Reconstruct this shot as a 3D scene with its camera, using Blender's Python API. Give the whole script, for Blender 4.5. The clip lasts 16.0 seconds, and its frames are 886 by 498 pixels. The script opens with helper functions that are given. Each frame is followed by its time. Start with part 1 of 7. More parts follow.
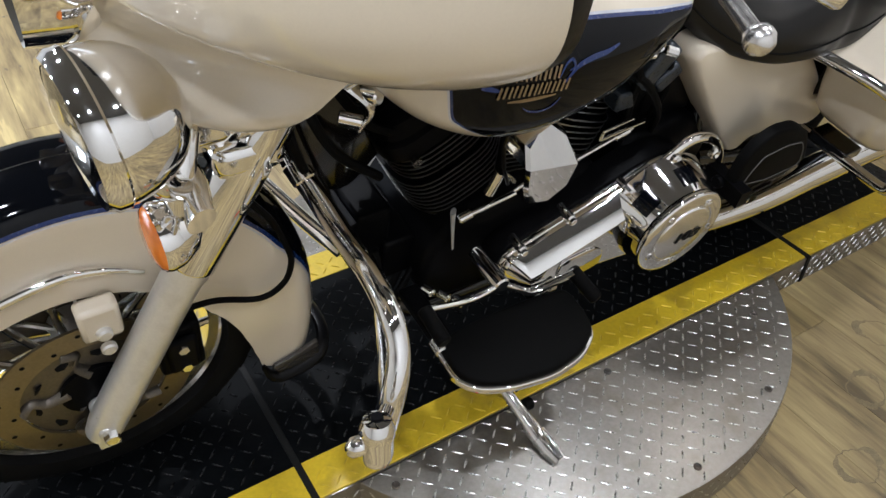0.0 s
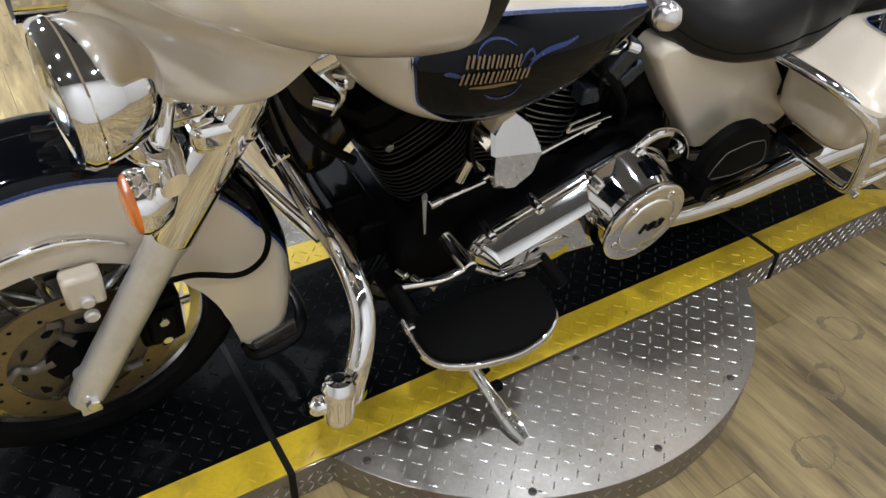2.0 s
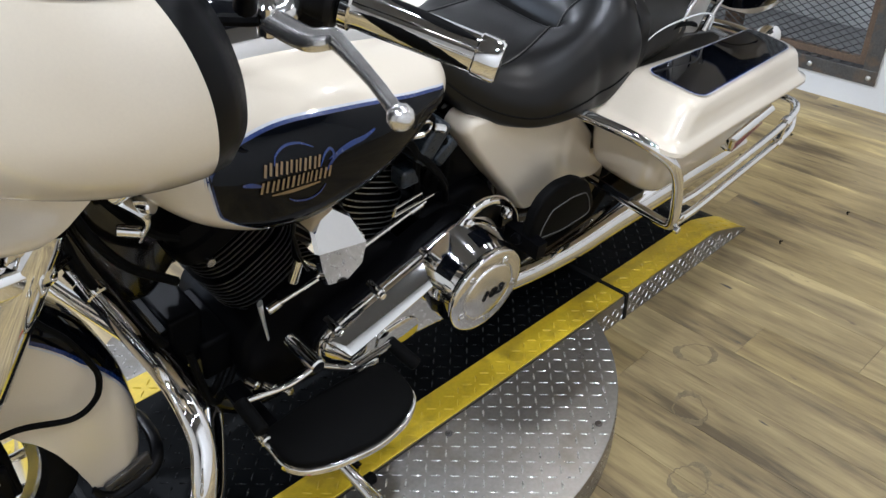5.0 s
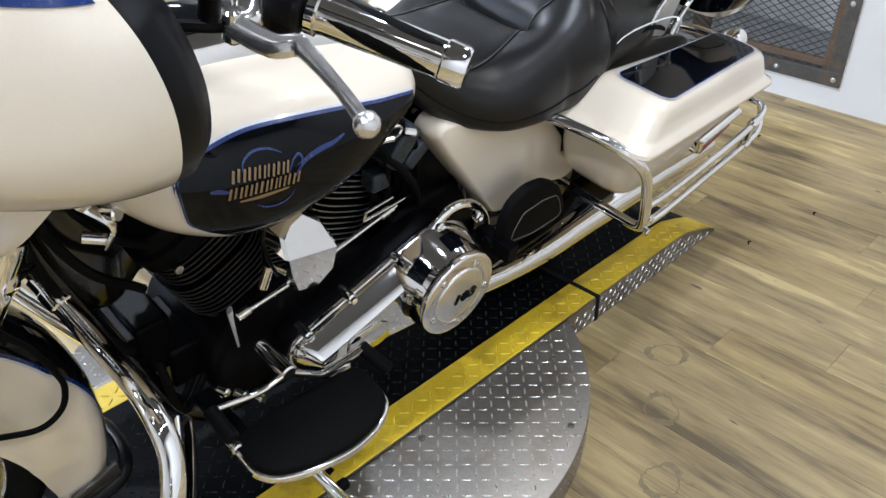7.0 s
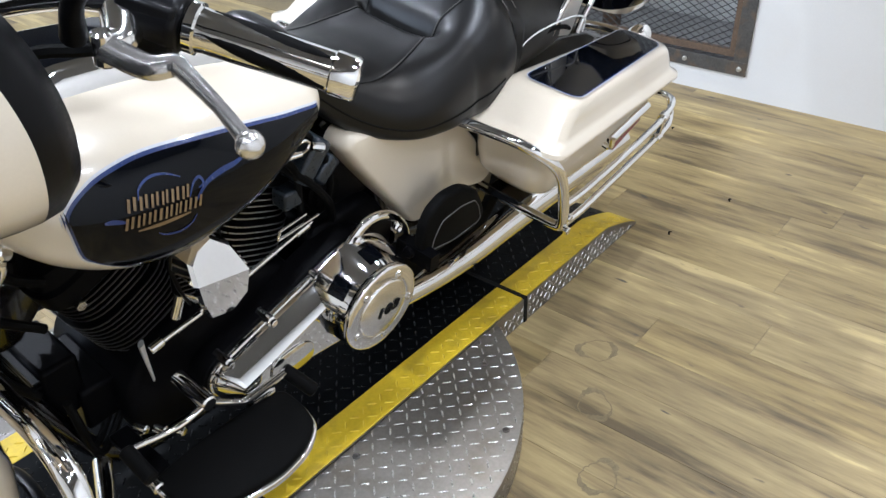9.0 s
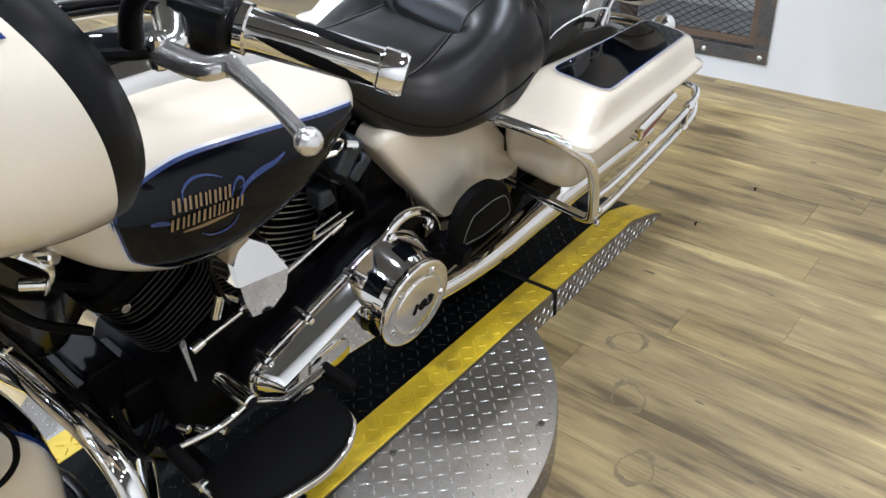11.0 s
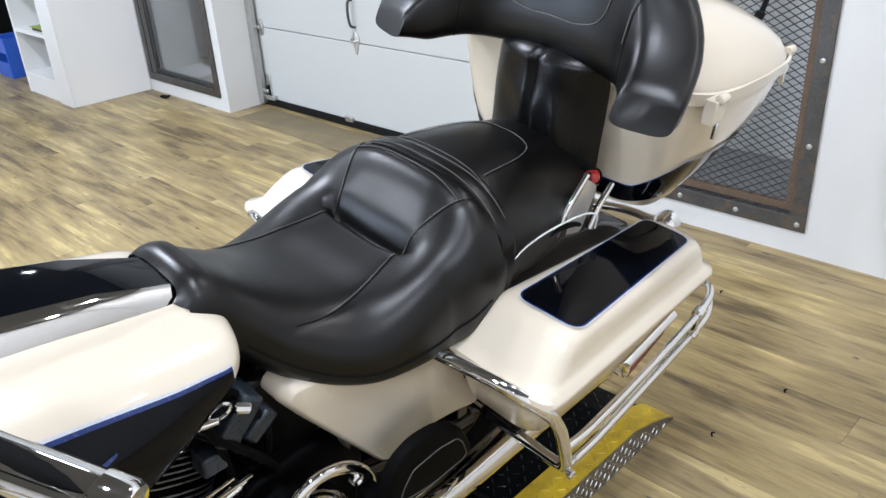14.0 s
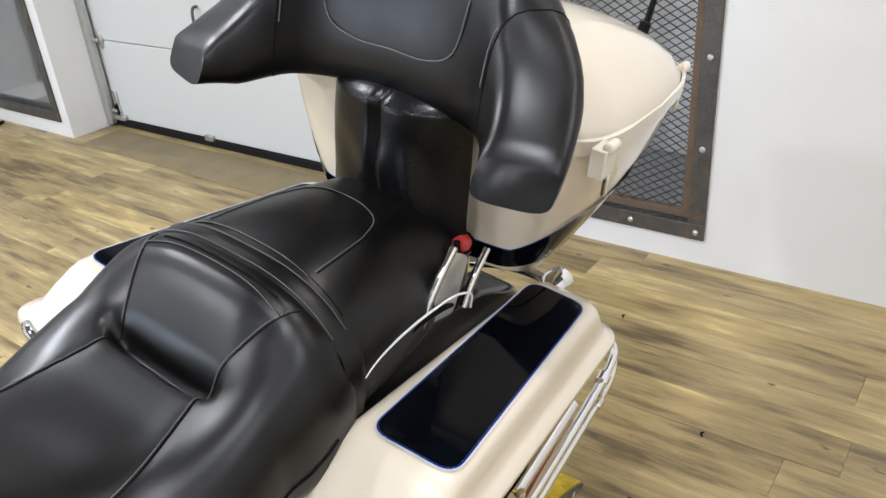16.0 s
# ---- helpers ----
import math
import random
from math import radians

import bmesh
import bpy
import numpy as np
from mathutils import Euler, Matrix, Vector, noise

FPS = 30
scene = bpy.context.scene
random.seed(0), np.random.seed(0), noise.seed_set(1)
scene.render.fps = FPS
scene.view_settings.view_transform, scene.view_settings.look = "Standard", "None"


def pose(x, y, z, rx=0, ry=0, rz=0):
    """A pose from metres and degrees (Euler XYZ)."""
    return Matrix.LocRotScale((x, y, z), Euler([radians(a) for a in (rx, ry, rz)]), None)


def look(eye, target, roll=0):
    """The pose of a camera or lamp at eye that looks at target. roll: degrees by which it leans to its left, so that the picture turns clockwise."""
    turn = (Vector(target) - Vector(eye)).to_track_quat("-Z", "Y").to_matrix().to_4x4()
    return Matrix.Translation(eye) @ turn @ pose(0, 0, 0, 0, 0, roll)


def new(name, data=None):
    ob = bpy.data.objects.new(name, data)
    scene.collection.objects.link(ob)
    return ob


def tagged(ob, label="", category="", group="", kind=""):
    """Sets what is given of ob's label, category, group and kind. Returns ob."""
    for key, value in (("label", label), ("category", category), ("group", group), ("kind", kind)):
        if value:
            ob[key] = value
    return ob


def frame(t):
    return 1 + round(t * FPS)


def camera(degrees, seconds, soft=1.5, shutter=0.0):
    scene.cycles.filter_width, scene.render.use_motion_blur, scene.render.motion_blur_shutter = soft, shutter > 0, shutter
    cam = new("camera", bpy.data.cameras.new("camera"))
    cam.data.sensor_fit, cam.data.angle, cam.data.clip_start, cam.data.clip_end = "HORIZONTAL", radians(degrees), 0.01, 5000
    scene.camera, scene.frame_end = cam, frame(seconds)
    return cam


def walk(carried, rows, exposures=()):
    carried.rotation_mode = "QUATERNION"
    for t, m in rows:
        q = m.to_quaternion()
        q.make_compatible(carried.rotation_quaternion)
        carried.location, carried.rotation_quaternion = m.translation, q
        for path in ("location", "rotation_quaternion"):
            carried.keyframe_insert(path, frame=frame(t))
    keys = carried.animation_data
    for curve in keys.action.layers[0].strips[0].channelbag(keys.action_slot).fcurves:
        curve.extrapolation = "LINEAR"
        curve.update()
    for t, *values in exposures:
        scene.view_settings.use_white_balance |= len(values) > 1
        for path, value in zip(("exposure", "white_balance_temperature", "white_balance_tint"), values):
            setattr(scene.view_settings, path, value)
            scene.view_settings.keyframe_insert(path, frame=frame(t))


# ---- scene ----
cam = camera(58.0, 16.0)
PATH = [
    (0, (0.006, -1.235, 1.385), (0.843, 0.05, 0.102), 1.8),
    (0.5, (0.021, -1.256, 1.38), (0.793, 0.0, 0.029), 2.7),
    (1, (0.017, -1.292, 1.374), (0.792, -0.024, 0.035), 3.0),
    (1.5, (0.008, -1.32, 1.379), (0.794, -0.03, 0.069), 2.7),
    (2, (0.006, -1.337, 1.39), (0.852, -0.034, 0.131), 2.7),
    (2.5, (0.016, -1.354, 1.388), (0.886, -0.077, 0.118), 1.5),
    (3, (0.055, -1.385, 1.409), (1.031, -0.129, 0.197), -0.4),
    (3.5, (0.098, -1.401, 1.412), (1.214, -0.198, 0.268), -2.4),
    (4, (0.103, -1.396, 1.413), (1.224, -0.181, 0.286), -2.0),
    (6.5, (0.099, -1.396, 1.428), (1.212, -0.147, 0.331), -1.6),
    (7, (0.109, -1.397, 1.423), (1.27, -0.203, 0.315), -0.9),
    (7.5, (0.144, -1.409, 1.413), (1.409, -0.334, 0.298), -0.5),
    (8, (0.156, -1.417, 1.412), (1.429, -0.344, 0.305), -1.8),
    (8.5, (0.155, -1.413, 1.415), (1.429, -0.333, 0.315), -1.7),
    (9, (0.15, -1.404, 1.415), (1.426, -0.322, 0.318), -2.0),
    (9.2, (0.132, -1.403, 1.422), (1.408, -0.303, 0.344), -2.4),
    (11.3, (0.119, -1.374, 1.415), (1.369, -0.267, 0.314), -4.1),
    (11.5, (0.119, -1.371, 1.424), (1.379, -0.279, 0.32), -3.5),
    (12, (0.132, -1.385, 1.418), (1.392, -0.31, 0.297), -3.9),
    (12.3, (0.201, -1.395, 1.408), (1.462, -0.285, 0.323), -5.0),
    (12.5, (0.277, -1.41, 1.439), (1.485, -0.193, 0.411), -5.5),
    (12.8, (0.371, -1.437, 1.492), (1.532, -0.154, 0.49), -4.3),
    (13, (0.423, -1.435, 1.493), (1.655, -0.164, 0.561), -3.4),
    (13.5, (0.437, -1.408, 1.51), (1.646, -0.086, 0.621), -3.3),
    (14, (0.559, -1.286, 1.505), (1.818, -0.013, 0.614), -3.3),
    (14.5, (0.711, -1.136, 1.509), (2.1, -0.02, 0.6), -2.8),
    (15, (0.738, -1.085, 1.516), (2.153, 0.037, 0.658), -2.0),
    (15.5, (0.778, -1.083, 1.507), (2.241, -0.07, 0.595), -1.1),
    (16, (0.929, -1.1, 1.504), (2.328, -0.022, 0.565), -4.7),
]
EXPOSURES = [(0, -0.54, 5600, 10), (2.5, -0.54, 5600, 10), (3.5, -0.50, 5500, 10), (6.5, -0.25, 5300, 10), (9, -0.11, 5300, 10), (11.5, -0.18, 5400, 10), (12.5, -0.22, 5500, 10), (13.5, -0.19, 5350, 10), (16, -0.2, 5700, 10)]
walk(cam, [(t, look(eye, target, roll)) for t, eye, target, roll in PATH], EXPOSURES)

# ---- world and light: a closed showroom lit by ceiling downlights ----
world = bpy.data.worlds.new("world")
scene.world = world
world.use_nodes = True
world.node_tree.nodes["Background"].inputs[0].default_value = (0.9, 0.95, 1.0, 1)
world.node_tree.nodes["Background"].inputs[1].default_value = 0.02
scene.view_settings.exposure = 0.0

FLOOR, DECK = 0.0, 0.083
LEAN_DEG, TRACK_Y = 9.7, -0.095
CEIL = 3.1


# ---- materials ----
def nodes_of(name):
    m = bpy.data.materials.new(name)
    m.use_nodes = True
    nt = m.node_tree
    return m, nt, nt.nodes["Principled BSDF"]


def mat(name, color, rough=0.5, metal=0.0, vary=0.12, scale=8.0, fine=90.0, bump=0.05, coat=0.0, rvary=0.1, spec=0.5, dirt=None, dirt_amount=0.0):
    """A surface with variation at two scales: broad tone and fine grain, in colour, roughness and relief."""
    m, nt, b = nodes_of(name)
    n, l = nt.nodes, nt.links
    tc = n.new("ShaderNodeTexCoord")
    big = n.new("ShaderNodeTexNoise")
    big.inputs["Scale"].default_value, big.inputs["Detail"].default_value = scale, 4
    small = n.new("ShaderNodeTexNoise")
    small.inputs["Scale"].default_value, small.inputs["Detail"].default_value = fine, 3
    for q in (big, small):
        l.new(tc.outputs["Object"], q.inputs["Vector"])
    mixv = n.new("ShaderNodeMath")
    mixv.operation = "ADD"
    half = n.new("ShaderNodeMath")
    half.operation = "MULTIPLY"
    half.inputs[1].default_value = 0.5
    l.new(big.outputs["Fac"], mixv.inputs[0])
    l.new(small.outputs["Fac"], mixv.inputs[1])
    l.new(mixv.outputs[0], half.inputs[0])
    ramp = n.new("ShaderNodeValToRGB")
    lo = [c * (1 - vary) for c in color]
    hi = [min(1.0, c * (1 + vary)) for c in color]
    ramp.color_ramp.elements[0].position, ramp.color_ramp.elements[0].color = 0.35, (*lo, 1)
    ramp.color_ramp.elements[1].position, ramp.color_ramp.elements[1].color = 0.65, (*hi, 1)
    l.new(half.outputs[0], ramp.inputs[0])
    out = ramp.outputs[0]
    if dirt:
        stain = n.new("ShaderNodeTexNoise")
        stain.inputs["Scale"].default_value, stain.inputs["Detail"].default_value = scale * 2.3, 6
        l.new(tc.outputs["Object"], stain.inputs["Vector"])
        sr = n.new("ShaderNodeValToRGB")
        sr.color_ramp.elements[0].position, sr.color_ramp.elements[1].position = 0.52, 0.72
        sr.color_ramp.elements[0].color = (0, 0, 0, 1)
        sr.color_ramp.elements[1].color = (dirt_amount,) * 3 + (1,)
        l.new(stain.outputs["Fac"], sr.inputs[0])
        mx = n.new("ShaderNodeMix")
        mx.data_type = "RGBA"
        l.new(sr.outputs[0], mx.inputs["Factor"])
        l.new(out, mx.inputs["A"])
        mx.inputs["B"].default_value = (*dirt, 1)
        out = mx.outputs["Result"]
    l.new(out, b.inputs["Base Color"])
    rr = n.new("ShaderNodeMapRange")
    rr.inputs["To Min"].default_value = max(0.02, rough - rvary)
    rr.inputs["To Max"].default_value = min(1.0, rough + rvary)
    l.new(small.outputs["Fac"], rr.inputs["Value"])
    l.new(rr.outputs[0], b.inputs["Roughness"])
    b.inputs["Metallic"].default_value = metal
    b.inputs["Specular IOR Level"].default_value = spec
    b.inputs["Coat Weight"].default_value = coat
    b.inputs["Coat Roughness"].default_value = 0.04
    if bump:
        bp = n.new("ShaderNodeBump")
        bp.inputs["Strength"].default_value, bp.inputs["Distance"].default_value = bump, 0.002
        l.new(small.outputs["Fac"], bp.inputs["Height"])
        l.new(bp.outputs[0], b.inputs["Normal"])
    return m


def glow(name, color, strength):
    m, nt, b = nodes_of(name)
    b.inputs["Base Color"].default_value = (*color, 1)
    b.inputs["Emission Color"].default_value = (*color, 1)
    b.inputs["Emission Strength"].default_value = strength
    return m


def glass(name, color=(0.95, 0.97, 0.97), rough=0.02):
    m, nt, b = nodes_of(name)
    b.inputs["Base Color"].default_value = (*color, 1)
    b.inputs["Roughness"].default_value = rough
    b.inputs["Transmission Weight"].default_value = 1.0
    b.inputs["IOR"].default_value = 1.45
    return m


IVORY = mat("ivory_pearl_paint", (0.65, 0.58, 0.462), 0.28, 0.0, 0.02, 3, 400, 0.0, coat=1.0, rvary=0.01)
BLACKP = mat("black_gloss_paint", (0.002, 0.0025, 0.004), 0.05, 0.0, 0.2, 5, 300, 0.002, coat=0.0, rvary=0.02, spec=0.2)
BLUE = mat("blue_pinstripe", (0.006, 0.022, 0.115), 0.25, 0, 0.05, 6, 200, 0, coat=0.6)
SILVERLINE = mat("pale_pinstripe", (0.55, 0.56, 0.60), 0.25, 0, 0.05, 6, 200, 0, coat=0.6)
GOLD = mat("faded_gold_print", (0.17, 0.11, 0.05), 0.35, 0.2, 0.12, 20, 200, 0.02, coat=0.4)
CHROME = mat("chrome", (0.86, 0.85, 0.84), 0.045, 1.0, 0.02, 6, 160, 0.004, rvary=0.03)
CHROME_W = mat("worn_chrome", (0.78, 0.77, 0.75), 0.14, 1.0, 0.05, 8, 160, 0.02, rvary=0.06)
CHROME_S = mat("soft_chrome", (0.84, 0.83, 0.81), 0.24, 1.0, 0.03, 8, 160, 0.0, rvary=0.03)
SATIN = mat("satin_aluminium", (0.74, 0.73, 0.71), 0.33, 0.66, 0.05, 10, 220, 0.03, dirt=(0.4, 0.37, 0.32), dirt_amount=0.25)
WRINKLE = mat("black_wrinkle_coat", (0.0025, 0.0025, 0.003), 0.40, 0.0, 0.2, 14, 240, 0.12, rvary=0.1, spec=0.045)
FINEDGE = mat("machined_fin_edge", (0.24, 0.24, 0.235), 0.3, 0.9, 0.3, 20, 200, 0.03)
# Darker, rougher copy for the front cylinder's fin edges.
FINEDGE_DARK = mat("dark_fin_edge", (0.07, 0.068, 0.064), 0.42, 0.8, 0.3, 20, 200, 0.03)
FRAME = mat("gloss_black_frame", (0.003, 0.003, 0.0035), 0.18, 0, 0.1, 8, 200, 0.01, coat=0.5, spec=0.3)
RUBBER = mat("black_rubber", (0.0028, 0.0028, 0.0028), 0.62, 0, 0.15, 20, 260, 0.12, spec=0.06)
TIPGREY = mat("dark_grey_lens", (0.06, 0.055, 0.05), 0.2, 0.3, 0.1, 12, 200, 0.03)
TYRE = mat("tyre_rubber", (0.005, 0.005, 0.005), 0.7, 0, 0.18, 12, 200, 0.15, dirt=(0.014, 0.013, 0.012), dirt_amount=0.3, spec=0.1)
PLASTIC = mat("black_plastic", (0.0035, 0.0035, 0.004), 0.34, 0, 0.15, 12, 260, 0.03, spec=0.14)


def leather_material():
    """Black hide: fine grain, soft dents and worn sheen, a little brown where it is rubbed."""
    m = mat("black_leather", (0.0016, 0.0014, 0.0012), 0.32, 0, 0.4, 9, 420, 0.0, rvary=0.05, spec=0.37)
    nt = m.node_tree
    n, l = nt.nodes, nt.links
    b = n["Principled BSDF"]
    tc = n.new("ShaderNodeTexCoord")
    worn = n.new("ShaderNodeTexNoise")
    worn.inputs["Scale"].default_value, worn.inputs["Detail"].default_value, worn.inputs["Roughness"].default_value = 11.0, 7, 0.65
    l.new(tc.outputs["Object"], worn.inputs["Vector"])
    mr = n.new("ShaderNodeMapRange")
    mr.inputs["From Min"].default_value, mr.inputs["From Max"].default_value = 0.35, 0.65
    mr.inputs["To Min"].default_value, mr.inputs["To Max"].default_value = 0.32, 0.39
    l.new(worn.outputs["Fac"], mr.inputs["Value"])
    l.new(mr.outputs[0], b.inputs["Roughness"])
    return m


LEATHER = leather_material()
VINYL = mat("soft_black_vinyl", (0.003, 0.003, 0.0033), 0.30, 0, 0.15, 7, 320, 0.0, spec=0.28)
THREAD = mat("grey_thread", (0.10, 0.096, 0.09), 0.8, 0, 0.2, 60, 500, 0.1)
LEVER = mat("polished_aluminium_lever", (0.70, 0.68, 0.66), 0.22, 0.95, 0.05, 12, 160, 0.02)
ROTOR = mat("brake_rotor_steel", (0.24, 0.20, 0.13), 0.34, 0.9, 0.12, 14, 240, 0.05)
AMBER = mat("amber_lens", (0.75, 0.20, 0.02), 0.18, 0, 0.06, 30, 200, 0.05, coat=0.8)
REDLENS = mat("red_lens", (0.32, 0.012, 0.012), 0.15, 0, 0.06, 30, 200, 0.05, coat=0.8)
CONNECTOR = mat("blue_grey_connector", (0.020, 0.026, 0.034), 0.30, 0, 0.2, 20, 240, 0.03, spec=0.4)
CARRIER = mat("bronzed_carrier", (0.13, 0.115, 0.095), 0.38, 0.8, 0.2, 20, 200, 0.06)
LENS = glass("clear_lens")
YELLOW = mat("yellow_deck_paint", (0.60, 0.43, 0.012), 0.45, 0, 0.10, 7, 110, 0.06, dirt=(0.22, 0.16, 0.03), dirt_amount=0.5, rvary=0.12)
DECKBLACK = mat("black_deck_paint", (0.0025, 0.003, 0.0035), 0.42, 0.0, 0.25, 6, 120, 0.06, dirt=(0.009, 0.009, 0.009), dirt_amount=0.2, rvary=0.1, spec=0.04)
STEEL = mat("diamond_plate_steel", (0.28, 0.265, 0.242), 0.39, 0.92, 0.14, 5, 130, 0.0, dirt=(0.17, 0.14, 0.10), dirt_amount=0.5, rvary=0.03)
LUGSTEEL = mat("bright_lug_steel", (0.52, 0.51, 0.49), 0.28, 0.95, 0.15, 30, 200, 0.05)
LUGWORN = mat("worn_lug_paint", (0.005, 0.005, 0.0055), 0.27, 0.0, 0.3, 30, 200, 0.05, dirt=(0.10, 0.10, 0.10), dirt_amount=0.2, spec=0.2)
GAPBLACK = mat("black_rubber_joint", (0.005, 0.005, 0.005), 0.7, 0, 0.1, 10, 200, 0.1, spec=0.2)
WALL = mat("white_wall_paint", (0.67, 0.67, 0.66), 0.55, 0, 0.02, 2, 160, 0.05, dirt=(0.62, 0.60, 0.56), dirt_amount=0.25)
CEILP = mat("dark_ceiling_paint", (0.10, 0.099, 0.097), 0.8, 0, 0.03, 3, 100, 0.05)
DOORP = mat("garage_door_paint", (0.52, 0.53, 0.515), 0.4, 0, 0.015, 2, 120, 0.03)
GALV = mat("galvanised_steel", (0.52, 0.52, 0.50), 0.4, 0.9, 0.12, 20, 160, 0.05)
RAWSTEEL = mat("dark_raw_steel", (0.085, 0.082, 0.078), 0.42, 0.6, 0.3, 9, 120, 0.08, dirt=(0.18, 0.12, 0.07), dirt_amount=0.5)
MESHSTEEL = mat("mesh_steel", (0.10, 0.098, 0.093), 0.45, 0.6, 0.25, 15, 150, 0.05)
ROUGHWOOD = mat("rough_brown_timber", (0.12, 0.08, 0.05), 0.75, 0, 0.3, 9, 140, 0.3)
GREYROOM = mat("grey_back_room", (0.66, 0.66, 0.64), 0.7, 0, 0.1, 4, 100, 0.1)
# The back room grey again, in a darker tone.
DARKGREY = mat("darker_plain_grey", (0.20, 0.20, 0.195), 0.7, 0, 0.1, 4, 100, 0.1)
DULLRED = mat("dull_red_reflector", (0.13, 0.018, 0.014), 0.3, 0, 0.1, 30, 200, 0.05)
BLUEPLASTIC = mat("blue_plastic", (0.03, 0.10, 0.50), 0.4, 0, 0.1, 8, 150, 0.05)
WHITELAM = mat("white_laminate", (0.82, 0.82, 0.81), 0.4, 0, 0.015, 3, 150, 0.02)
LIME = mat("lime_print", (0.30, 0.42, 0.05), 0.5, 0, 0.1, 8, 150, 0.02)
# Near-black: the shade of hollows put into the colour, also plain dark things.
DARK = mat("shade_and_plain_black", (0.004, 0.004, 0.004), 0.8, 0, 0.1, 8, 150, 0.05, spec=0.1)
GLOWCAP = glow("downlight_diffuser", (1.0, 0.93, 0.84), 16.0)


def plank_material():
    """Weathered vinyl plank: long grain, pale yellow-brown to grey by plank, dark streaks and knots."""
    m, nt, b = nodes_of("weathered_vinyl_plank")
    n, l = nt.nodes, nt.links
    tc = n.new("ShaderNodeTexCoord")
    oi = n.new("ShaderNodeObjectInfo")
    geo = n.new("ShaderNodeNewGeometry")
    rnd = n.new("ShaderNodeMath")
    rnd.operation = "FRACT"
    add = n.new("ShaderNodeMath")
    add.operation = "ADD"
    l.new(oi.outputs["Random"], add.inputs[0])
    l.new(geo.outputs["Random Per Island"], add.inputs[1])
    l.new(add.outputs[0], rnd.inputs[0])
    off = n.new("ShaderNodeCombineXYZ")
    mul = n.new("ShaderNodeMath")
    mul.operation = "MULTIPLY"
    mul.inputs[1].default_value = 37.0
    l.new(rnd.outputs[0], mul.inputs[0])
    l.new(mul.outputs[0], off.inputs[0])
    l.new(mul.outputs[0], off.inputs[1])
    wpos = n.new("ShaderNodeVectorMath")
    wpos.operation = "ADD"
    l.new(geo.outputs["Position"], wpos.inputs[0])
    l.new(off.outputs[0], wpos.inputs[1])

    def noise(sx, sy, detail=4, rough=0.55):
        mp = n.new("ShaderNodeMapping")
        mp.inputs["Scale"].default_value = (sx, sy, 1)
        l.new(wpos.outputs[0], mp.inputs["Vector"])
        q = n.new("ShaderNodeTexNoise")
        q.inputs["Scale"].default_value, q.inputs["Detail"].default_value, q.inputs["Roughness"].default_value = 1.0, detail, rough
        l.new(mp.outputs[0], q.inputs["Vector"])
        return q

    streak, tone, fine, knot = noise(26, 2.6, 8, 0.62), noise(8.0, 1.5, 4), noise(150, 8, 4), noise(30, 10, 2)
    ramp = n.new("ShaderNodeValToRGB")
    e = ramp.color_ramp.elements
    e[0].position, e[0].color = 0.39, (0.135, 0.098, 0.046, 1)
    e[1].position, e[1].color = 0.61, (0.53, 0.415, 0.175, 1)
    mid = e.new(0.46)
    mid.color = (0.262, 0.196, 0.085, 1)
    mid2 = e.new(0.58)
    mid2.color = (0.41, 0.316, 0.136, 1)
    s1 = n.new("ShaderNodeMix")
    s1.data_type = "FLOAT"
    s1.inputs["Factor"].default_value = 0.48
    l.new(streak.outputs["Fac"], s1.inputs["A"])
    l.new(tone.outputs["Fac"], s1.inputs["B"])
    sh = n.new("ShaderNodeMapRange")
    sh.inputs["To Min"].default_value, sh.inputs["To Max"].default_value = -0.032, 0.034
    l.new(rnd.outputs[0], sh.inputs["Value"])
    s2 = n.new("ShaderNodeMath")
    s2.operation = "ADD"
    l.new(s1.outputs[0], s2.inputs[0])
    l.new(sh.outputs[0], s2.inputs[1])
    l.new(s2.outputs[0], ramp.inputs[0])
    grey = n.new("ShaderNodeMix")
    grey.data_type = "RGBA"
    g2 = n.new("ShaderNodeMath")
    g2.operation = "MULTIPLY"
    g2.inputs[1].default_value = 7.13
    g3 = n.new("ShaderNodeMath")
    g3.operation = "FRACT"
    l.new(rnd.outputs[0], g2.inputs[0])
    l.new(g2.outputs[0], g3.inputs[0])
    g4 = n.new("ShaderNodeMath")
    g4.operation = "MULTIPLY"
    g4.inputs[1].default_value = 0.16
    l.new(g3.outputs[0], g4.inputs[0])
    l.new(g4.outputs[0], grey.inputs["Factor"])
    l.new(ramp.outputs[0], grey.inputs["A"])
    hsv = n.new("ShaderNodeHueSaturation")
    hsv.inputs["Saturation"].default_value, hsv.inputs["Value"].default_value = 0.45, 0.92
    l.new(ramp.outputs[0], hsv.inputs["Color"])
    l.new(hsv.outputs[0], grey.inputs["B"])
    kr = n.new("ShaderNodeValToRGB")
    kr.color_ramp.elements[0].position, kr.color_ramp.elements[0].color = 0.24, (1, 1, 1, 1)
    kr.color_ramp.elements[1].position, kr.color_ramp.elements[1].color = 0.31, (0, 0, 0, 1)
    l.new(knot.outputs["Fac"], kr.inputs[0])
    kn = n.new("ShaderNodeMix")
    kn.data_type = "RGBA"
    l.new(kr.outputs[0], kn.inputs["Factor"])
    l.new(grey.outputs["Result"], kn.inputs["A"])
    kn.inputs["B"].default_value = (0.085, 0.07, 0.055, 1)
    fr = n.new("ShaderNodeMix")
    fr.data_type = "RGBA"
    fr.blend_type = "MULTIPLY"
    fr.inputs["Factor"].default_value = 0.35
    l.new(kn.outputs["Result"], fr.inputs["A"])
    fc = n.new("ShaderNodeValToRGB")
    fc.color_ramp.elements[0].position, fc.color_ramp.elements[0].color = 0.3, (0.6, 0.58, 0.55, 1)
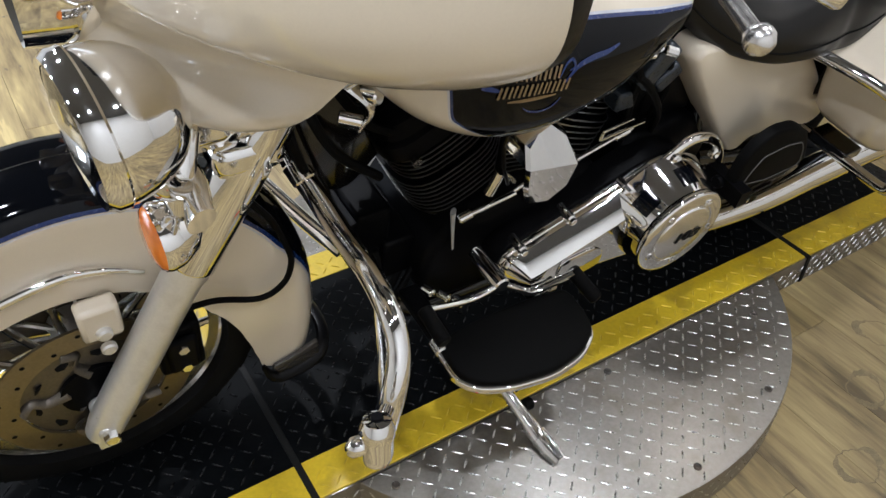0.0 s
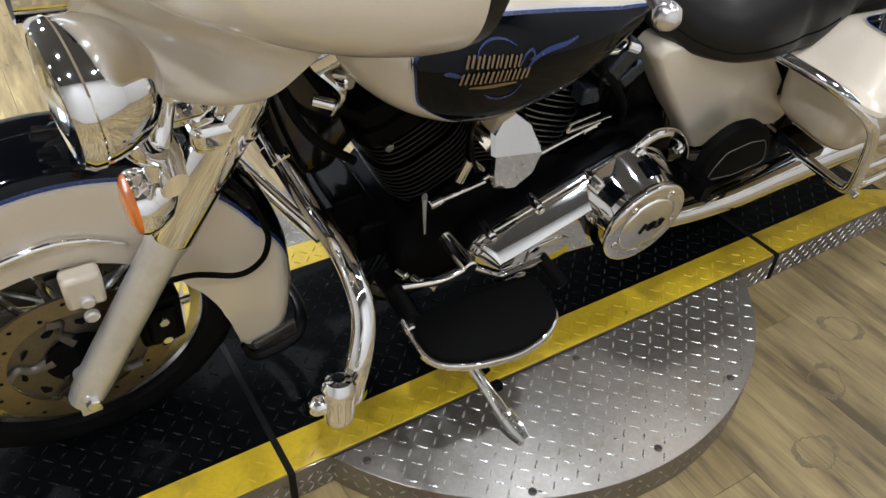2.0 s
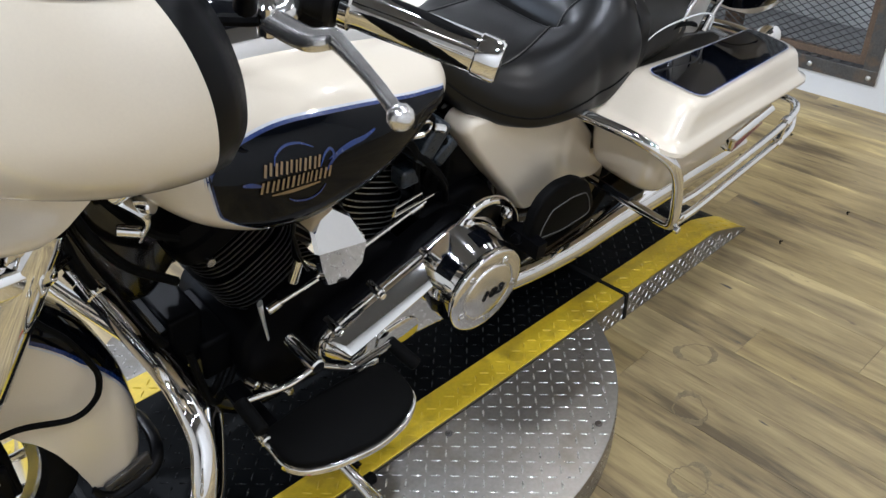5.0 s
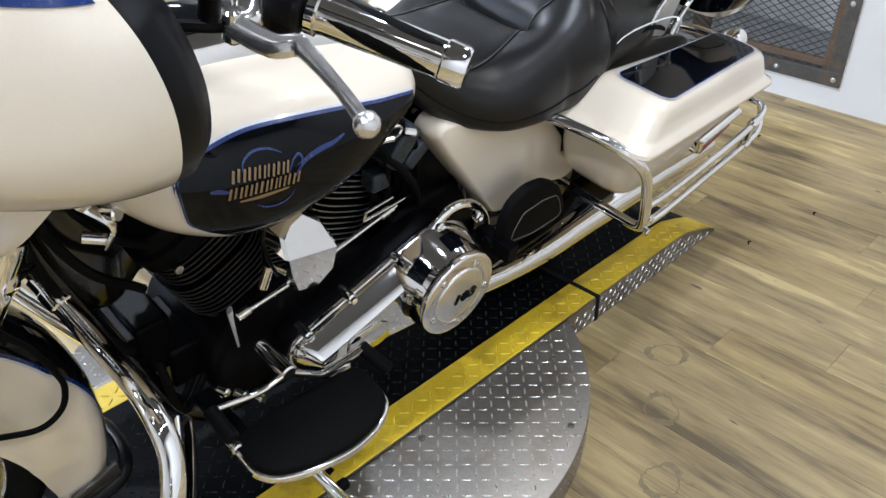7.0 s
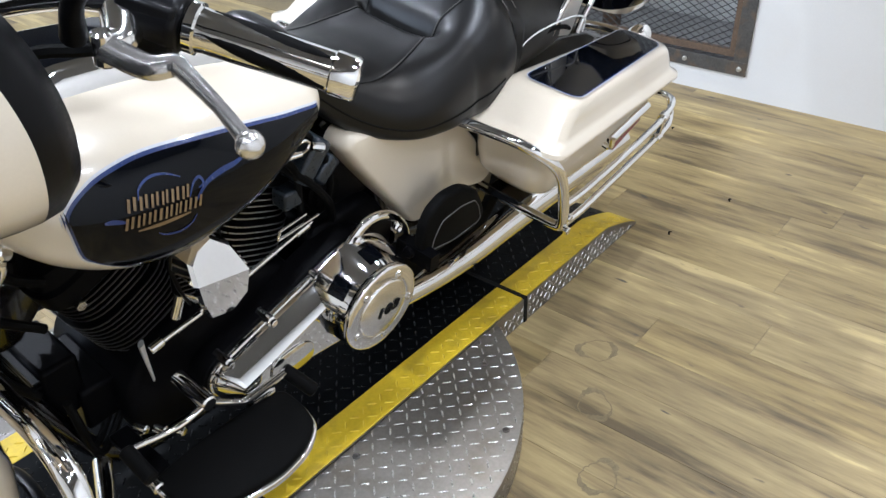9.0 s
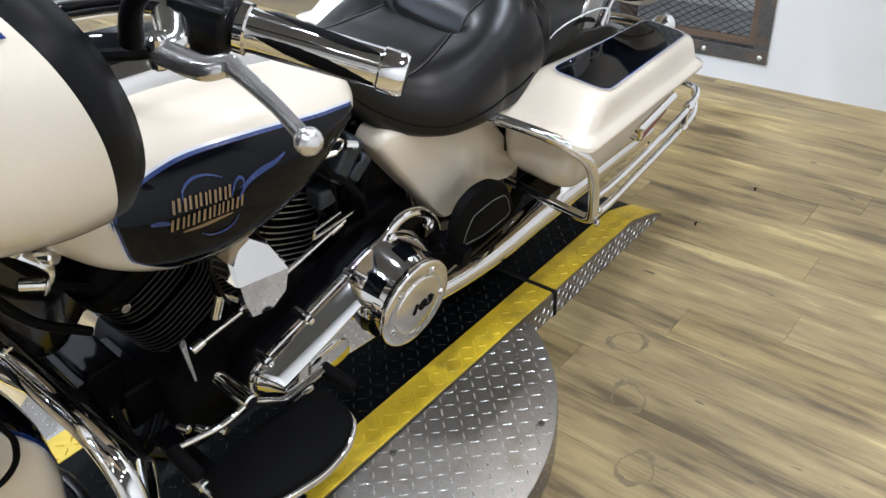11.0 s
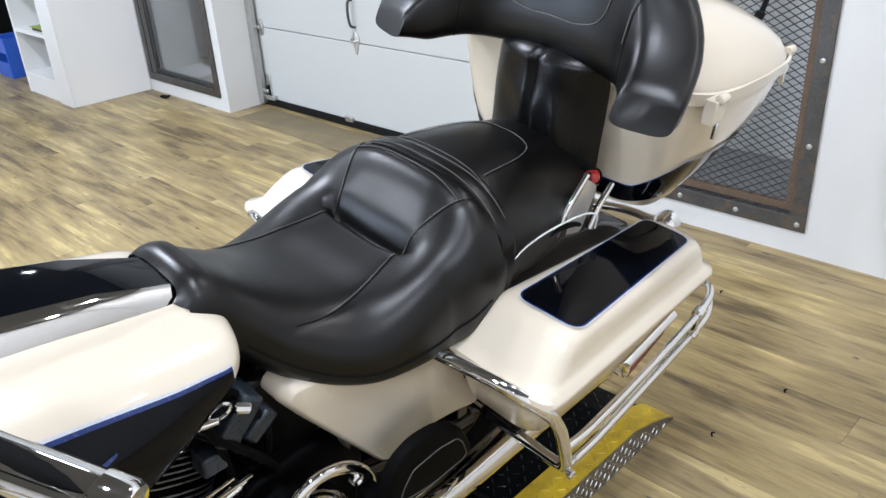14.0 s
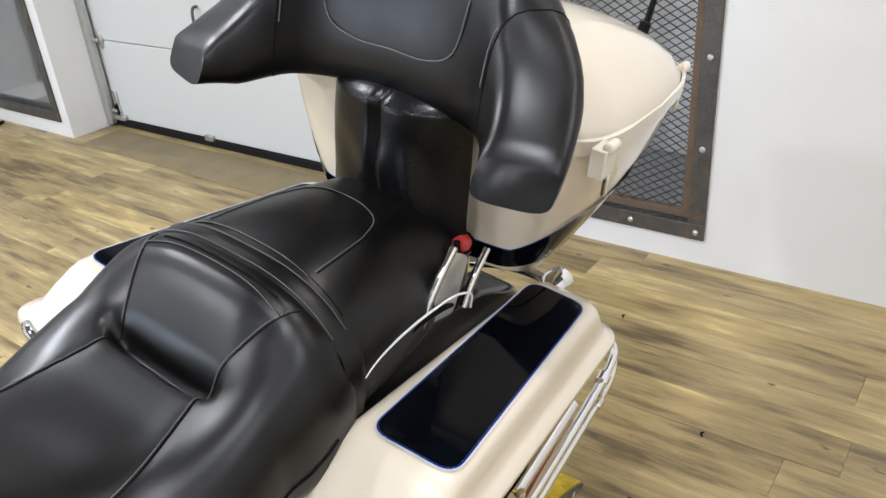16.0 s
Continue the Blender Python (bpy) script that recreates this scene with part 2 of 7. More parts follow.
    fc.color_ramp.elements[1].position, fc.color_ramp.elements[1].color = 0.6, (1, 1, 1, 1)
    l.new(fine.outputs["Fac"], fc.inputs[0])
    l.new(fc.outputs[0], fr.inputs["B"])
    l.new(fr.outputs["Result"], b.inputs["Base Color"])
    rr = n.new("ShaderNodeMapRange")
    rr.inputs["To Min"].default_value, rr.inputs["To Max"].default_value = 0.34, 0.55
    l.new(streak.outputs["Fac"], rr.inputs["Value"])
    l.new(rr.outputs[0], b.inputs["Roughness"])
    bp = n.new("ShaderNodeBump")
    bp.inputs["Strength"].default_value, bp.inputs["Distance"].default_value = 0.12, 0.002
    l.new(fine.outputs["Fac"], bp.inputs["Height"])
    l.new(bp.outputs[0], b.inputs["Normal"])
    return m


PLANK = plank_material()


# ---- mesh helpers: each returns (vertices, faces) ----
def grid(rows, around=False, cap0=False, cap1=False):
    """A skin over rows of points; around: each row is a closed ring."""
    nr, nc = len(rows), len(rows[0])
    v = [tuple(p) for r in rows for p in r]
    f = []
    for i in range(nr - 1):
        for j in range(nc if around else nc - 1):
            k = (j + 1) % nc
            f.append((i * nc + j, i * nc + k, (i + 1) * nc + k, (i + 1) * nc + j))
    if cap0:
        f.append(tuple(range(nc - 1, -1, -1)))
    if cap1:
        f.append(tuple((nr - 1) * nc + j for j in range(nc)))
    return v, f


def join(*meshes):
    v, f = [], []
    for mv, mf in meshes:
        o = len(v)
        v += list(mv)
        f += [tuple(i + o for i in q) for q in mf]
    return v, f


def moved(mesh, m):
    return [tuple(m @ Vector(p)) for p in mesh[0]], mesh[1]


def mirror_y(mesh):
    return [(x, -y, z) for x, y, z in mesh[0]], [tuple(reversed(q)) for q in mesh[1]]


def spline(pts, steps=8):
    """A smooth line through the points."""
    p = [Vector(q) for q in pts]
    p = [2 * p[0] - p[1], *p, 2 * p[-1] - p[-2]]
    out = []
    for i in range(1, len(p) - 2):
        for k in range(steps):
            t = k / steps
            a, b, c, d = p[i - 1], p[i], p[i + 1], p[i + 2]
            out.append(0.5 * ((2 * b) + (c - a) * t + (2 * a - 5 * b + 4 * c - d) * t * t + (3 * b - a - 3 * c + d) * t ** 3))
    out.append(p[-2])
    return out


def sweep(pts, r, n=14, steps=8, smooth=True, flat=1.0):
    """A round bar along points. r: a radius or one at each given point."""
    line = spline(pts, steps) if smooth and len(pts) > 2 else [Vector(p) for p in pts]
    if isinstance(r, (list, tuple)):
        rad = [float(v) for v in np.interp(np.linspace(0, len(r) - 1, len(line)), range(len(r)), r)]
    else:
        rad = [r] * len(line)
    rows, up = [], None
    for i, p in enumerate(line):
        t = (line[min(i + 1, len(line) - 1)] - line[max(i - 1, 0)]).normalized()
        if up is None:
            up = t.orthogonal().normalized()
        up = (up - t * up.dot(t)).normalized()
        side = t.cross(up)
        rows.append([p + rad[i] * (math.cos(a) * up + flat * math.sin(a) * side) for a in [2 * math.pi * k / n for k in range(n)]])
    return grid(rows, True, True, True)


def revolve(profile, origin, axis, n=40, caps=True):
    """profile: (distance along the axis, radius)."""
    ax = Vector(axis).normalized()
    u = ax.orthogonal().normalized()
    w = ax.cross(u)
    rows = [[Vector(origin) + ax * h + r * (math.cos(a) * u + math.sin(a) * w) for a in [2 * math.pi * k / n for k in range(n)]] for h, r in profile]
    return grid(rows, True, caps, caps)


def rod(a, b, r, n=16, bevel=0.0):
    d = (Vector(b) - Vector(a)).length
    q = min(bevel, r * 0.5)
    prof = [(0, r - q), (q, r), (d - q, r), (d, r - q)] if q else [(0, r), (d, r)]
    return revolve(prof, a, Vector(b) - Vector(a), n)


def box(x0, x1, y0, y1, z0, z1):
    v = [(x, y, z) for x in (x0, x1) for y in (y0, y1) for z in (z0, z1)]
    return v, [(0, 1, 3, 2), (4, 6, 7, 5), (0, 4, 5, 1), (2, 3, 7, 6), (0, 2, 6, 4), (1, 5, 7, 3)]


def inset(poly, d):
    """A plan outline drawn in by about d."""
    n = len(poly)
    out = []
    area = sum(poly[i][0] * poly[(i + 1) % n][1] - poly[(i + 1) % n][0] * poly[i][1] for i in range(n))
    s = 1 if area > 0 else -1
    for i in range(n):
        a, b, c = Vector(poly[i - 1]), Vector(poly[i]), Vector(poly[(i + 1) % n])
        e1, e2 = (b - a).normalized(), (c - b).normalized()
        m = Vector((-e1.y - e2.y, e1.x + e2.x)) * s
        m = m.normalized() if m.length > 1e-6 else Vector((-e1.y, e1.x)) * s
        out.append(tuple(b + m * d))
    return out


def rounded(poly, r=0.02, k=4):
    """An outline with its corners rounded."""
    out, n = [], len(poly)
    for i in range(n):
        a, b, c = Vector(poly[i - 1]), Vector(poly[i]), Vector(poly[(i + 1) % n])
        d = min(r, (a - b).length * 0.45, (c - b).length * 0.45)
        p, q = b + (a - b).normalized() * d, b + (c - b).normalized() * d
        for j in range(k + 1):
            t = j / k
            out.append(tuple((1 - t) ** 2 * p + 2 * t * (1 - t) * b + t * t * q))
    return out


def slab(poly, d0, d1, axis="y", bevel=0.004):
    """An outline made solid between d0 and d1 on the axis, its far face (d1) with a rounded edge."""
    s = 1 if d1 > d0 else -1
    rings = [(poly, d0), (poly, d1 - s * bevel), (inset(poly, bevel * 0.35), d1 - s * bevel * 0.35), (inset(poly, bevel), d1)]
    put = {"y": lambda p, d: (p[0], d, p[1]), "z": lambda p, d: (p[0], p[1], d), "x": lambda p, d: (d, p[0], p[1])}[axis]
    return grid([[put(p, d) for p in ring] for ring, d in rings], True, True, True)


def ring_super(c, ry, rz, n=28, e=2.6, squash=None):
    """A rounded ring in a plane x = c[0]."""
    out = []
    for k in range(n):
        a = 2 * math.pi * k / n
        ca, sa = math.cos(a), math.sin(a)
        out.append((c[0], c[1] + ry * abs(ca) ** (2 / e) * (1 if ca >= 0 else -1), c[2] + rz * abs(sa) ** (2 / e) * (1 if sa >= 0 else -1)))
    return out


def make(name, mesh, material, parent=None, label="", smooth=True, sharp=38, bevel=0.0, category="", kind=""):
    me = bpy.data.meshes.new(name)
    me.from_pydata([tuple(p) for p in mesh[0]], [], mesh[1])
    bm = bmesh.new()
    bm.from_mesh(me)
    bmesh.ops.recalc_face_normals(bm, faces=bm.faces)
    bm.to_mesh(me)
    bm.free()
    mats = material if isinstance(material, (list, tuple)) else [material]
    for m in mats:
        me.materials.append(m)
    if smooth:
        me.polygons.foreach_set("use_smooth", [True] * len(me.polygons))
        me.set_sharp_from_angle(angle=radians(sharp))
    ob = new(name, me)
    if parent:
        ob.parent = parent
    if bevel:
        b = ob.modifiers.new("bevel", "BEVEL")
        b.width, b.segments, b.limit_method, b.angle_limit = bevel, 2, "ANGLE", radians(40)
    tagged(ob, label, category, "", kind)
    return ob


def thing(name, label, category, m=None, kind="", group=""):
    ob = new(name)
    ob.empty_display_size = 0.05
    if m is not None:
        ob.matrix_basis = m
    return tagged(ob, label, category, group, kind)


def structure(name, mesh, material, label, category, bevel=0.0, smooth=False):
    return make(name, mesh, material, None, label, smooth, 30, bevel, category, "structure")


# ---- the room ----
X_E, X_W, Y_S, Y_N = 3.52, -4.2, -3.3, 7.6
WIN_X = 3.28


def wall_with_hole(a0, a1, z0, z1, holes, x0, x1):
    """A wall across x0..x1, along y from a0 to a1, with openings (y0, y1, z0, z1) that go through."""
    ys = sorted({a0, a1, *[h[0] for h in holes], *[h[1] for h in holes]})
    zs = sorted({z0, z1, *[h[2] for h in holes], *[h[3] for h in holes]})
    parts = []
    for i in range(len(ys) - 1):
        for k in range(len(zs) - 1):
            yc, zc = (ys[i] + ys[i + 1]) / 2, (zs[k] + zs[k + 1]) / 2
            if not any(h[0] < yc < h[1] and h[2] < zc < h[3] for h in holes):
                parts.append(box(x0, x1, ys[i], ys[i + 1], zs[k], zs[k + 1]))
    return join(*parts)


MESH_Y0, MESH_Y1, MESH_Z0, MESH_Z1 = -0.30, 0.92, 0.10, 2.15
DOOR_Y0, DOOR_Y1, DOOR_Z = 0.98, 3.42, 2.35
structure("wall_east", wall_with_hole(Y_S, DOOR_Y1 + 0.0, -0.02, CEIL, [(MESH_Y0 + 0.03, MESH_Y1 - 0.03, MESH_Z0 + 0.03, MESH_Z1 - 0.03), (DOOR_Y0, DOOR_Y1, -0.02, DOOR_Z)], X_E, X_E + 0.16), WALL, "white painted showroom wall with a mesh opening and a garage door", "wall")
structure("wall_pier", wall_with_hole(DOOR_Y1, 4.50, -0.02, CEIL, [(3.53, 4.44, 0.12, 1.75)], WIN_X, X_E + 0.16), WALL, "white wall section with a framed interior window", "wall")
structure("wall_north", box(X_W, X_E + 0.2, Y_N, Y_N + 0.16, -0.02, CEIL), WALL, "plain white far wall", "wall")
structure("wall_jog", box(WIN_X + 0.002, X_E + 0.16, 4.502, Y_N, -0.02, CEIL), WALL, "plain white wall behind the shelf unit", "wall")
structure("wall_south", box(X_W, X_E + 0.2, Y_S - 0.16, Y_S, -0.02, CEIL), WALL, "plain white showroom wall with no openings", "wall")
structure("wall_west", wall_with_hole(Y_S - 0.16, Y_N + 0.16, -0.02, CEIL, [(1.6, 6.0, 0.5, 2.6)], X_W - 0.16, X_W), WALL, "white end wall with a wide shop window", "wall")
structure("window_3", join(*[box(X_W - 0.12, X_W - 0.05, y - 0.03, y + 0.03, 0.5, 2.6) for y in (1.63, 3.07, 4.53, 5.97)], *[box(X_W - 0.12, X_W - 0.05, 1.6, 6.0, z - 0.03, z + 0.03) for z in (0.53, 2.57)]), RAWSTEEL, "dark steel shop window frame", "window")
day = bpy.data.lights.new("daylight", "AREA")
day.shape, day.size, day.size_y, day.energy, day.color = "RECTANGLE", 4.3, 2.0, 240.0, (0.94, 0.97, 1.0)
day_ob = new("daylight", day)
day_ob.matrix_basis = pose(X_W - 0.14, 3.8, 1.55, 90, 0, -90)
structure("ceiling", box(X_W - 0.16, X_E + 1.6, Y_S - 0.16, Y_N + 0.16, CEIL, CEIL + 0.12), CEILP, "dark painted ceiling with round downlights", "ceiling")
structure("subfloor", box(X_W - 0.16, X_E + 1.6, Y_S - 0.16, Y_N + 0.16, -0.12, -0.02), DARKGREY, "grey floor slab under the planks", "floor")

# rooms behind the two openings
structure("back_room_wall", join(box(X_E + 1.05, X_E + 1.15, -1.2, 1.6, -0.02, CEIL), box(X_E + 0.16, X_E + 1.15, -1.3, -1.2, -0.02, CEIL), box(X_E + 0.16, X_E + 1.15, 1.6, 1.7, -0.02, CEIL)), GREYROOM, "dim grey store room behind the mesh", "wall")
structure("window_room_wall", join(box(X_E + 0.75, X_E + 0.85, 3.0, 5.2, -0.02, CEIL), box(X_E + 0.16, X_E + 0.85, 2.9, 3.0, -0.02, CEIL), box(X_E + 0.16, X_E + 0.85, 5.2, 5.3, -0.02, CEIL)), DARKGREY, "grey room behind the interior window", "wall")
structure("window_room_column", box(X_E + 0.28, X_E + 0.46, 3.62, 3.80, -0.02, CEIL), DARKGREY, "grey column behind the interior window", "column", 0.01)
# Thin sheets in the darker grey cover the white wall's cut edges.
structure("window_reveal", join(box(WIN_X + 0.012, X_E + 0.158, 3.531, 4.439, 0.121, 0.126), box(WIN_X + 0.012, X_E + 0.158, 3.531, 3.536, 0.127, 1.749), box(WIN_X + 0.012, X_E + 0.158, 4.434, 4.439, 0.127, 1.749)), DARKGREY, "grey lined reveal of the interior window", "window")
structure("store_beam", box(X_E + 0.34, X_E + 0.40, 0.52, 0.60, -0.02, 2.6), ROUGHWOOD, "rough brown timber post behind the mesh", "beam", 0.006)

# downlights
LAMPS = {-2.3: (9.0, 42.0, 24.0, 16.0), -0.9: (7.0, 38.0, 30.0, 20.0), 1.5: (36.0, 78.0, 78.0, 7.0), 3.7: (26.0, 40.0, 26.0, 6.0), 5.9: (20.0, 26.0, 20.0, 7.0)}
for ly, row in LAMPS.items():
    for lx, watts in zip((-2.6, -0.7, 1.2, 2.9), row):
        lamp = thing("ceiling_light", "small round recessed ceiling downlight, switched on", "light", pose(lx, ly, CEIL), group="ceiling downlights")
        make("bezel", revolve([(-0.014, 0.075), (-0.016, 0.10), (-0.004, 0.108), (0.0, 0.108)], (0, 0, 0), (0, 0, 1), 28, False), WHITELAM, lamp)
        make("diffuser", revolve([(-0.006, 0.0), (-0.006, 0.076)], (0, 0, 0), (0, 0, 1), 24, False), GLOWCAP, lamp, "glowing warm-white diffuser")
        ld = bpy.data.lights.new("downlight", "AREA")
        ld.shape, ld.size, ld.energy, ld.color = "DISK", 0.15, watts, (1.0, 0.87, 0.73) if lx > 2 and ly < 0 else (1.0, 0.945, 0.885)
        lo = new("downlight", ld)
        lo.matrix_basis = pose(lx, ly, CEIL - 0.02)


# Unseen lamps, added to brighten the rooms behind the two openings.
for room, lx, ly, watts in (("store", X_E + 0.62, 0.3, 24.0), ("window", X_E + 0.45, 4.3, 1.0)):
    lamp = thing("ceiling_light", "small round downlight added out of view to brighten a back room", "light", pose(lx, ly, CEIL), group="back room downlights")
    make("bezel", revolve([(-0.014, 0.075), (-0.016, 0.10), (-0.004, 0.108), (0.0, 0.108)], (0, 0, 0), (0, 0, 1), 28, False), WHITELAM, lamp)
    make("diffuser", revolve([(-0.006, 0.0), (-0.006, 0.076)], (0, 0, 0), (0, 0, 1), 24, False), GLOWCAP, lamp, "glowing warm-white diffuser")
    ld = bpy.data.lights.new("downlight", "AREA")
    ld.shape, ld.size, ld.energy, ld.color = "DISK", 0.15, watts, (1.0, 0.96, 0.92)
    lo = new("downlight", ld)
    lo.matrix_basis = pose(lx, ly, CEIL - 0.02)


# ---- lift deck ----
def clip_lugs(inside, x0, x1, y0, y1, zf, pitch=0.0290, length=0.0255, width=0.0040, h=0.0013):
    """Raised diamond-plate lugs in alternating slants wherever inside(x, y) holds."""
    vs, fs = [], []
    nx, ny = int((x1 - x0) / pitch) + 1, int((y1 - y0) / pitch) + 1
    for i in range(nx):
        for j in range(ny):
            x, y = x0 + (i + 0.5) * pitch, y0 + (j + 0.5) * pitch
            if not inside(x, y) or not (x0 + 0.008 < x < x1 - 0.008 and y0 + 0.008 < y < y1 - 0.008):
                continue
            a = radians(45 if (i + j) % 2 else -45)
            ca, sa = math.cos(a), math.sin(a)
            o = len(vs)
            for u, w, up in ((-0.5, 0, 0), (-0.22, 0.5, 0), (0.22, 0.5, 0), (0.5, 0, 0), (0.22, -0.5, 0), (-0.22, -0.5, 0), (-0.26, 0, 1), (0.26, 0, 1)):
                px, py = x + u * length * ca - w * width * sa, y + u * length * sa + w * width * ca
                vs.append((px, py, zf(px, py) + up * h))
            fs += [(o, o + 5, o + 6), (o, o + 6, o + 1), (o + 1, o + 6, o + 7, o + 2), (o + 2, o + 7, o + 3), (o + 3, o + 7, o + 4), (o + 4, o + 7, o + 6, o + 5)]
    return vs, fs


def side_lugs(x0, x1, y, zf, pitch=0.020):
    """Lugs on an upright plate face that looks to -y."""
    vs, fs = [], []
    k, x = 0, x0 + 0.5 * pitch
    while x < x1:
        for row in range(4):
            z = 0.012 + row * 0.019
            if z + 0.012 < zf(x):
                a = radians(48 if (k + row) % 2 else -48)
                ca, sa = math.cos(a), math.sin(a)
                o = len(vs)
                for u, w, up in ((-0.5, 0, 0), (0, 0.5, 0), (0.5, 0, 0), (0, -0.5, 0), (-0.2, 0, 1), (0.2, 0, 1)):
                    vs.append((x + (u * 0.022 * ca - w * 0.0042 * sa), y - up * 0.0026, z + u * 0.022 * sa + w * 0.0042 * ca))
                fs += [(o, o + 4, o + 1), (o + 1, o + 4, o + 5, o + 2), (o + 2, o + 5, o + 3), (o + 3, o + 5, o + 4, o)]
        k += 1
        x += pitch
    return vs, fs


NEAR0, NEAR1, FAR0, FAR1 = -0.425, -0.335, 0.125, 0.215
FRONT_X, GAP_F, GAP_R, RAMP_X = -1.15, 0.275, 1.645, 2.30
DISC_C, DISC_R = (0.935, -0.115), 0.655
DECK_TURN = pose(0, 0, 0)

lift = thing("motorcycle_lift", "low black steel motorcycle lift deck with yellow edge stripes", "lift", DECK_TURN)
flat = lambda x, y: DECK  # noqa: E731
slope = lambda x, y: 0.010 + (DECK - 0.010) * max(0.0, min(1.0, (RAMP_X - x) / 0.20)) ** 0.8  # noqa: E731


def deck_part(x0, x1, tag):
    inner = make("deck_plate", box(x0, x1, NEAR1, FAR0, 0.004, DECK), DECKBLACK, lift, "black painted diamond-plate deck")
    make("lug_pattern", clip_lugs(lambda x, y: True, x0 + 0.005, x1 - 0.01, NEAR1 + 0.004, FAR0 - 0.01, flat), LUGWORN, inner, "worn raised lugs", kind="stuff")
    for y0, y1 in ((NEAR0, NEAR1), (FAR0, FAR1)):
        st = make("edge_stripe", box(x0, x1, y0 + 0.0005, y1 - 0.0005, 0.004, DECK + 0.0006), YELLOW, lift, "worn yellow painted edge stripe", bevel=0.002)
        make("lug_pattern", clip_lugs(lambda x, y: True, x0 + 0.005, x1 - 0.01, y0 + 0.005, y1 - 0.008, lambda x, y: DECK + 0.0006, h=0.0026), YELLOW, st, "raised yellow lugs", kind="stuff")
        skin = make("side_plate", box(x0, x1, y0 - 0.004, y0 - 0.0005, 0.002, DECK - 0.002) if y0 < 0 else box(x0, x1, y1 + 0.0005, y1 + 0.004, 0.002, DECK - 0.002), STEEL, lift, "bare diamond-plate side skirt")
        if y0 < 0:
            make("lug_pattern", side_lugs(x0, x1, y0 - 0.004, lambda x: DECK - 0.004), LUGSTEEL, skin, kind="stuff")


deck_part(GAP_F + 0.006, GAP_R - 0.006, "mid")
deck_part(FRONT_X, GAP_F - 0.006, "front")


def wedge(x0, x1, y0, y1, lift_by=0.0, n=30):
    top = [[(x0 + (x1 - x0) * i / n, y, slope(x0 + (x1 - x0) * i / n, y) + lift_by) for y in (y0, y1)] for i in range(n + 1)]
    rows = [[(p[0][0], y0, 0.001), p[0], p[1], (p[1][0], y1, 0.001)] for p in top]
    return grid(rows, True, True, True)


ramp = make("ramp_plate", wedge(GAP_R + 0.008, RAMP_X - 0.04, NEAR1, FAR0), DECKBLACK, lift, "black sloping end ramp")
make("lug_pattern", clip_lugs(lambda x, y: True, GAP_R + 0.014, RAMP_X - 0.05, NEAR1 + 0.004, FAR0 - 0.01, slope), LUGWORN, ramp, "worn raised lugs", kind="stuff")
for y0, y1 in ((NEAR0, NEAR1), (FAR0, FAR1)):
    rs = make("edge_stripe", wedge(GAP_R + 0.008, RAMP_X - (0.0 if y0 < 0 else 0.02), y0 + 0.0005, y1 - 0.0005, 0.0006), YELLOW, lift, "worn yellow painted ramp stripe")
    make("lug_pattern", clip_lugs(lambda x, y: True, GAP_R + 0.014, RAMP_X - 0.02, y0 + 0.004, y1 - 0.006, lambda x, y: slope(x, y) + 0.0006, h=0.0026), YELLOW, rs, "raised yellow lugs", kind="stuff")
sk = make("side_plate", wedge(GAP_R + 0.008, RAMP_X, NEAR0 - 0.004, NEAR0 - 0.0005, -0.0015), STEEL, lift, "bare diamond-plate ramp skirt")
make("lug_pattern", side_lugs(GAP_R + 0.012, RAMP_X, NEAR0 - 0.004, lambda x: slope(x, 0) - 0.002), LUGSTEEL, sk, kind="stuff")
for gx in (GAP_F, GAP_R):
    make("joint_strip", box(gx - 0.007, gx + 0.007, NEAR0 - 0.008, FAR1 + 0.004, 0.001, DECK + 0.003), GAPBLACK, lift, "black rubber joint", bevel=0.002)

disc = thing("turntable", "round bare steel diamond-plate turntable under the lift", "turntable", DECK_TURN)


def disc_half(y0, sign):
    """The part of the disc that stands out beyond the deck edge."""
    cx, cy = DISC_C
    a0 = math.acos(min(1, abs(y0 - cy) / DISC_R))
    arc = [(cx + DISC_R * math.sin(-a0 + 2 * a0 * k / 56), cy + sign * DISC_R * math.cos(-a0 + 2 * a0 * k / 56)) for k in range(57)]
    return slab(arc, 0.002, DECK - 0.003, "z", 0.003)


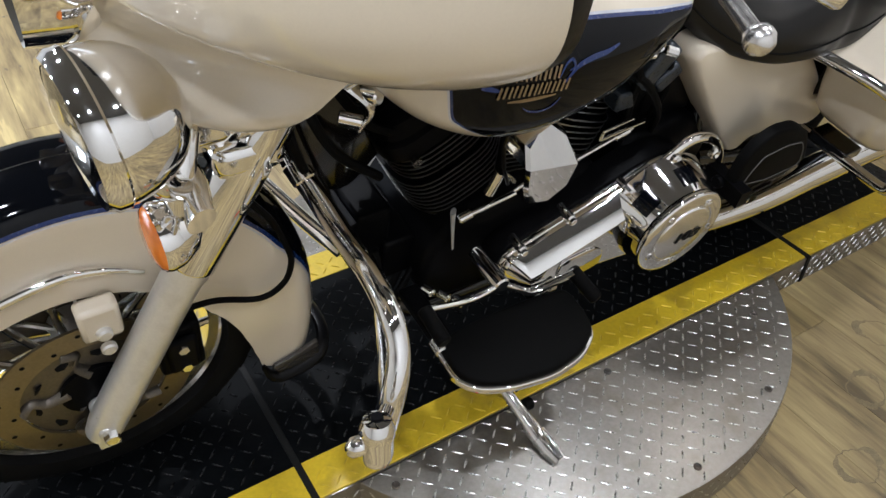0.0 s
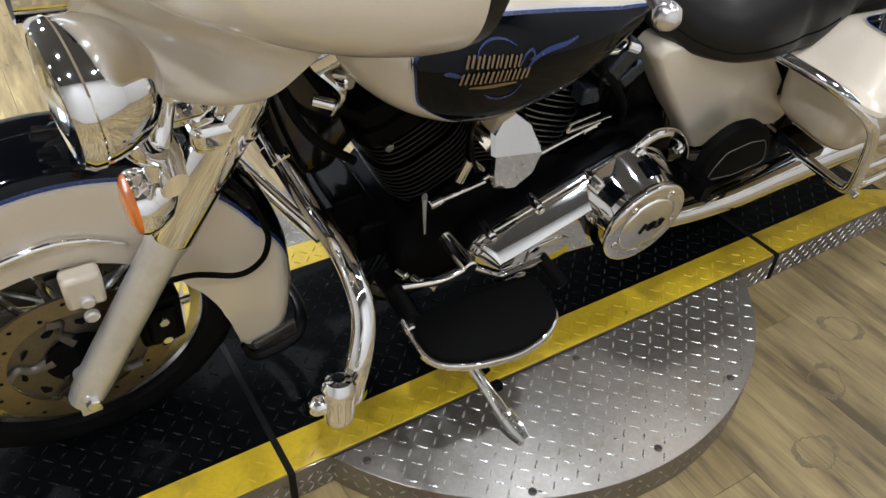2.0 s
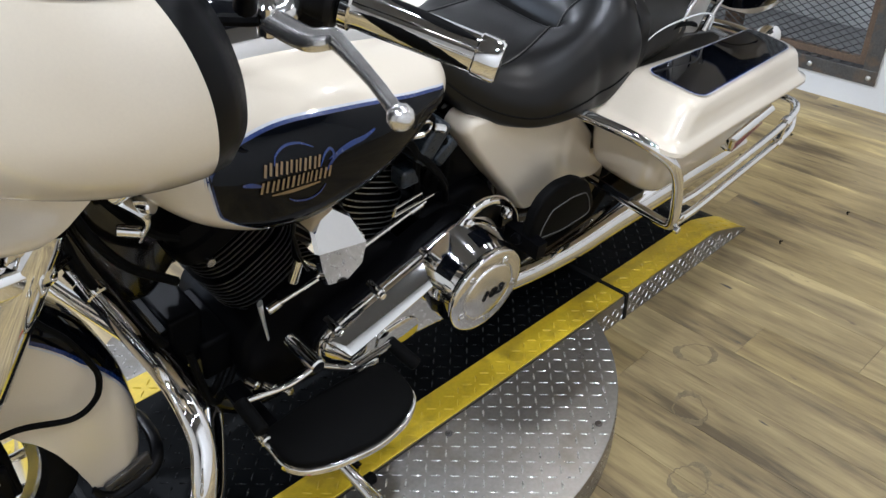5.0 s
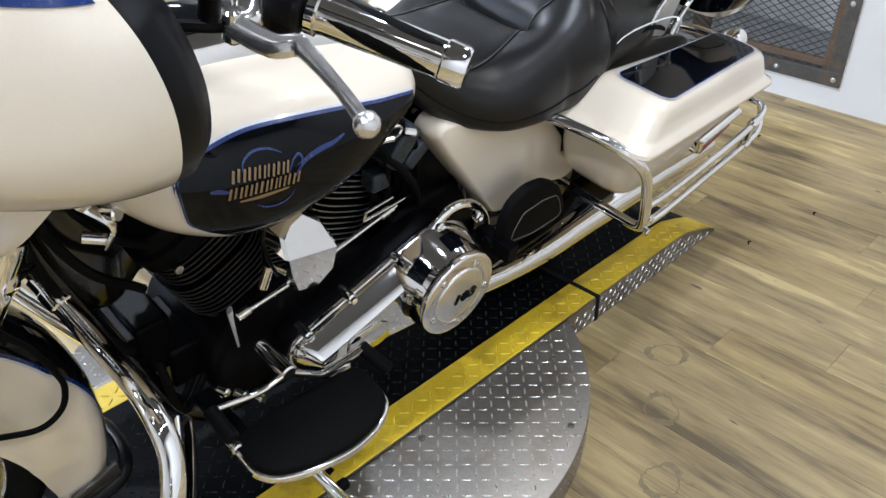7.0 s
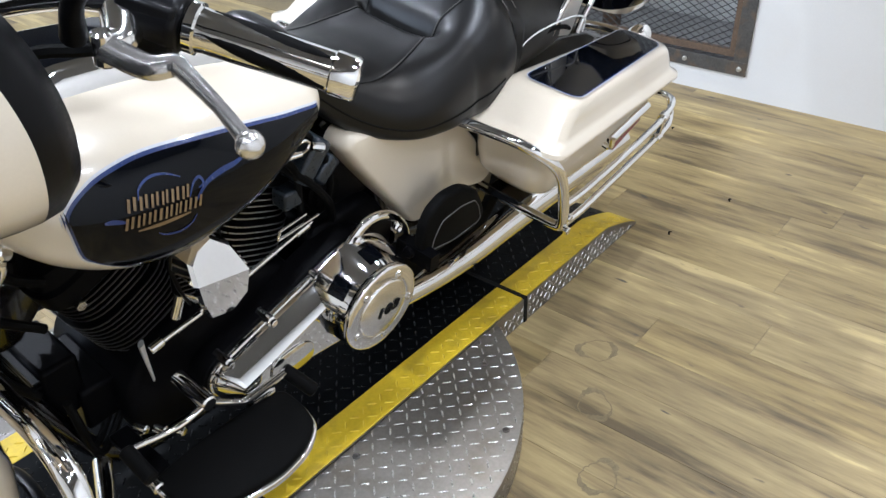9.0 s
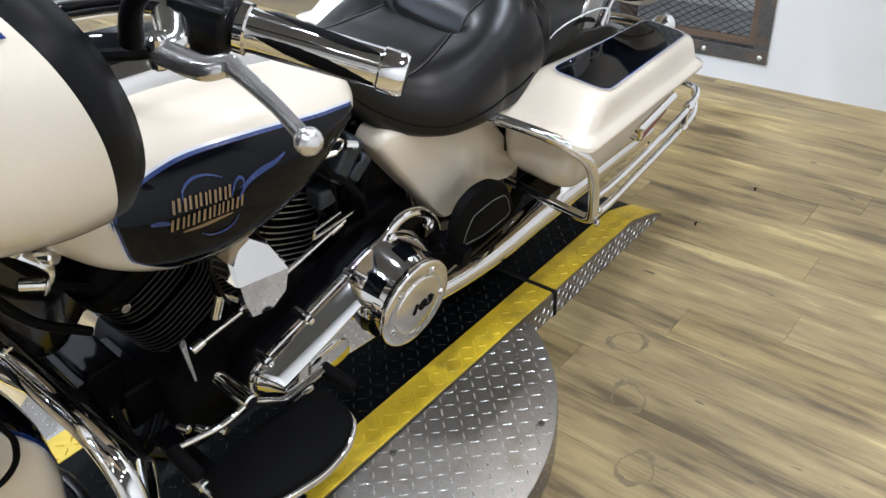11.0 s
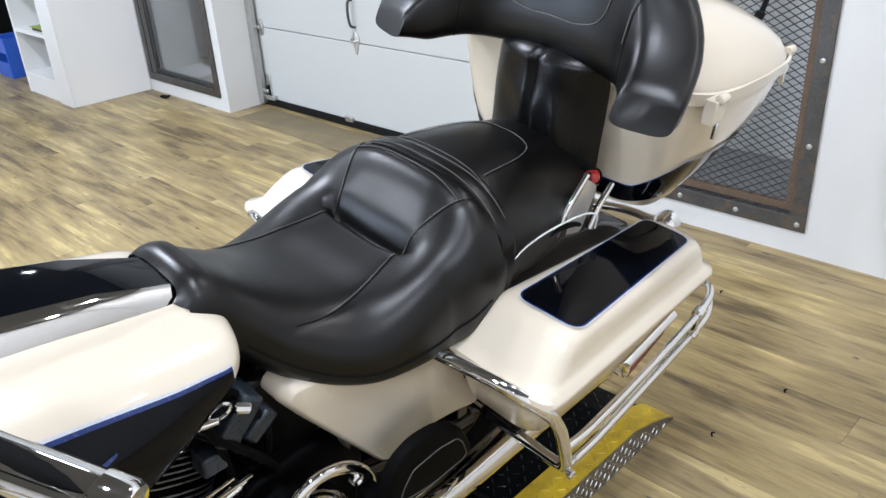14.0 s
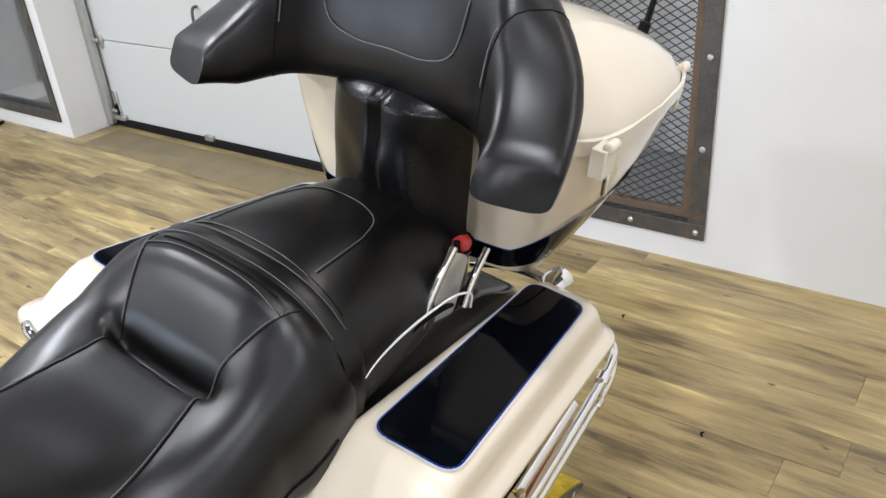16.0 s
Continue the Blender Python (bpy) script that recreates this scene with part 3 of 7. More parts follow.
for y0, sign in ((NEAR0 - 0.005, -1), (FAR1 + 0.005, 1)):
    pl = make("plate", disc_half(y0, sign), STEEL, disc, "bare worn diamond plate", sharp=30)
    make("lug_pattern", clip_lugs(lambda x, y: (x - DISC_C[0]) ** 2 + (y - DISC_C[1]) ** 2 < (DISC_R - 0.012) ** 2 and sign * (y - y0) > 0.008, 0.25, 1.62, *((y0 - 0.4, y0) if sign < 0 else (y0, y0 + 0.5)), lambda x, y: DECK - 0.003), LUGSTEEL, pl, kind="stuff")
    if sign < 0:
        cx, cy = DISC_C
        vs, fs = [], []
        for k in range(64):
            for row in range(2):
                a = math.pi + 0.35 + k * 0.0385
                px, py = cx + DISC_R * math.cos(a), cy + DISC_R * math.sin(a)
                if py > y0:
                    continue
                out, tan = Vector((math.cos(a), math.sin(a), 0)), Vector((-math.sin(a), math.cos(a), 0))
                s = 1 if (k + row) % 2 else -1
                u, w = (tan + s * Vector((0, 0, 1))).normalized(), (tan * -s + Vector((0, 0, 1))).normalized()
                c = Vector((px, py, 0.026 + 0.030 * row))
                o = len(vs)
                vs += [tuple(c - u * 0.012), tuple(c + w * 0.003), tuple(c + u * 0.012), tuple(c - w * 0.003), tuple(c + out * 0.0016)]
                fs += [(o, o + 1, o + 4), (o + 1, o + 2, o + 4), (o + 2, o + 3, o + 4), (o + 3, o, o + 4)]
        make("rim_lug_pattern", (vs, fs), LUGSTEEL, pl, kind="stuff")
for bx, by in ((1.21, -0.673), (0.936, -0.735), (0.946, -0.459), (0.415, -0.471), (0.655, -0.69), (1.36, -0.50)):
    make("bolt", join(revolve([(0, 0.0085), (0.0025, 0.0085), (0.004, 0.006), (0.002, 0.004), (0.002, 0.0)], (bx, by, DECK - 0.003), (0, 0, 1), 14, False)), RAWSTEEL, disc, "dark countersunk bolt")


# ---- the motorcycle, in its own frame: x to the rear, y to its right, z up from the deck ----
bike = thing("motorcycle", "ivory and black touring motorcycle leaning on its side stand", "motorcycle", pose(0, TRACK_Y, DECK, LEAN_DEG))


def P(name, mesh, material, parent=None, label="", **k):
    return make(name, mesh, material, parent or bike, label, **k)


# -- wheels
AX_Z, AX_R = 0.302, 0.312


def wheel(cx, cz, tag, width=0.13, rim_r=0.222, tyre_r=AX_R, rotors=(-1, 1)):
    prof = []
    for k in range(25):
        a = -math.pi * 0.5 + math.pi * k / 24
        hh = width / 2 * math.sin(a)
        prof.append((hh, rim_r - 0.006 + (tyre_r - rim_r + 0.006) * abs(math.cos(a)) ** 0.55))
    prof = [(prof[0][0] * 0.72, rim_r - 0.012), *prof, (prof[-1][0] * 0.72, rim_r - 0.012)]
    tyre = P("tyre", revolve(prof, (cx, 0, cz), (0, 1, 0), 72, False), TYRE, None, "black road tyre")
    for s in (-1, 1):
        g = []
        for k in range(22):
            a = 2 * math.pi * k / 22
            ca, sa = math.cos(a), math.sin(a)
            r0, r1 = tyre_r - 0.022, tyre_r - 0.004
            p = [(r0, 0.050), (r1, 0.028), (r1 + 0.003, 0.006)]
            g.append(sweep([(cx + r * math.cos(a + 0.05 * q), s * y, cz + r * math.sin(a + 0.05 * q)) for q, (r, y) in enumerate(p)], 0.003, 5, 3))
        for q in g:
            P("tread_sipe", q, DARK, tyre)
    rim = P("rim", join(revolve([(-0.05, rim_r + 0.004), (-0.052, rim_r - 0.006), (-0.035, rim_r - 0.014), (-0.03, rim_r - 0.03), (0.03, rim_r - 0.03), (0.035, rim_r - 0.014), (0.052, rim_r - 0.006), (0.05, rim_r + 0.004)], (cx, 0, cz), (0, 1, 0), 72, False)), CHROME_W, tyre, "bright polished rim")
    P("hub", revolve([(-0.075, 0.022), (-0.07, 0.04), (-0.03, 0.045), (0.03, 0.045), (0.07, 0.04), (0.075, 0.022)], (cx, 0, cz), (0, 1, 0), 28), SATIN, tyre)
    for k in range(14):
        a = 2 * math.pi * k / 14
        for s in (-1, 1):
            b = a + s * 0.13
            P("spoke", sweep([(cx + 0.04 * math.cos(a), s * 0.035, cz + 0.04 * math.sin(a)), (cx + 0.12 * math.cos((a + b) / 2), s * 0.028, cz + 0.12 * math.sin((a + b) / 2)), (cx + (rim_r - 0.025) * math.cos(b), s * 0.012, cz + (rim_r - 0.025) * math.sin(b))], 0.0065, 8, 3), CHROME_W, rim)
    for s in rotors:
        y = s * 0.083
        holes = []
        ro = P("rotor", join(revolve([(-0.0025, 0.114), (-0.0025, 0.157), (0.0025, 0.157), (0.0025, 0.114), (-0.0025, 0.114)], (cx, y, cz), (0, 1, 0), 64, False)), ROTOR, tyre, "drilled steel brake rotor")
        for k in range(20):
            a = 2 * math.pi * k / 20
            for r in (0.126 + 0.018 * (k % 2),):
                holes.append(revolve([(-0.0033, 0.0), (-0.0033, 0.0042)], (cx + r * math.cos(a), y, cz + r * math.sin(a)), (0, 1, 0), 8, False))
        # Flat near-black discs paint the shade inside the drill holes.
        for q in holes:
            P("drill_hole_shade", q, DARK, ro)
        for k in range(5):
            a = 2 * math.pi * k / 5 + 0.3
            pts = [(cx + r * math.cos(a + o), y + s * 0.001, cz + r * math.sin(a + o)) for r, o in ((0.045, 0), (0.075, 0.25), (0.098, 0.12), (0.115, 0.3))]
            P("carrier_arm", sweep(pts, [0.012, 0.008, 0.008, 0.011], 8, 4, flat=0.35), CARRIER, ro, "dark bronze rotor carrier arm")
        P("carrier_plate", revolve([(-0.002, 0.03), (-0.002, 0.113), (0.002, 0.113), (0.002, 0.03)], (cx, y * 0.93, cz), (0, 1, 0), 48), CARRIER, ro, "dark bronze rotor carrier")
        # Slots are near-black shapes on the solid plate, their shade only painted.
        for k in range(10):
            a = 2 * math.pi * k / 10 + 0.1
            P("carrier_slot_shade", sweep([(cx + 0.09 * math.cos(a + q), y * 0.93 + s * 0.0022, cz + 0.09 * math.sin(a + q)) for q in (-0.12, 0.0, 0.12)], [0.004, 0.009, 0.005], 8, 3, flat=0.25), DARK, ro)
        P("carrier", revolve([(-0.004, 0.03), (-0.004, 0.056), (0.004, 0.056), (0.004, 0.03)], (cx, y, cz), (0, 1, 0), 32), WRINKLE, ro)
    return tyre


front_tyre = wheel(0.0, AX_Z, "front", 0.120, 0.236)
rear_tyre = wheel(1.60, 0.30, "rear", 0.17, 0.205, 0.31, (-1,))

# -- front mudguard: deep skirts, black crown edged in blue
FEN = [(-33, 0.396, 0.292), (-25, 0.393, 0.258), (-14, 0.378, 0.226), (0, 0.366, 0.200), (18, 0.366, 0.176), (40, 0.374, 0.168), (65, 0.385, 0.178), (90, 0.392, 0.192), (115, 0.394, 0.211), (140, 0.396, 0.235), (165, 0.398, 0.262), (190, 0.402, 0.30), (203, 0.400, 0.34)]


FOX, FOZ = 0.034, 0.022


def fender_row(deg, lo_f, hi_f, hw=0.083, push=0.0, n=7):
    """Points across one flank and the crown at an angle; fractions 0 at the lower edge to 1 at the crown's middle."""
    crown = np.interp(deg, [q[0] for q in FEN], [q[1] for q in FEN])
    low = np.interp(deg, [q[0] for q in FEN], [q[2] for q in FEN])
    taper = np.interp(deg, (-33, 60, 150, 203), (0.98, 1.0, 0.98, 0.80))
    out = []
    for k in range(n):
        u = lo_f + (hi_f - lo_f) * k / (n - 1)
        if u < 0.62:
            t = u / 0.62
            r, y = low + (crown - 0.052 - low) * t, hw * taper * (1.0 - 0.03 * (1 - t))
        else:
            t = (u - 0.62) / 0.38 * math.pi / 2
            r, y = crown - 0.052 + 0.052 * math.sin(t), hw * taper * math.cos(t) ** 0.75
        out.append((r + push * (0.3 if u < 0.62 else 0.9), y + push * (1.0 if u < 0.6 else 0.4)))
    return out


def fender_skin(lo_f, hi_f, push=0.0, d0=-33, d1=203, n=7, both=True, rise=lambda d: 0.0):
    degs = [d0 + (d1 - d0) * k / 60 for k in range(61)]
    meshes = []
    for s in ((-1, 1) if both else (-1,)):
        rows = []
        for d in degs:
            a = radians(d)
            rows.append([(FOX + r * math.cos(a), s * y, AX_Z + FOZ + r * math.sin(a)) for r, y in fender_row(d, min(lo_f + rise(d), 0.985), min(hi_f + rise(d), 1.0), push=push, n=n)])
        meshes.append(grid(rows))
    return join(*meshes)


def narrow(d):
    """The black crown tapers towards the tail."""
    return 0.26 * min(1.0, max(0.0, (30 - d) / 45))


fender = P("front_fender", fender_skin(0.0, 1.0, n=20), IVORY, None, "ivory front mudguard with a black crown", sharp=60)
P("crown_panel", fender_skin(0.70, 1.0, 0.0016, -22, 200, 12, rise=narrow), BLACKP, fender, "gloss black crown panel", sharp=60)
P("pinstripe", fender_skin(0.675, 0.705, 0.0020, -22, 200, 3, rise=narrow), BLUE, fender, "blue pinstripe", sharp=60)
P("pale_stripe", fender_skin(0.655, 0.668, 0.0020, -22, 200, 3, rise=narrow), SILVERLINE, fender, sharp=60)
# Underside copy in near-black, the shade under the mudguard put into its colour.
P("inner_shade_skin", fender_skin(0.0, 1.0, -0.004, n=12), DARK, fender, sharp=60)
P("fender_trim", sweep([(FOX + r * math.cos(radians(d)), -0.089, AX_Z + FOZ + r * math.sin(radians(d))) for d, r in ((70, 0.232), (85, 0.25), (100, 0.262), (125, 0.278), (150, 0.300), (172, 0.325))], [0.003, 0.007, 0.008, 0.008, 0.007, 0.003], 10, 6), CHROME, fender, "chrome side trim")
for s in (-1,):
    P("fender_tip", sweep([(0.278, -0.087, 0.172), (0.290, -0.090, 0.140), (0.310, -0.091, 0.126), (0.355, -0.090, 0.128), (0.395, -0.084, 0.140), (0.418, -0.05, 0.150), (0.424, 0, 0.152), (0.418, 0.05, 0.150), (0.395, 0.084, 0.140), (0.31, 0.09, 0.126)], [0.006, 0.010, 0.013, 0.014, 0.014, 0.014, 0.014, 0.014, 0.012, 0.008], 10, 6, flat=0.6), PLASTIC, fender, "dark grey fender tip")
    P("tip_lens", slab(rounded([(0.292, 0.168), (0.303, 0.142), (0.345, 0.141), (0.392, 0.152), (0.388, 0.200), (0.34, 0.178)], 0.012), -0.086, -0.0945, "y", 0.003), TIPGREY, fender, "dark grey tip lens")
for s in (-1, 1):
    P("fender_bracket", box(0.005, 0.065, min(s * 0.084, s * 0.118), max(s * 0.084, s * 0.118), 0.455, 0.525), IVORY, fender, "ivory bracket block", bevel=0.008)

# -- fork
FK0, FK1 = Vector((-0.005, 0, 0.262)), Vector((0.300, 0, 0.800))
FDIR = (FK1 - FK0).normalized()
for s in (-1, 1):
    o = Vector((0, s * 0.127, 0))
    lower = P("fork_slider", revolve([(-0.028, 0.012), (-0.026, 0.026), (0.0, 0.030), (0.05, 0.031), (0.33, 0.0305), (0.345, 0.034), (0.37, 0.034), (0.375, 0.028)], FK0 + o, FDIR, 32), SATIN, None, "satin silver fork slider")
    P("axle_clamp", join(rod(FK0 + o + Vector((0.0, s * 0.030, 0.005)), FK0 + o - Vector((0.0, s * 0.040, -0.005)), 0.018, 24, 0.003), box(-0.028, 0.006, s * 0.127 - 0.025, s * 0.127 + 0.025, 0.226, 0.25)), SATIN, lower, "axle clamp", bevel=0.003)
    P("axle_nut", rod(FK0 + o + Vector((0.0, s * 0.028, 0.005)), FK0 + o + Vector((0.0, s * 0.042, 0.005)), 0.013, 6, 0.002), CHROME_W, lower)
    P("fork_cover", revolve([(0.36, 0.036), (0.365, 0.038), (0.62, 0.040), (0.64, 0.036)], FK0 + o, FDIR, 32), CHROME, None, "chrome upper fork cover")
P("caliper", join(box(0.10, 0.175, -0.105, -0.055, 0.285, 0.40), box(0.112, 0.165, -0.118, -0.102, 0.30, 0.385)), WRINKLE, None, "black four-piston brake caliper", bevel=0.010)
for z in (0.318, 0.367):
    P("caliper_bolt", rod((0.138, -0.118, z), (0.138, -0.126, z), 0.009, 6), CHROME_W)
for z in (0.44, 0.475):
    P("bracket_bolt", rod((0.035, -0.115, z), (0.035, -0.128, z), 0.012, 12, 0.003), SATIN)
P("brake_hose", sweep([(0.13, -0.10, 0.40), (0.125, -0.110, 0.445), (0.199, -0.105, 0.440), (0.279, -0.10, 0.397), (0.322, -0.10, 0.414), (0.337, -0.10, 0.457), (0.332, -0.10, 0.497), (0.308, -0.10, 0.572), (0.269, -0.095, 0.646), (0.25, -0.06, 0.74)], 0.0055, 8, 8), RUBBER, None, "black brake hose")
P("triple_clamp", join(box(0.215, 0.315, -0.165, 0.165, 0.735, 0.79)), CHROME, None, "chrome lower fork clamp", bevel=0.018)

# -- lamp bar, passing lamps and indicators
for s in (-1, 1):
    c = Vector((0.062, s * 0.285, 0.972))
    ax = (1, s * -0.10, 0.05)
    lamp = P("passing_lamp", revolve([(0.0, 0.073), (0.008, 0.0765), (0.022, 0.077), (0.040, 0.0745), (0.058, 0.068), (0.074, 0.058), (0.087, 0.044), (0.096, 0.027), (0.100, 0.010), (0.1005, 0.0)], c, ax, 56, False), CHROME, None, "chrome bullet passing lamp")
    P("bezel", revolve([(-0.004, 0.066), (-0.006, 0.073), (0.002, 0.0785), (0.014, 0.079), (0.017, 0.0765)], c, ax, 56, False), CHROME, lamp)
    P("lens", revolve([(-0.012, 0.0), (-0.010, 0.033), (-0.003, 0.068)], c, ax, 40, False), LENS, lamp, "clear glass lens")
    P("reflector", revolve([(0.004, 0.068), (0.026, 0.05), (0.038, 0.017), (0.039, 0)], c, ax, 32, False), CHROME, lamp)
    P("lamp_stem", sweep([c + Vector((0.055, 0, -0.060)), c + Vector((0.068, -s * 0.01, -0.100)), c + Vector((0.092, -s * 0.04, -0.140))], [0.018, 0.016, 0.015], 14, 5), CHROME, lamp)
    q = Vector((0.112, s * 0.245, 0.768))
    sig = P("indicator", revolve([(0.0, 0.041), (0.006, 0.043), (0.022, 0.041), (0.042, 0.030), (0.054, 0.012), (0.056, 0)], q, (1, s * -0.05, 0.0), 32, False), CHROME, None, "chrome bullet indicator with amber lens")
    P("amber_lens", revolve([(-0.010, 0.0), (-0.009, 0.024), (-0.004, 0.037), (0.001, 0.0405)], q, (1, s * -0.05, 0.0), 32, False), AMBER, sig, "amber lens")
    P("indicator_stem", sweep([q + Vector((0.035, 0, 0.035)), q + Vector((0.045, -s * 0.01, 0.08)), q + Vector((0.06, -s * 0.04, 0.105))], [0.018, 0.017, 0.02], 14, 5), CHROME, sig)
P("lamp_bar", sweep([(0.155, -0.30, 0.83), (0.165, -0.2, 0.825), (0.12, 0, 0.82), (0.165, 0.2, 0.825), (0.155, 0.30, 0.83)], 0.02, 12, 8, flat=0.6), CHROME, None, "chrome lamp bar")
P("fork_shroud", join(box(0.12, 0.26, -0.17, 0.17, 0.79, 0.90)), CHROME, None, "chrome fork shroud", bevel=0.03)

# -- batwing fairing: rows of plan outlines from the chin up to the screen edge
FAIR = [(0.868, 0.145, 0.200, 0.235), (0.878, 0.120, 0.245, 0.268), (0.90, 0.104, 0.264, 0.300), (0.92, 0.094, 0.265, 0.328), (0.94, 0.086, 0.268, 0.350), (0.975, 0.078, 0.296, 0.364), (1.02, 0.07, 0.360, 0.37), (1.068, 0.07, 0.455, 0.37), (1.10, 0.074, 0.512, 0.37), (1.15, 0.085, 0.548, 0.366), (1.21, 0.10, 0.548, 0.362), (1.27, 0.125, 0.525, 0.345), (1.33, 0.16, 0.465, 0.31), (1.365, 0.19, 0.40, 0.27)]


def smoothed(table, steps=8):
    """The same table with smooth rows between the given ones."""
    cols = [spline([(q[0], q[i], 0) for q in table], steps) for i in range(1, len(table[0]))]
    rows = sorted((cols[0][k].x, *[c[k].y for c in cols]) for k in range(len(cols[0])))
    return rows


FAIR_S = smoothed(FAIR)


def fairing_at(z):
    zs = [q[0] for q in FAIR_S]
    return [np.interp(z, zs, [q[i] for q in FAIR_S]) for i in (1, 2, 3)]


def fairing_row(z, n=57, push=0.0, u0=-1.0, u1=1.0):
    xf, hw, xr = fairing_at(z)
    sweep_back = 0.92 * float(np.interp(z, (0.90, 0.95, 1.03, 1.08), (1.0, 0.6, 0.65, 1.0)))
    row = []
    for k in range(n):
        u = u0 + (u1 - u0) * k / (n - 1)
        a = abs(u) * math.pi / 2
        row.append((xf - push + (xr - xf + push) * (1 - math.cos(a)) ** sweep_back, (hw + push) * math.sin(a) ** 0.95 * (1 if u > 0 else -1), z))
    return row


def zrange(a, b, n):
    return [a + (b - a) * k / (n - 1) for k in range(n)]


fairing = P("fairing", grid([fairing_row(z) for z in zrange(0.868, 1.365, 64)]), IVORY, None, "ivory batwing fairing with black upper panel", sharp=60)
P("upper_panel", grid([fairing_row(z, push=0.0018, u0=-0.97, u1=0.97) for z in zrange(1.288, 1.356, 8)]), BLACKP, fender and fairing, "gloss black upper panel", sharp=60)
P("pinstripe", grid([fairing_row(z, push=0.0022, u0=-0.97, u1=0.97) for z in (1.281, 1.288)]), BLUE, fairing, "blue pinstripe", sharp=60)
inner_rows = []
for z in zrange(0.98, 1.365, 44):
    xf, hw, xr = fairing_at(z)
    inner_rows.append([(xr + 0.000, -hw, z), (xr + 0.020, -hw + 0.004, z), (xr + 0.042, -hw + 0.024, z), (xr + 0.042, -hw + 0.055, z), (xr + 0.010, -hw + 0.085, z), (xr - 0.04, -hw + 0.11, z), (xr - 0.12, -hw * 0.5, z), (xr - 0.15, 0, z)])
P("inner_fairing", join(grid(inner_rows), mirror_y(grid(inner_rows))), PLASTIC, fairing, "matt black inner fairing", sharp=50)
P("chin_cover", grid([[(x, y, 0.869) for x, y, _ in fairing_row(0.868)], [(x * 0.9 + 0.05, y * 0.7, 0.89) for x, y, _ in fairing_row(0.868)]]), DARK, fairing)
ws = [[(x + (z - 1.365) * 0.75, y * (1 - (z - 1.365) * 0.9), z) for x, y, _ in fairing_row(1.365)] for z in zrange(1.36, 1.50, 6)]
P("windshield", grid(ws), glass("smoked_screen", (0.35, 0.36, 0.38)), fairing, "short smoked windscreen", sharp=60)
P("headlamp", join(revolve([(0.0, 0.09), (-0.02, 0.10), (0.03, 0.105), (0.08, 0.10)], (0.075, 0, 1.00), (1, 0, 0), 40, False)), CHROME, fairing, "chrome headlamp ring")
P("headlamp_lens", revolve([(-0.012, 0.0), (-0.008, 0.05), (0.0, 0.092)], (0.072, 0, 1.00), (1, 0, 0), 32, False), LENS, fairing)

# -- fuel tank
TANK = [(0.425, 0.850, 0.905, 0.06), (0.445, 0.805, 0.926, 0.14), (0.50, 0.745, 0.945, 0.207), (0.58, 0.698, 0.953, 0.236), (0.66, 0.680, 0.950, 0.242), (0.74, 0.685, 0.941, 0.240), (0.82, 0.702, 0.927, 0.231), (0.89, 0.730, 0.912, 0.216), (0.95, 0.760, 0.898, 0.197), (1.0, 0.784, 0.886, 0.180), (1.03, 0.803, 0.876, 0.148), (1.05, 0.825, 0.862, 0.085)]


TANK = smoothed(TANK)


def tank_sec(x):
    xs = [q[0] for q in TANK]
    return [float(np.interp(x, xs, [q[i] for q in TANK])) for i in (1, 2, 3)]


def tank_ring(x, n=80):
    zb, zt, hw = tank_sec(x)
    zm = zb + (zt - zb) * 0.37
    out = []
    for k in range(n):
        a = 2 * math.pi * k / n
        ca, sa = math.cos(a), math.sin(a)
        e = 2.35 if sa > 0 else 2.8
        y = hw * abs(ca) ** (2 / e) * (1 if ca >= 0 else -1)
        z = zm + (zt - zm if sa > 0 else zm - zb) * abs(sa) ** (2 / e) * (1 if sa >= 0 else -1)
        out.append((x, y, z))
    return out


def tank_y(x, z):
    zb, zt, hw = tank_sec(x)
    zm = zb + (zt - zb) * 0.37
    e, span = (2.35, zt - zm) if z > zm else (2.8, zm - zb)
    t = min(0.999, abs(z - zm) / span)
    return -hw * (1 - t ** e) ** (1 / e)


tank = P("fuel_tank", grid([tank_ring(x) for x in [0.425 + (1.05 - 0.425) * (1 - (1 - k / 80) ** 1.4) for k in range(81)]], True, True, True), IVORY, None, "ivory fuel tank with black side panels", sharp=60)
DEC_T = [(0.519, 0.840), (0.524, 0.858), (0.540, 0.873), (0.570, 0.886), (0.605, 0.892), (0.647, 0.893), (0.703, 0.888), (0.78, 0.877), (0.852, 0.864), (0.92, 0.850), (0.995, 0.836)]
DEC_B = [(0.519, 0.840), (0.520, 0.868), (0.526, 0.802), (0.540, 0.781), (0.564, 0.762), (0.596, 0.744), (0.653, 0.724), (0.717, 0.716), (0.78, 0.727), (0.851, 0.757), (0.92, 0.786), (0.995, 0.818)]


DEC_T, DEC_B = smoothed(DEC_T), smoothed(DEC_B)


def tank_patch(push, grow=0.0, side=-1, nx=90, nz=20):
    rows = []
    for i in range(nx + 1):
        t = i / nx
        x = 0.519 + (0.995 - 0.519) * t ** 1.5
        hi = np.interp(x, [q[0] for q in DEC_T], [q[1] for q in DEC_T])
        lo = np.interp(x, [q[0] for q in DEC_B], [q[1] for q in DEC_B])
        xx = x - grow * (1 - min(1, t * 6)) + grow * max(0, t * 6 - 5) * 0.6
        hi, lo = hi + grow, lo - grow
        zb, zt, _ = tank_sec(xx)
        row = []
        for k in range(nz + 1):
            z = min(max(lo + (hi - lo) * k / nz, zb + 0.004), zt - 0.004)
            row.append((xx, side * (-tank_y(xx, z) + push), z))
        rows.append(row)
    return grid(rows)


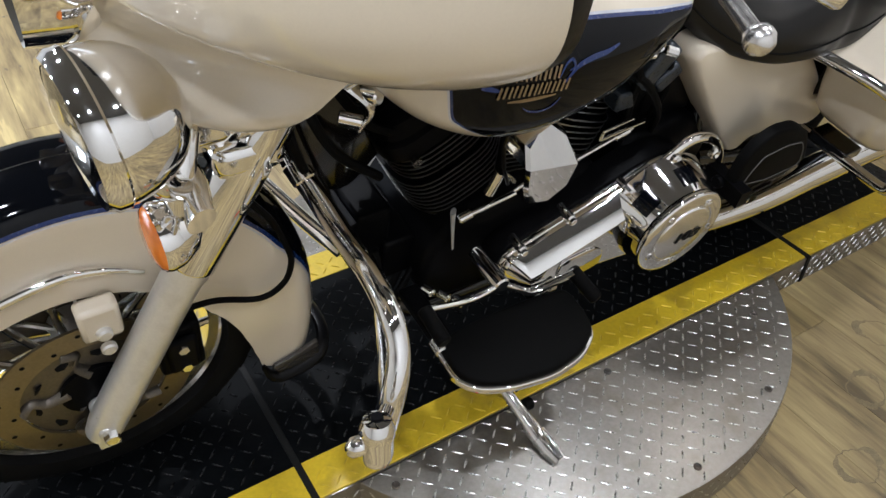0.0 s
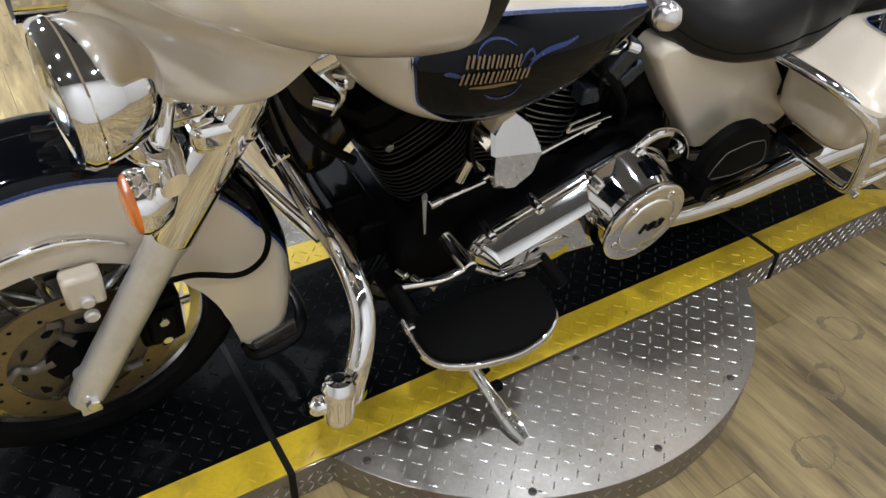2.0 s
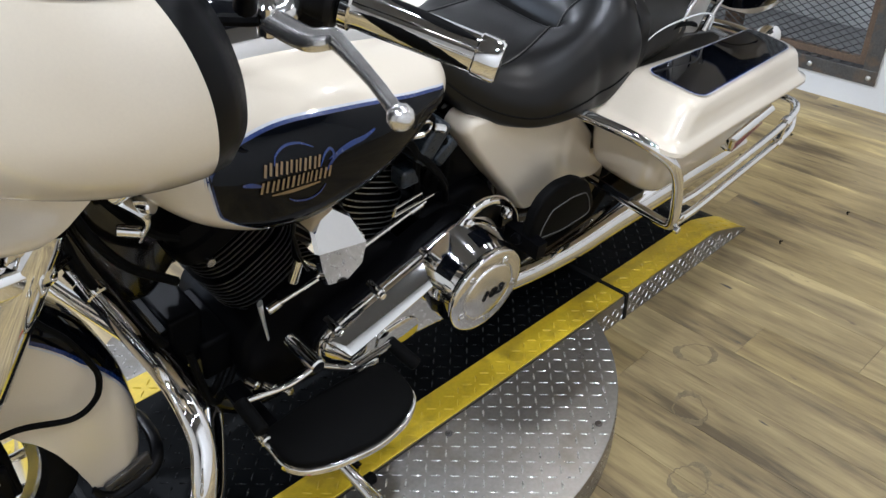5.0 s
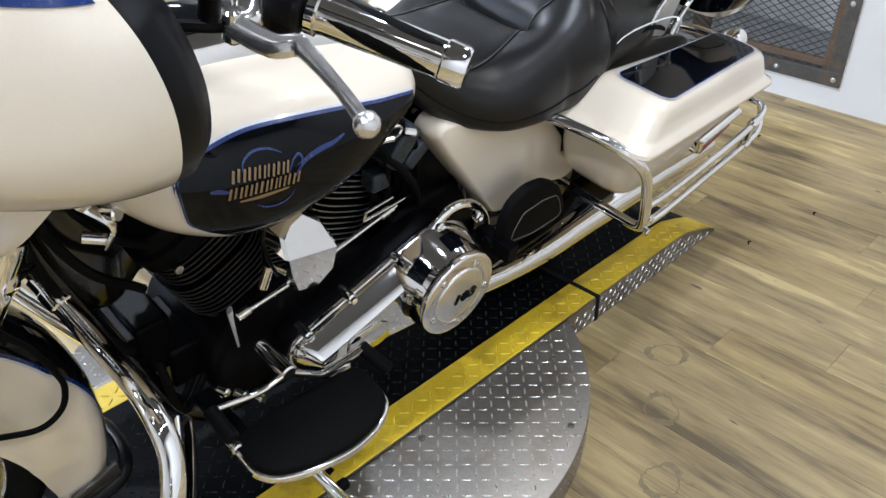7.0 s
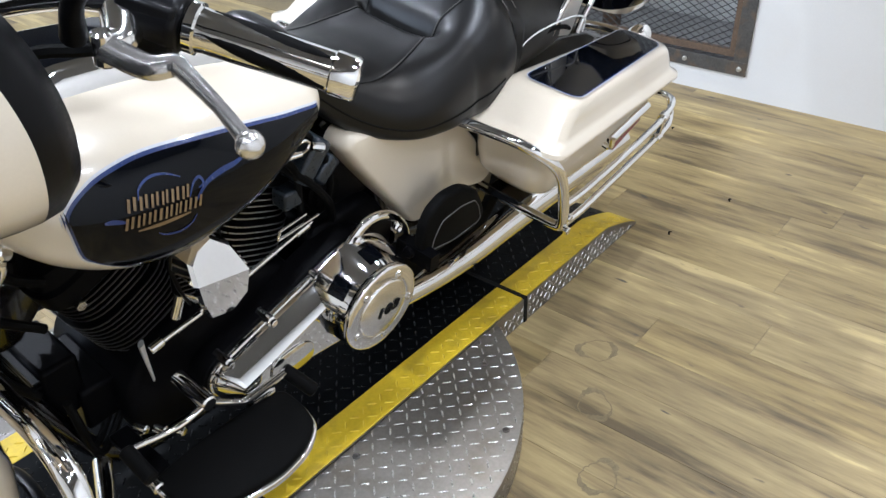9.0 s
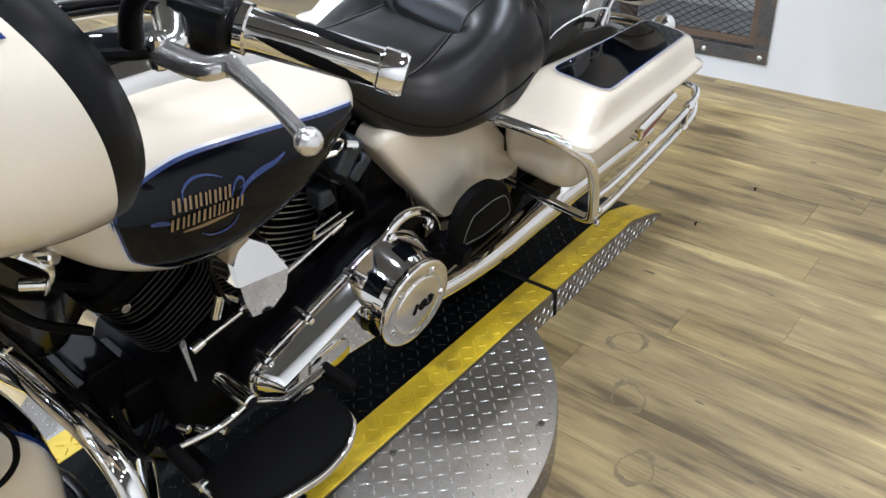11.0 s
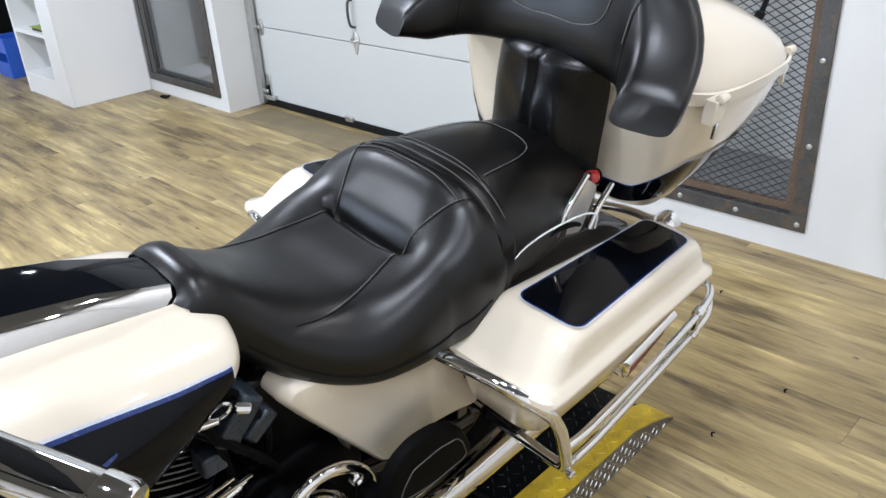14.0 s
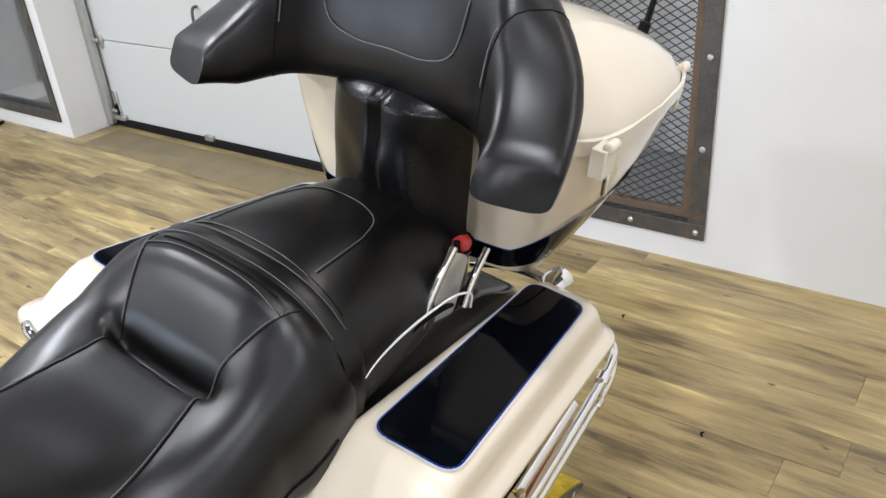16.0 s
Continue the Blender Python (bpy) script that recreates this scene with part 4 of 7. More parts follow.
for side in (-1, 1):
    P("pale_edge", tank_patch(0.0012, 0.0062, side), SILVERLINE, tank, sharp=60)
    P("blue_edge", tank_patch(0.0022, 0.0036, side), BLUE, tank, "blue pinstripe edge", sharp=60)
    P("side_panel", tank_patch(0.0042, 0.0, side), BLACKP, tank, "gloss black teardrop side panel", sharp=60)


def on_tank(poly, push=0.0056):
    """A flat outline (x, z) laid on the left flank of the tank."""
    c = (sum(p[0] for p in poly) / len(poly), sum(p[1] for p in poly) / len(poly))
    v = [(x, tank_y(x, z) - push, z) for x, z in [*poly, c]]
    n = len(poly)
    return v, [(k, (k + 1) % n, n) for k in range(n)]


def ribbon(line, w, name, material, label=""):
    """A narrow printed band along a line (x, z) on the tank, widest in its middle."""
    pts = spline([(x, z, 0) for x, z in line], 6)
    up, dn = [], []
    for i, p in enumerate(pts):
        t = (pts[min(i + 1, len(pts) - 1)] - pts[max(i - 1, 0)]).normalized()
        h = w * (0.35 + 0.65 * math.sin(math.pi * (i + 0.5) / len(pts)))
        up.append((p.x - t.y * h, p.y + t.x * h))
        dn.append((p.x + t.y * h, p.y - t.x * h))
    rows = [[(x, tank_y(x, z) - 0.0054, z) for x, z in (a, b)] for a, b in zip(up, dn)]
    P(name, grid(rows), material, tank, label)


ribbon([(0.613, 0.852), (0.620, 0.865), (0.640, 0.872), (0.664, 0.868), (0.684, 0.857)], 0.0018, "emblem_arc", BLUE, "blue oval emblem arc")
ribbon([(0.628, 0.795), (0.640, 0.786), (0.662, 0.780), (0.682, 0.784), (0.694, 0.795)], 0.0018, "emblem_arc", BLUE, "blue oval emblem arc")
ribbon([(0.688, 0.826), (0.700, 0.842), (0.712, 0.846), (0.716, 0.836), (0.706, 0.832)], 0.0022, "emblem_scroll", BLUE, "blue scroll of the emblem")
ribbon([(0.698, 0.817), (0.722, 0.834), (0.752, 0.839), (0.780, 0.839), (0.806, 0.843)], 0.0042, "emblem_wing", BLUE, "blue emblem wing")
ribbon([(0.560, 0.838), (0.572, 0.836), (0.588, 0.830)], 0.0036, "emblem_tail", BLUE, "blue emblem tail")
for (x0, z0), (x1, z1), widths, h in (((0.592, 0.843), (0.686, 0.827), (17, 16, 15, 13, 16, 15), 0.0170), ((0.582, 0.820), (0.702, 0.806), (16, 15, 16, 6, 15, 13, 16, 17), 0.0160)):
    total, u = sum(widths) + 7.0 * (len(widths) - 1), 0.0
    for k, w in enumerate(widths):
        a, b = u / total, (u + w) / total
        xa, za, xb, zb = x0 + (x1 - x0) * a, z0 + (z1 - z0) * a, x0 + (x1 - x0) * b, z0 + (z1 - z0) * b
        for f0, f1 in ((0.0, 0.30), (0.70, 1.0)) if w > 8 else ((0.0, 1.0),):
            xl, xr = xa + (xb - xa) * f0, xa + (xb - xa) * f1
            P("emblem_bar", on_tank([(xl, za), (xr, zb), (xr + 0.006, zb + h), (xl + 0.006, za + h)], 0.0068), GOLD, tank)
        u += w + 7.0
ribbon([(0.600, 0.811), (0.640, 0.806), (0.684, 0.803)], 0.0028, "emblem_underline", GOLD, "gold emblem underline")

# console on top of the tank
cons = []
for x, hw, h in ((0.44, 0.060, 0.008), (0.50, 0.085, 0.028), (0.62, 0.088, 0.038), (0.75, 0.084, 0.042), (0.88, 0.076, 0.040), (0.96, 0.068, 0.036), (1.005, 0.060, 0.026)):
    zt = tank_sec(min(x, 0.985))[1] - (0.012 if x > 0.95 else 0.006)
    cons.append([(x, -hw, zt - 0.02), (x, -hw * 0.96, zt + h * 0.6), (x, -hw * 0.7, zt + h), (x, 0, zt + h * 1.1), (x, hw * 0.7, zt + h), (x, hw * 0.96, zt + h * 0.6), (x, hw, zt - 0.02)])
console = P("tank_console", grid(cons, False), CHROME, tank, "chrome tank console", sharp=50)
ins = [[(r[1][0], r[k][1] * 0.98, r[k][2] + 0.0022 - 0.002 * (k != 3)) for k in (2, 3, 4)] for r in cons[1:7]]
P("console_insert", grid(ins), BLACKP, console, "gloss black console insert", sharp=60)
P("console_door", join(*[rod((0.955, y, 0.893), (0.955, y, 0.899), 0.004, 8) for y in (-0.02, 0.0, 0.02)]), CHROME_W, console)

# -- frame tubes and engine guard
for s in (-1, 1):
    P("down_tube", sweep([(0.335, s * 0.04, 0.82), (0.39, s * 0.055, 0.60), (0.485, s * 0.075, 0.34), (0.56, s * 0.085, 0.20), (0.68, s * 0.09, 0.17), (1.20, s * 0.09, 0.17)], 0.019, 12, 6), FRAME, None, "gloss black frame tube")
P("steering_neck", rod((0.29, 0, 0.72), (0.37, 0, 0.98), 0.045, 24, 0.006), FRAME, None, "black steering neck")
for s in (-1, 1):
    guard = P("engine_guard", sweep([(0.362, s * 0.030, 0.640), (0.378, s * 0.09, 0.605), (0.388, s * 0.17, 0.580), (0.390, s * 0.26, 0.580), (0.386, s * 0.33, 0.570), (0.379, s * 0.375, 0.538), (0.360, s * 0.405, 0.500), (0.345, s * 0.418, 0.455), (0.350, s * 0.408, 0.40), (0.395, s * 0.345, 0.315), (0.475, s * 0.20, 0.235), (0.53, s * 0.09, 0.200)], 0.0185, 18, 8), CHROME, None, "chrome engine guard")
    P("guard_clamp", rod((0.368, s * 0.05, 0.628), (0.376, s * 0.08, 0.61), 0.0215, 20, 0.003), CHROME, guard)
    c = Vector((0.284, s * 0.482, 0.592))
    ax = Vector((-0.10, s * 0.28, -0.85))
    peg = P("highway_peg", revolve([(0.0, 0.004), (0.001, 0.012), (0.003, 0.018), (0.014, 0.0235), (0.026, 0.024), (0.030, 0.0222), (0.058, 0.0215), (0.070, 0.018), (0.077, 0.010), (0.079, 0.0)], c, ax, 32, False), CHROME, None, "chrome highway peg clamp")
    P("peg_bolt", revolve([(-0.003, 0.0), (-0.003, 0.008), (0.001, 0.009)], c, ax, 14, False), WRINKLE, peg)
    P("peg_knuckle", sweep([c + Vector((-0.01, s * 0.01, -0.035)), c + Vector((-0.030, s * 0.005, -0.040)), c + Vector((-0.034, s * 0.005, -0.050))], [0.012, 0.014, 0.010], 14, 4), CHROME, peg)
    P("peg_arm", rod(c + Vector((0.004, -s * 0.004, -0.055)), c + Vector((0.045, -s * 0.045, -0.085)), 0.011, 12, 0.002), CHROME, peg)
    P("guard_strut", sweep([(0.352, s * 0.07, 0.70), (0.30, s * 0.12, 0.73), (0.26, s * 0.13, 0.76)], 0.008, 10, 4), CHROME, guard)

P("neck_gusset", slab(rounded([(0.34, 0.66), (0.40, 0.54), (0.47, 0.52), (0.56, 0.62), (0.62, 0.80), (0.45, 0.92), (0.33, 0.92)], 0.03), 0.045, -0.045, "y", 0.01), FRAME, None, "black steering neck gusset")
for pts in (((0.36, -0.05, 0.90), (0.37, -0.075, 0.78), (0.42, -0.085, 0.66), (0.50, -0.09, 0.58)), ((0.39, -0.05, 0.90), (0.41, -0.07, 0.80), (0.47, -0.08, 0.70), (0.52, -0.08, 0.66)), ((0.345, -0.06, 0.86), (0.355, -0.07, 0.70), (0.40, -0.085, 0.56), (0.46, -0.09, 0.45))):
    P("neck_cable", sweep(pts, 0.0085, 8, 6), RUBBER, None, "black cable on the steering neck")
P("ignition_housing", join(rod((0.425, -0.085, 0.795), (0.470, -0.115, 0.835), 0.022, 18, 0.005), rod((0.455, -0.10, 0.770), (0.470, -0.125, 0.775), 0.014, 12, 0.003), rod((0.42, -0.095, 0.735), (0.45, -0.115, 0.73), 0.010, 12, 0.002)), CHROME, None, "chrome lock housing below the tank")
P("lock_arm", sweep([(0.43, -0.09, 0.79), (0.46, -0.12, 0.755), (0.445, -0.115, 0.715)], [0.012, 0.009, 0.006], 10, 5, flat=0.6), CHROME_W, None, "bright lock arm")

# -- engine: crankcase, two finned cylinders, rocker boxes
case = P("crankcase", join(slab(rounded([(0.60, 0.22), (0.98, 0.20), (1.06, 0.30), (0.98, 0.46), (0.84, 0.50), (0.66, 0.47), (0.58, 0.36)], 0.05), 0.12, -0.13, "y", 0.02)), WRINKLE, None, "black wrinkle-finished crankcase", sharp=45)
CYL = []
for tag, lean, bx in (("front", -27, 0.698), ("rear", 22, 0.880)):
    a = radians(lean)
    d = Vector((math.sin(a), 0, math.cos(a)))
    base = Vector((bx, 0, 0.46))
    side = Vector((d.z, 0, -d.x))

    def fin_ring(h, r, e=3.2, n=32):
        out = []
        for k in range(n):
            t = 2 * math.pi * k / n
            ct, st = math.cos(t), math.sin(t)
            u = r * abs(ct) ** (2 / e) * (1 if ct >= 0 else -1)
            w = r * 1.05 * abs(st) ** (2 / e) * (1 if st >= 0 else -1)
            out.append(tuple(base + d * h + side * u + Vector((0, w, 0))))
        return out

    barrel = P("cylinder", grid([fin_ring(h, 0.062) for h in (-0.02, 0.19)], True, True, True), WRINKLE, None, "black finned engine cylinder")
    for k in range(15):
        h = 0.0 + k * 0.0128
        r = 0.104 if 1 < k < 10 else 0.096
        P("fin", grid([fin_ring(h, 0.058), fin_ring(h + 0.0008, r - 0.0015), fin_ring(h + 0.0042, r - 0.0015), fin_ring(h + 0.005, 0.058)], True), WRINKLE, barrel)
        P("fin_edge", grid([fin_ring(h + 0.0010, r - 0.0016), fin_ring(h + 0.0012, r), fin_ring(h + 0.0038, r), fin_ring(h + 0.0040, r - 0.0016)], True), FINEDGE if tag == "rear" else FINEDGE_DARK, barrel, "machined fin edge")
    P("rocker_box", grid([fin_ring(h, r, 4.0) for h, r in ((0.195, 0.098), (0.20, 0.102), (0.235, 0.100), (0.24, 0.092), (0.268, 0.084), (0.276, 0.07))], True, True, True), WRINKLE, None, "black rocker cover", sharp=35)
    for s in (-1, 1):
        for u in (-0.06, 0.06):
            P("head_bolt", rod(base + d * 0.20 + side * u + Vector((0, s * 0.108, 0)), base + d * 0.20 + side * u + Vector((0, s * 0.117, 0)), 0.009, 6), CHROME_W, barrel)
P("intake_horn_bracket", join(box(0.74, 0.80, -0.16, -0.02, 0.585, 0.62), box(0.70, 0.80, -0.155, -0.13, 0.555, 0.66)), WRINKLE, None, "black horn bracket", bevel=0.006)
horn_out = [(0.694, 0.668), (0.716, 0.684), (0.749, 0.690), (0.781, 0.664), (0.799, 0.616), (0.797, 0.558), (0.764, 0.526), (0.717, 0.538), (0.699, 0.585), (0.688, 0.635)]


def horn_y(x, z):
    """The two sloping faces, which meet in a crease across the cover."""
    dz = z - (0.635 - 0.17 * (x - 0.688))
    return -0.230 + (0.62 * dz if dz > 0 else -0.14 * dz)


hn = len(horn_out)
horn_v = [(x, -0.160, z) for x, z in horn_out] + [(x, horn_y(x, z) + 0.008, z) for x, z in horn_out] + [(x, horn_y(x, z), z) for x, z in inset(horn_out, 0.005)]
horn_f = [(a * hn + k, a * hn + (k + 1) % hn, (a + 1) * hn + (k + 1) % hn, (a + 1) * hn + k) for a in (0, 1) for k in range(hn)]
horn_f += [tuple(2 * hn + k for k in (9, 0, 1, 2, 3, 4)), tuple(2 * hn + k for k in (4, 5, 6, 7, 8, 9)), tuple(range(hn))]
horn = P("horn_cover", (horn_v, horn_f), CHROME, None, "chrome horn cover with a creased face", sharp=14)
P("horn_rim", sweep([(x, -0.158, z) for x, z in [*horn_out, horn_out[0]]], 0.004, 6, 1, smooth=False), PLASTIC, horn)
P("engine_mount", join(box(0.53, 0.60, -0.075, 0.085, 0.28, 0.38), box(0.480, 0.55, -0.060, 0.070, 0.33, 0.46)), WRINKLE, None, "black regulator and front engine mount", bevel=0.008)
for k in range(9):
    P("cooler_fin", box(0.467, 0.481, -0.058, 0.068, 0.335 + k * 0.0135, 0.340 + k * 0.0135), WRINKLE)
for k in range(2):
    P("oil_line", sweep([(0.60, -0.05 - 0.03 * k, 0.30), (0.52, -0.10 - 0.02 * k, 0.27), (0.50, -0.09, 0.40)], 0.008, 8, 6), RUBBER)
P("push_rod_tube", rod((0.70, -0.135, 0.50), (0.73, -0.14, 0.60), 0.010, 12), CHROME_W)

# -- gearbox and inner frame bulk, black
P("gearbox", slab(rounded([(1.00, 0.22), (1.28, 0.22), (1.30, 0.42), (1.20, 0.52), (1.02, 0.50)], 0.04), 0.13, -0.13, "y", 0.015), WRINKLE, None, "black gearbox housing")
P("battery_tray", box(1.06, 1.36, -0.10, 0.12, 0.50, 0.70), PLASTIC, None, "black battery box under the seat", bevel=0.015)
for s in (-1, 1):
    P("swingarm", sweep([(1.28, s * 0.12, 0.36), (1.45, s * 0.13, 0.32), (1.60, s * 0.13, 0.30)], 0.026, 12, 6), FRAME, None, "black swingarm")
P("upper_frame", join(sweep([(0.40, 0, 0.86), (0.7, 0, 0.80), (1.05, 0, 0.74), (1.2, 0, 0.66)], 0.03, 12, 6), *[sweep([(1.10, s * 0.07, 0.72), (1.20, s * 0.10, 0.60), (1.26, s * 0.11, 0.40), (1.22, s * 0.10, 0.20)], 0.02, 12, 6) for s in (-1, 1)]), FRAME, None, "black frame backbone")
P("coil_pack", moved(box(-0.022, 0.022, -0.035, 0.035, -0.048, 0.048), pose(1.020, -0.118, 0.690, 0, 38, 0)), CONNECTOR, None, "black ignition module", bevel=0.008)
P("connector", join(moved(box(-0.016, 0.016, -0.02, 0.02, -0.030, 0.030), pose(1.058, -0.130, 0.655, 0, 50, 0)), box(0.955, 1.0, -0.14, -0.10, 0.60, 0.64)), CONNECTOR, None, "black wiring connectors", bevel=0.006)
for k, pts in enumerate((((0.90, -0.12, 0.76), (0.97, -0.145, 0.70), (1.0, -0.13, 0.60), (1.02, -0.12, 0.50)), ((0.93, -0.10, 0.78), (1.02, -0.13, 0.74), (1.07, -0.14, 0.64), (1.08, -0.12, 0.54)), ((0.95, -0.12, 0.70), (1.0, -0.155, 0.66), (1.06, -0.15, 0.58), (1.10, -0.12, 0.5)))):
    P("wiring_loom", sweep(pts, 0.008, 8, 6), RUBBER, None, "black wiring loom")
P("petcock", join(rod((0.945, -0.10, 0.745), (0.945, -0.155, 0.735), 0.010, 12, 0.002), rod((0.945, -0.155, 0.735), (0.975, -0.165, 0.738), 0.006, 10), rod((0.935, -0.125, 0.738), (0.935, -0.125, 0.77), 0.007, 10)), CHROME, None, "chrome fuel tap")

for a, b, r in (((0.926, -0.150, 0.556), (1.032, -0.150, 0.566), 0.0035), ((0.931, -0.150, 0.575), (0.999, -0.150, 0.584), 0.0030), ((0.926, -0.150, 0.556), (0.931, -0.150, 0.577), 0.003)):
    P("bracket_edge", rod(a, b, r, 8, 0.001), CHROME_W, None, "bright bracket edge below the wiring")
P("hose_clamp", join(*[sweep([(0.985 + 0.018 * math.cos(a), -0.155, 0.742 + 0.012 * math.sin(a)) for a in [2 * math.pi * k / 16 for k in range(17)]], 0.003, 6, 1, smooth=False)], rod((1.008, -0.155, 0.735), (1.030, -0.165, 0.728), 0.009, 8, 0.002)), CHROME, None, "bright hose clamp below the tank")

# -- primary drive cover, derby cover and its number
def hull2(c1, r1, c2, r2, n=22):
    d = math.hypot(c2[0] - c1[0], c2[1] - c1[1])
    base = math.atan2(c2[1] - c1[1], c2[0] - c1[0])
    off = math.acos((r1 - r2) / d)
    a = [(c1[0] + r1 * math.cos(base + off + (2 * math.pi - 2 * off) * k / n), c1[1] + r1 * math.sin(base + off + (2 * math.pi - 2 * off) * k / n)) for k in range(n + 1)]
    b = [(c2[0] + r2 * math.cos(base - off + 2 * off * k / n), c2[1] + r2 * math.sin(base - off + 2 * off * k / n)) for k in range(n + 1)]
    return a + b


po = hull2((0.766, 0.335), 0.046, (1.078, 0.366), 0.118)
inner_primary = P("inner_primary", slab(inset(po, -0.010), -0.12, -0.178, "y", 0.004), WRINKLE, None, "black inner primary case", sharp=40)
fl = P("primary_flange", slab(inset(po, -0.003), -0.179, -0.190, "y", 0.003), CHROME, None, "chrome primary cover flange", sharp=40)
body_rows = [[(x, y, z) for x, z in inset(po, d)] for d, y in ((0.001, -0.189), (0.002, -0.198), (0.004, -0.203), (0.033, -0.2385), (0.0345, -0.2405), (0.036, -0.2412), (0.039, -0.2415))]
prim = P("primary_cover", grid(body_rows, True, True, True), CHROME, None, "polished chrome primary cover", sharp=30)
CC = (1.070, 0.388)
dome_prof = [(0.0, 0.122), (0.020, 0.117), (0.045, 0.110), (0.070, 0.103), (0.080, 0.099)]
dome = P("clutch_dome", revolve(dome_prof, (CC[0] + 0.004, -0.205, CC[1]), (-0.03, -1, 0.0), 64, False), CHROME, prim, "chrome clutch housing with black patches", sharp=50)
# Six gloss black patches laid just above the dome's skin.
for deg in (192, 139, 87, 42, -8, -60):
    rows = []
    for k in range(7):
        a = radians(deg + (k - 3) * 3.6)
        rows.append([(CC[0] + 0.004 - 0.03 * h + (r + 0.0008) * math.cos(a), -0.205 - h, CC[1] + (r + 0.0008) * math.sin(a)) for h, r in ((0.028, 0.1146), (0.045, 0.110), (0.066, 0.1042))])
    P("dome_pad", grid(rows), BLACKP, dome, "gloss black patch on the dome", sharp=60)
arm_line = [(0.985, -0.200, 0.425), (1.030, -0.203, 0.468), (1.076, -0.205, 0.512), (1.106, -0.205, 0.531), (1.150, -0.205, 0.529), (1.195, -0.205, 0.505), (1.238, -0.204, 0.455), (1.258, -0.202, 0.400)]
P("housing_frame", sweep(arm_line, [0.008, 0.009, 0.011, 0.012, 0.011, 0.012, 0.010, 0.008], 14, 6, flat=0.8), CHROME, prim, "chrome raised frame round the clutch housing")
for bx, bz in ((1.079, 0.507), (1.200, 0.478)):
    P("frame_bolt", join(revolve([(0.0, 0.013), (0.010, 0.013), (0.013, 0.010), (0.009, 0.006), (0.009, 0.0)], (bx, -0.208, bz), (0, -1, 0), 18, False)), CHROME_W, prim)
dc = Vector((CC[0] - 0.002, -0.286, CC[1]))
dax = Vector((-0.0, -1, 0.0))
derby = P("derby_cover", revolve([(0.0, 0.096), (0.004, 0.1015), (0.012, 0.1025), (0.016, 0.099), (0.0175, 0.093), (0.0170, 0.0735), (0.0135, 0.0715), (0.0135, 0.068)], dc, dax, 72, False), CHROME, None, "round chrome derby cover with number", sharp=50)
P("derby_face", revolve([(0.0135, 0.0685), (0.0185, 0.0675), (0.0205, 0.064), (0.0225, 0.030), (0.0230, 0.0)], dc, dax, 64, False), CHROME_S, derby, "softly polished round face", sharp=50)
for k in range(5):
    a = 2 * math.pi * k / 5 + 1.05
    b = dc + Vector((0.080 * math.cos(a), -0.0165, 0.080 * math.sin(a)))
    P("derby_bolt", revolve([(0.0, 0.0095), (0.0035, 0.0085), (0.0035, 0.0045), (0.001, 0.004), (0.001, 0)], b, dax, 14, False), CHROME_W, derby)
txt = bpy.data.curves.new("engine_number", "FONT")
txt.body, txt.size, txt.align_x, txt.align_y, txt.extrude, txt.shear = "103", 0.036, "CENTER", "CENTER", 0.0006, 0.25
txt.offset = 0.0011
tob = new("engine_number", txt)
tob.parent = derby
tob.matrix_basis = Matrix.Translation(dc + Vector((0.006, -0.0242, -0.004))) @ pose(0, 0, 0, 90, 0, 0) @ Matrix.Diagonal((1.25, 0.85, 1, 1))
txt.materials.append(WRINKLE)
tagged(tob, "black raised number 103")
for x, z in ((0.757, 0.383), (0.863, 0.420), (0.985, 0.455), (1.20, 0.29), (0.95, 0.255), (0.80, 0.283)):
    b = Vector((x, -0.188, z))
    P("primary_bolt", join(rod(b + Vector((0, 0.03, 0)), b + Vector((0, -0.012, 0)), 0.0105, 18, 0.002), rod(b + Vector((0, -0.012, 0)), b + Vector((0, -0.020, 0)), 0.0075, 6, 0.001)), CHROME, fl)
P("inspection_plate", slab(rounded([(0.815, 0.312), (0.90, 0.300), (0.932, 0.312), (0.928, 0.352), (0.895, 0.372), (0.822, 0.366)], 0.02), -0.2413, -0.2455, "y", 0.002), CHROME, prim, "oval inspection plate")
P("starter", rod((1.10, -0.10, 0.555), (1.10, 0.1, 0.555), 0.045, 20, 0.006), WRINKLE)

# -- rider footboards, shifter, stand
fb = [(0.528, -0.262), (0.524, -0.345), (0.548, -0.380), (0.60, -0.405), (0.69, -0.421), (0.765, -0.410), (0.815, -0.378), (0.826, -0.330), (0.826, -0.268), (0.74, -0.255), (0.63, -0.253)]
for s in (-1, 1):
    pol = rounded(fb if s < 0 else [(x, -y) for x, y in reversed(fb)], 0.03)
    fbm = P("footboard", slab(pol, 0.298, 0.312, "z", 0.004), CHROME, None, "chrome-rimmed rider footboard")
    P("rubber_pad", slab(inset(pol, 0.006), 0.311, 0.326, "z", 0.006), RUBBER, fbm, "black rubber footboard pad")
    for x in (0.54, 0.76):
        P("bracket", box(x, x + 0.04, min(s * 0.30, s * 0.12), max(s * 0.30, s * 0.12), 0.28, 0.30), WRINKLE, fbm, bevel=0.004)
    P("hinge", rod((0.532, s * 0.262, 0.318), (0.532, s * 0.292, 0.318), 0.012, 16, 0.003), CHROME_W, fbm)
    P("hinge", rod((0.765, s * 0.245, 0.305), (0.815, s * 0.245, 0.305), 0.012, 16), CHROME_W, fbm)
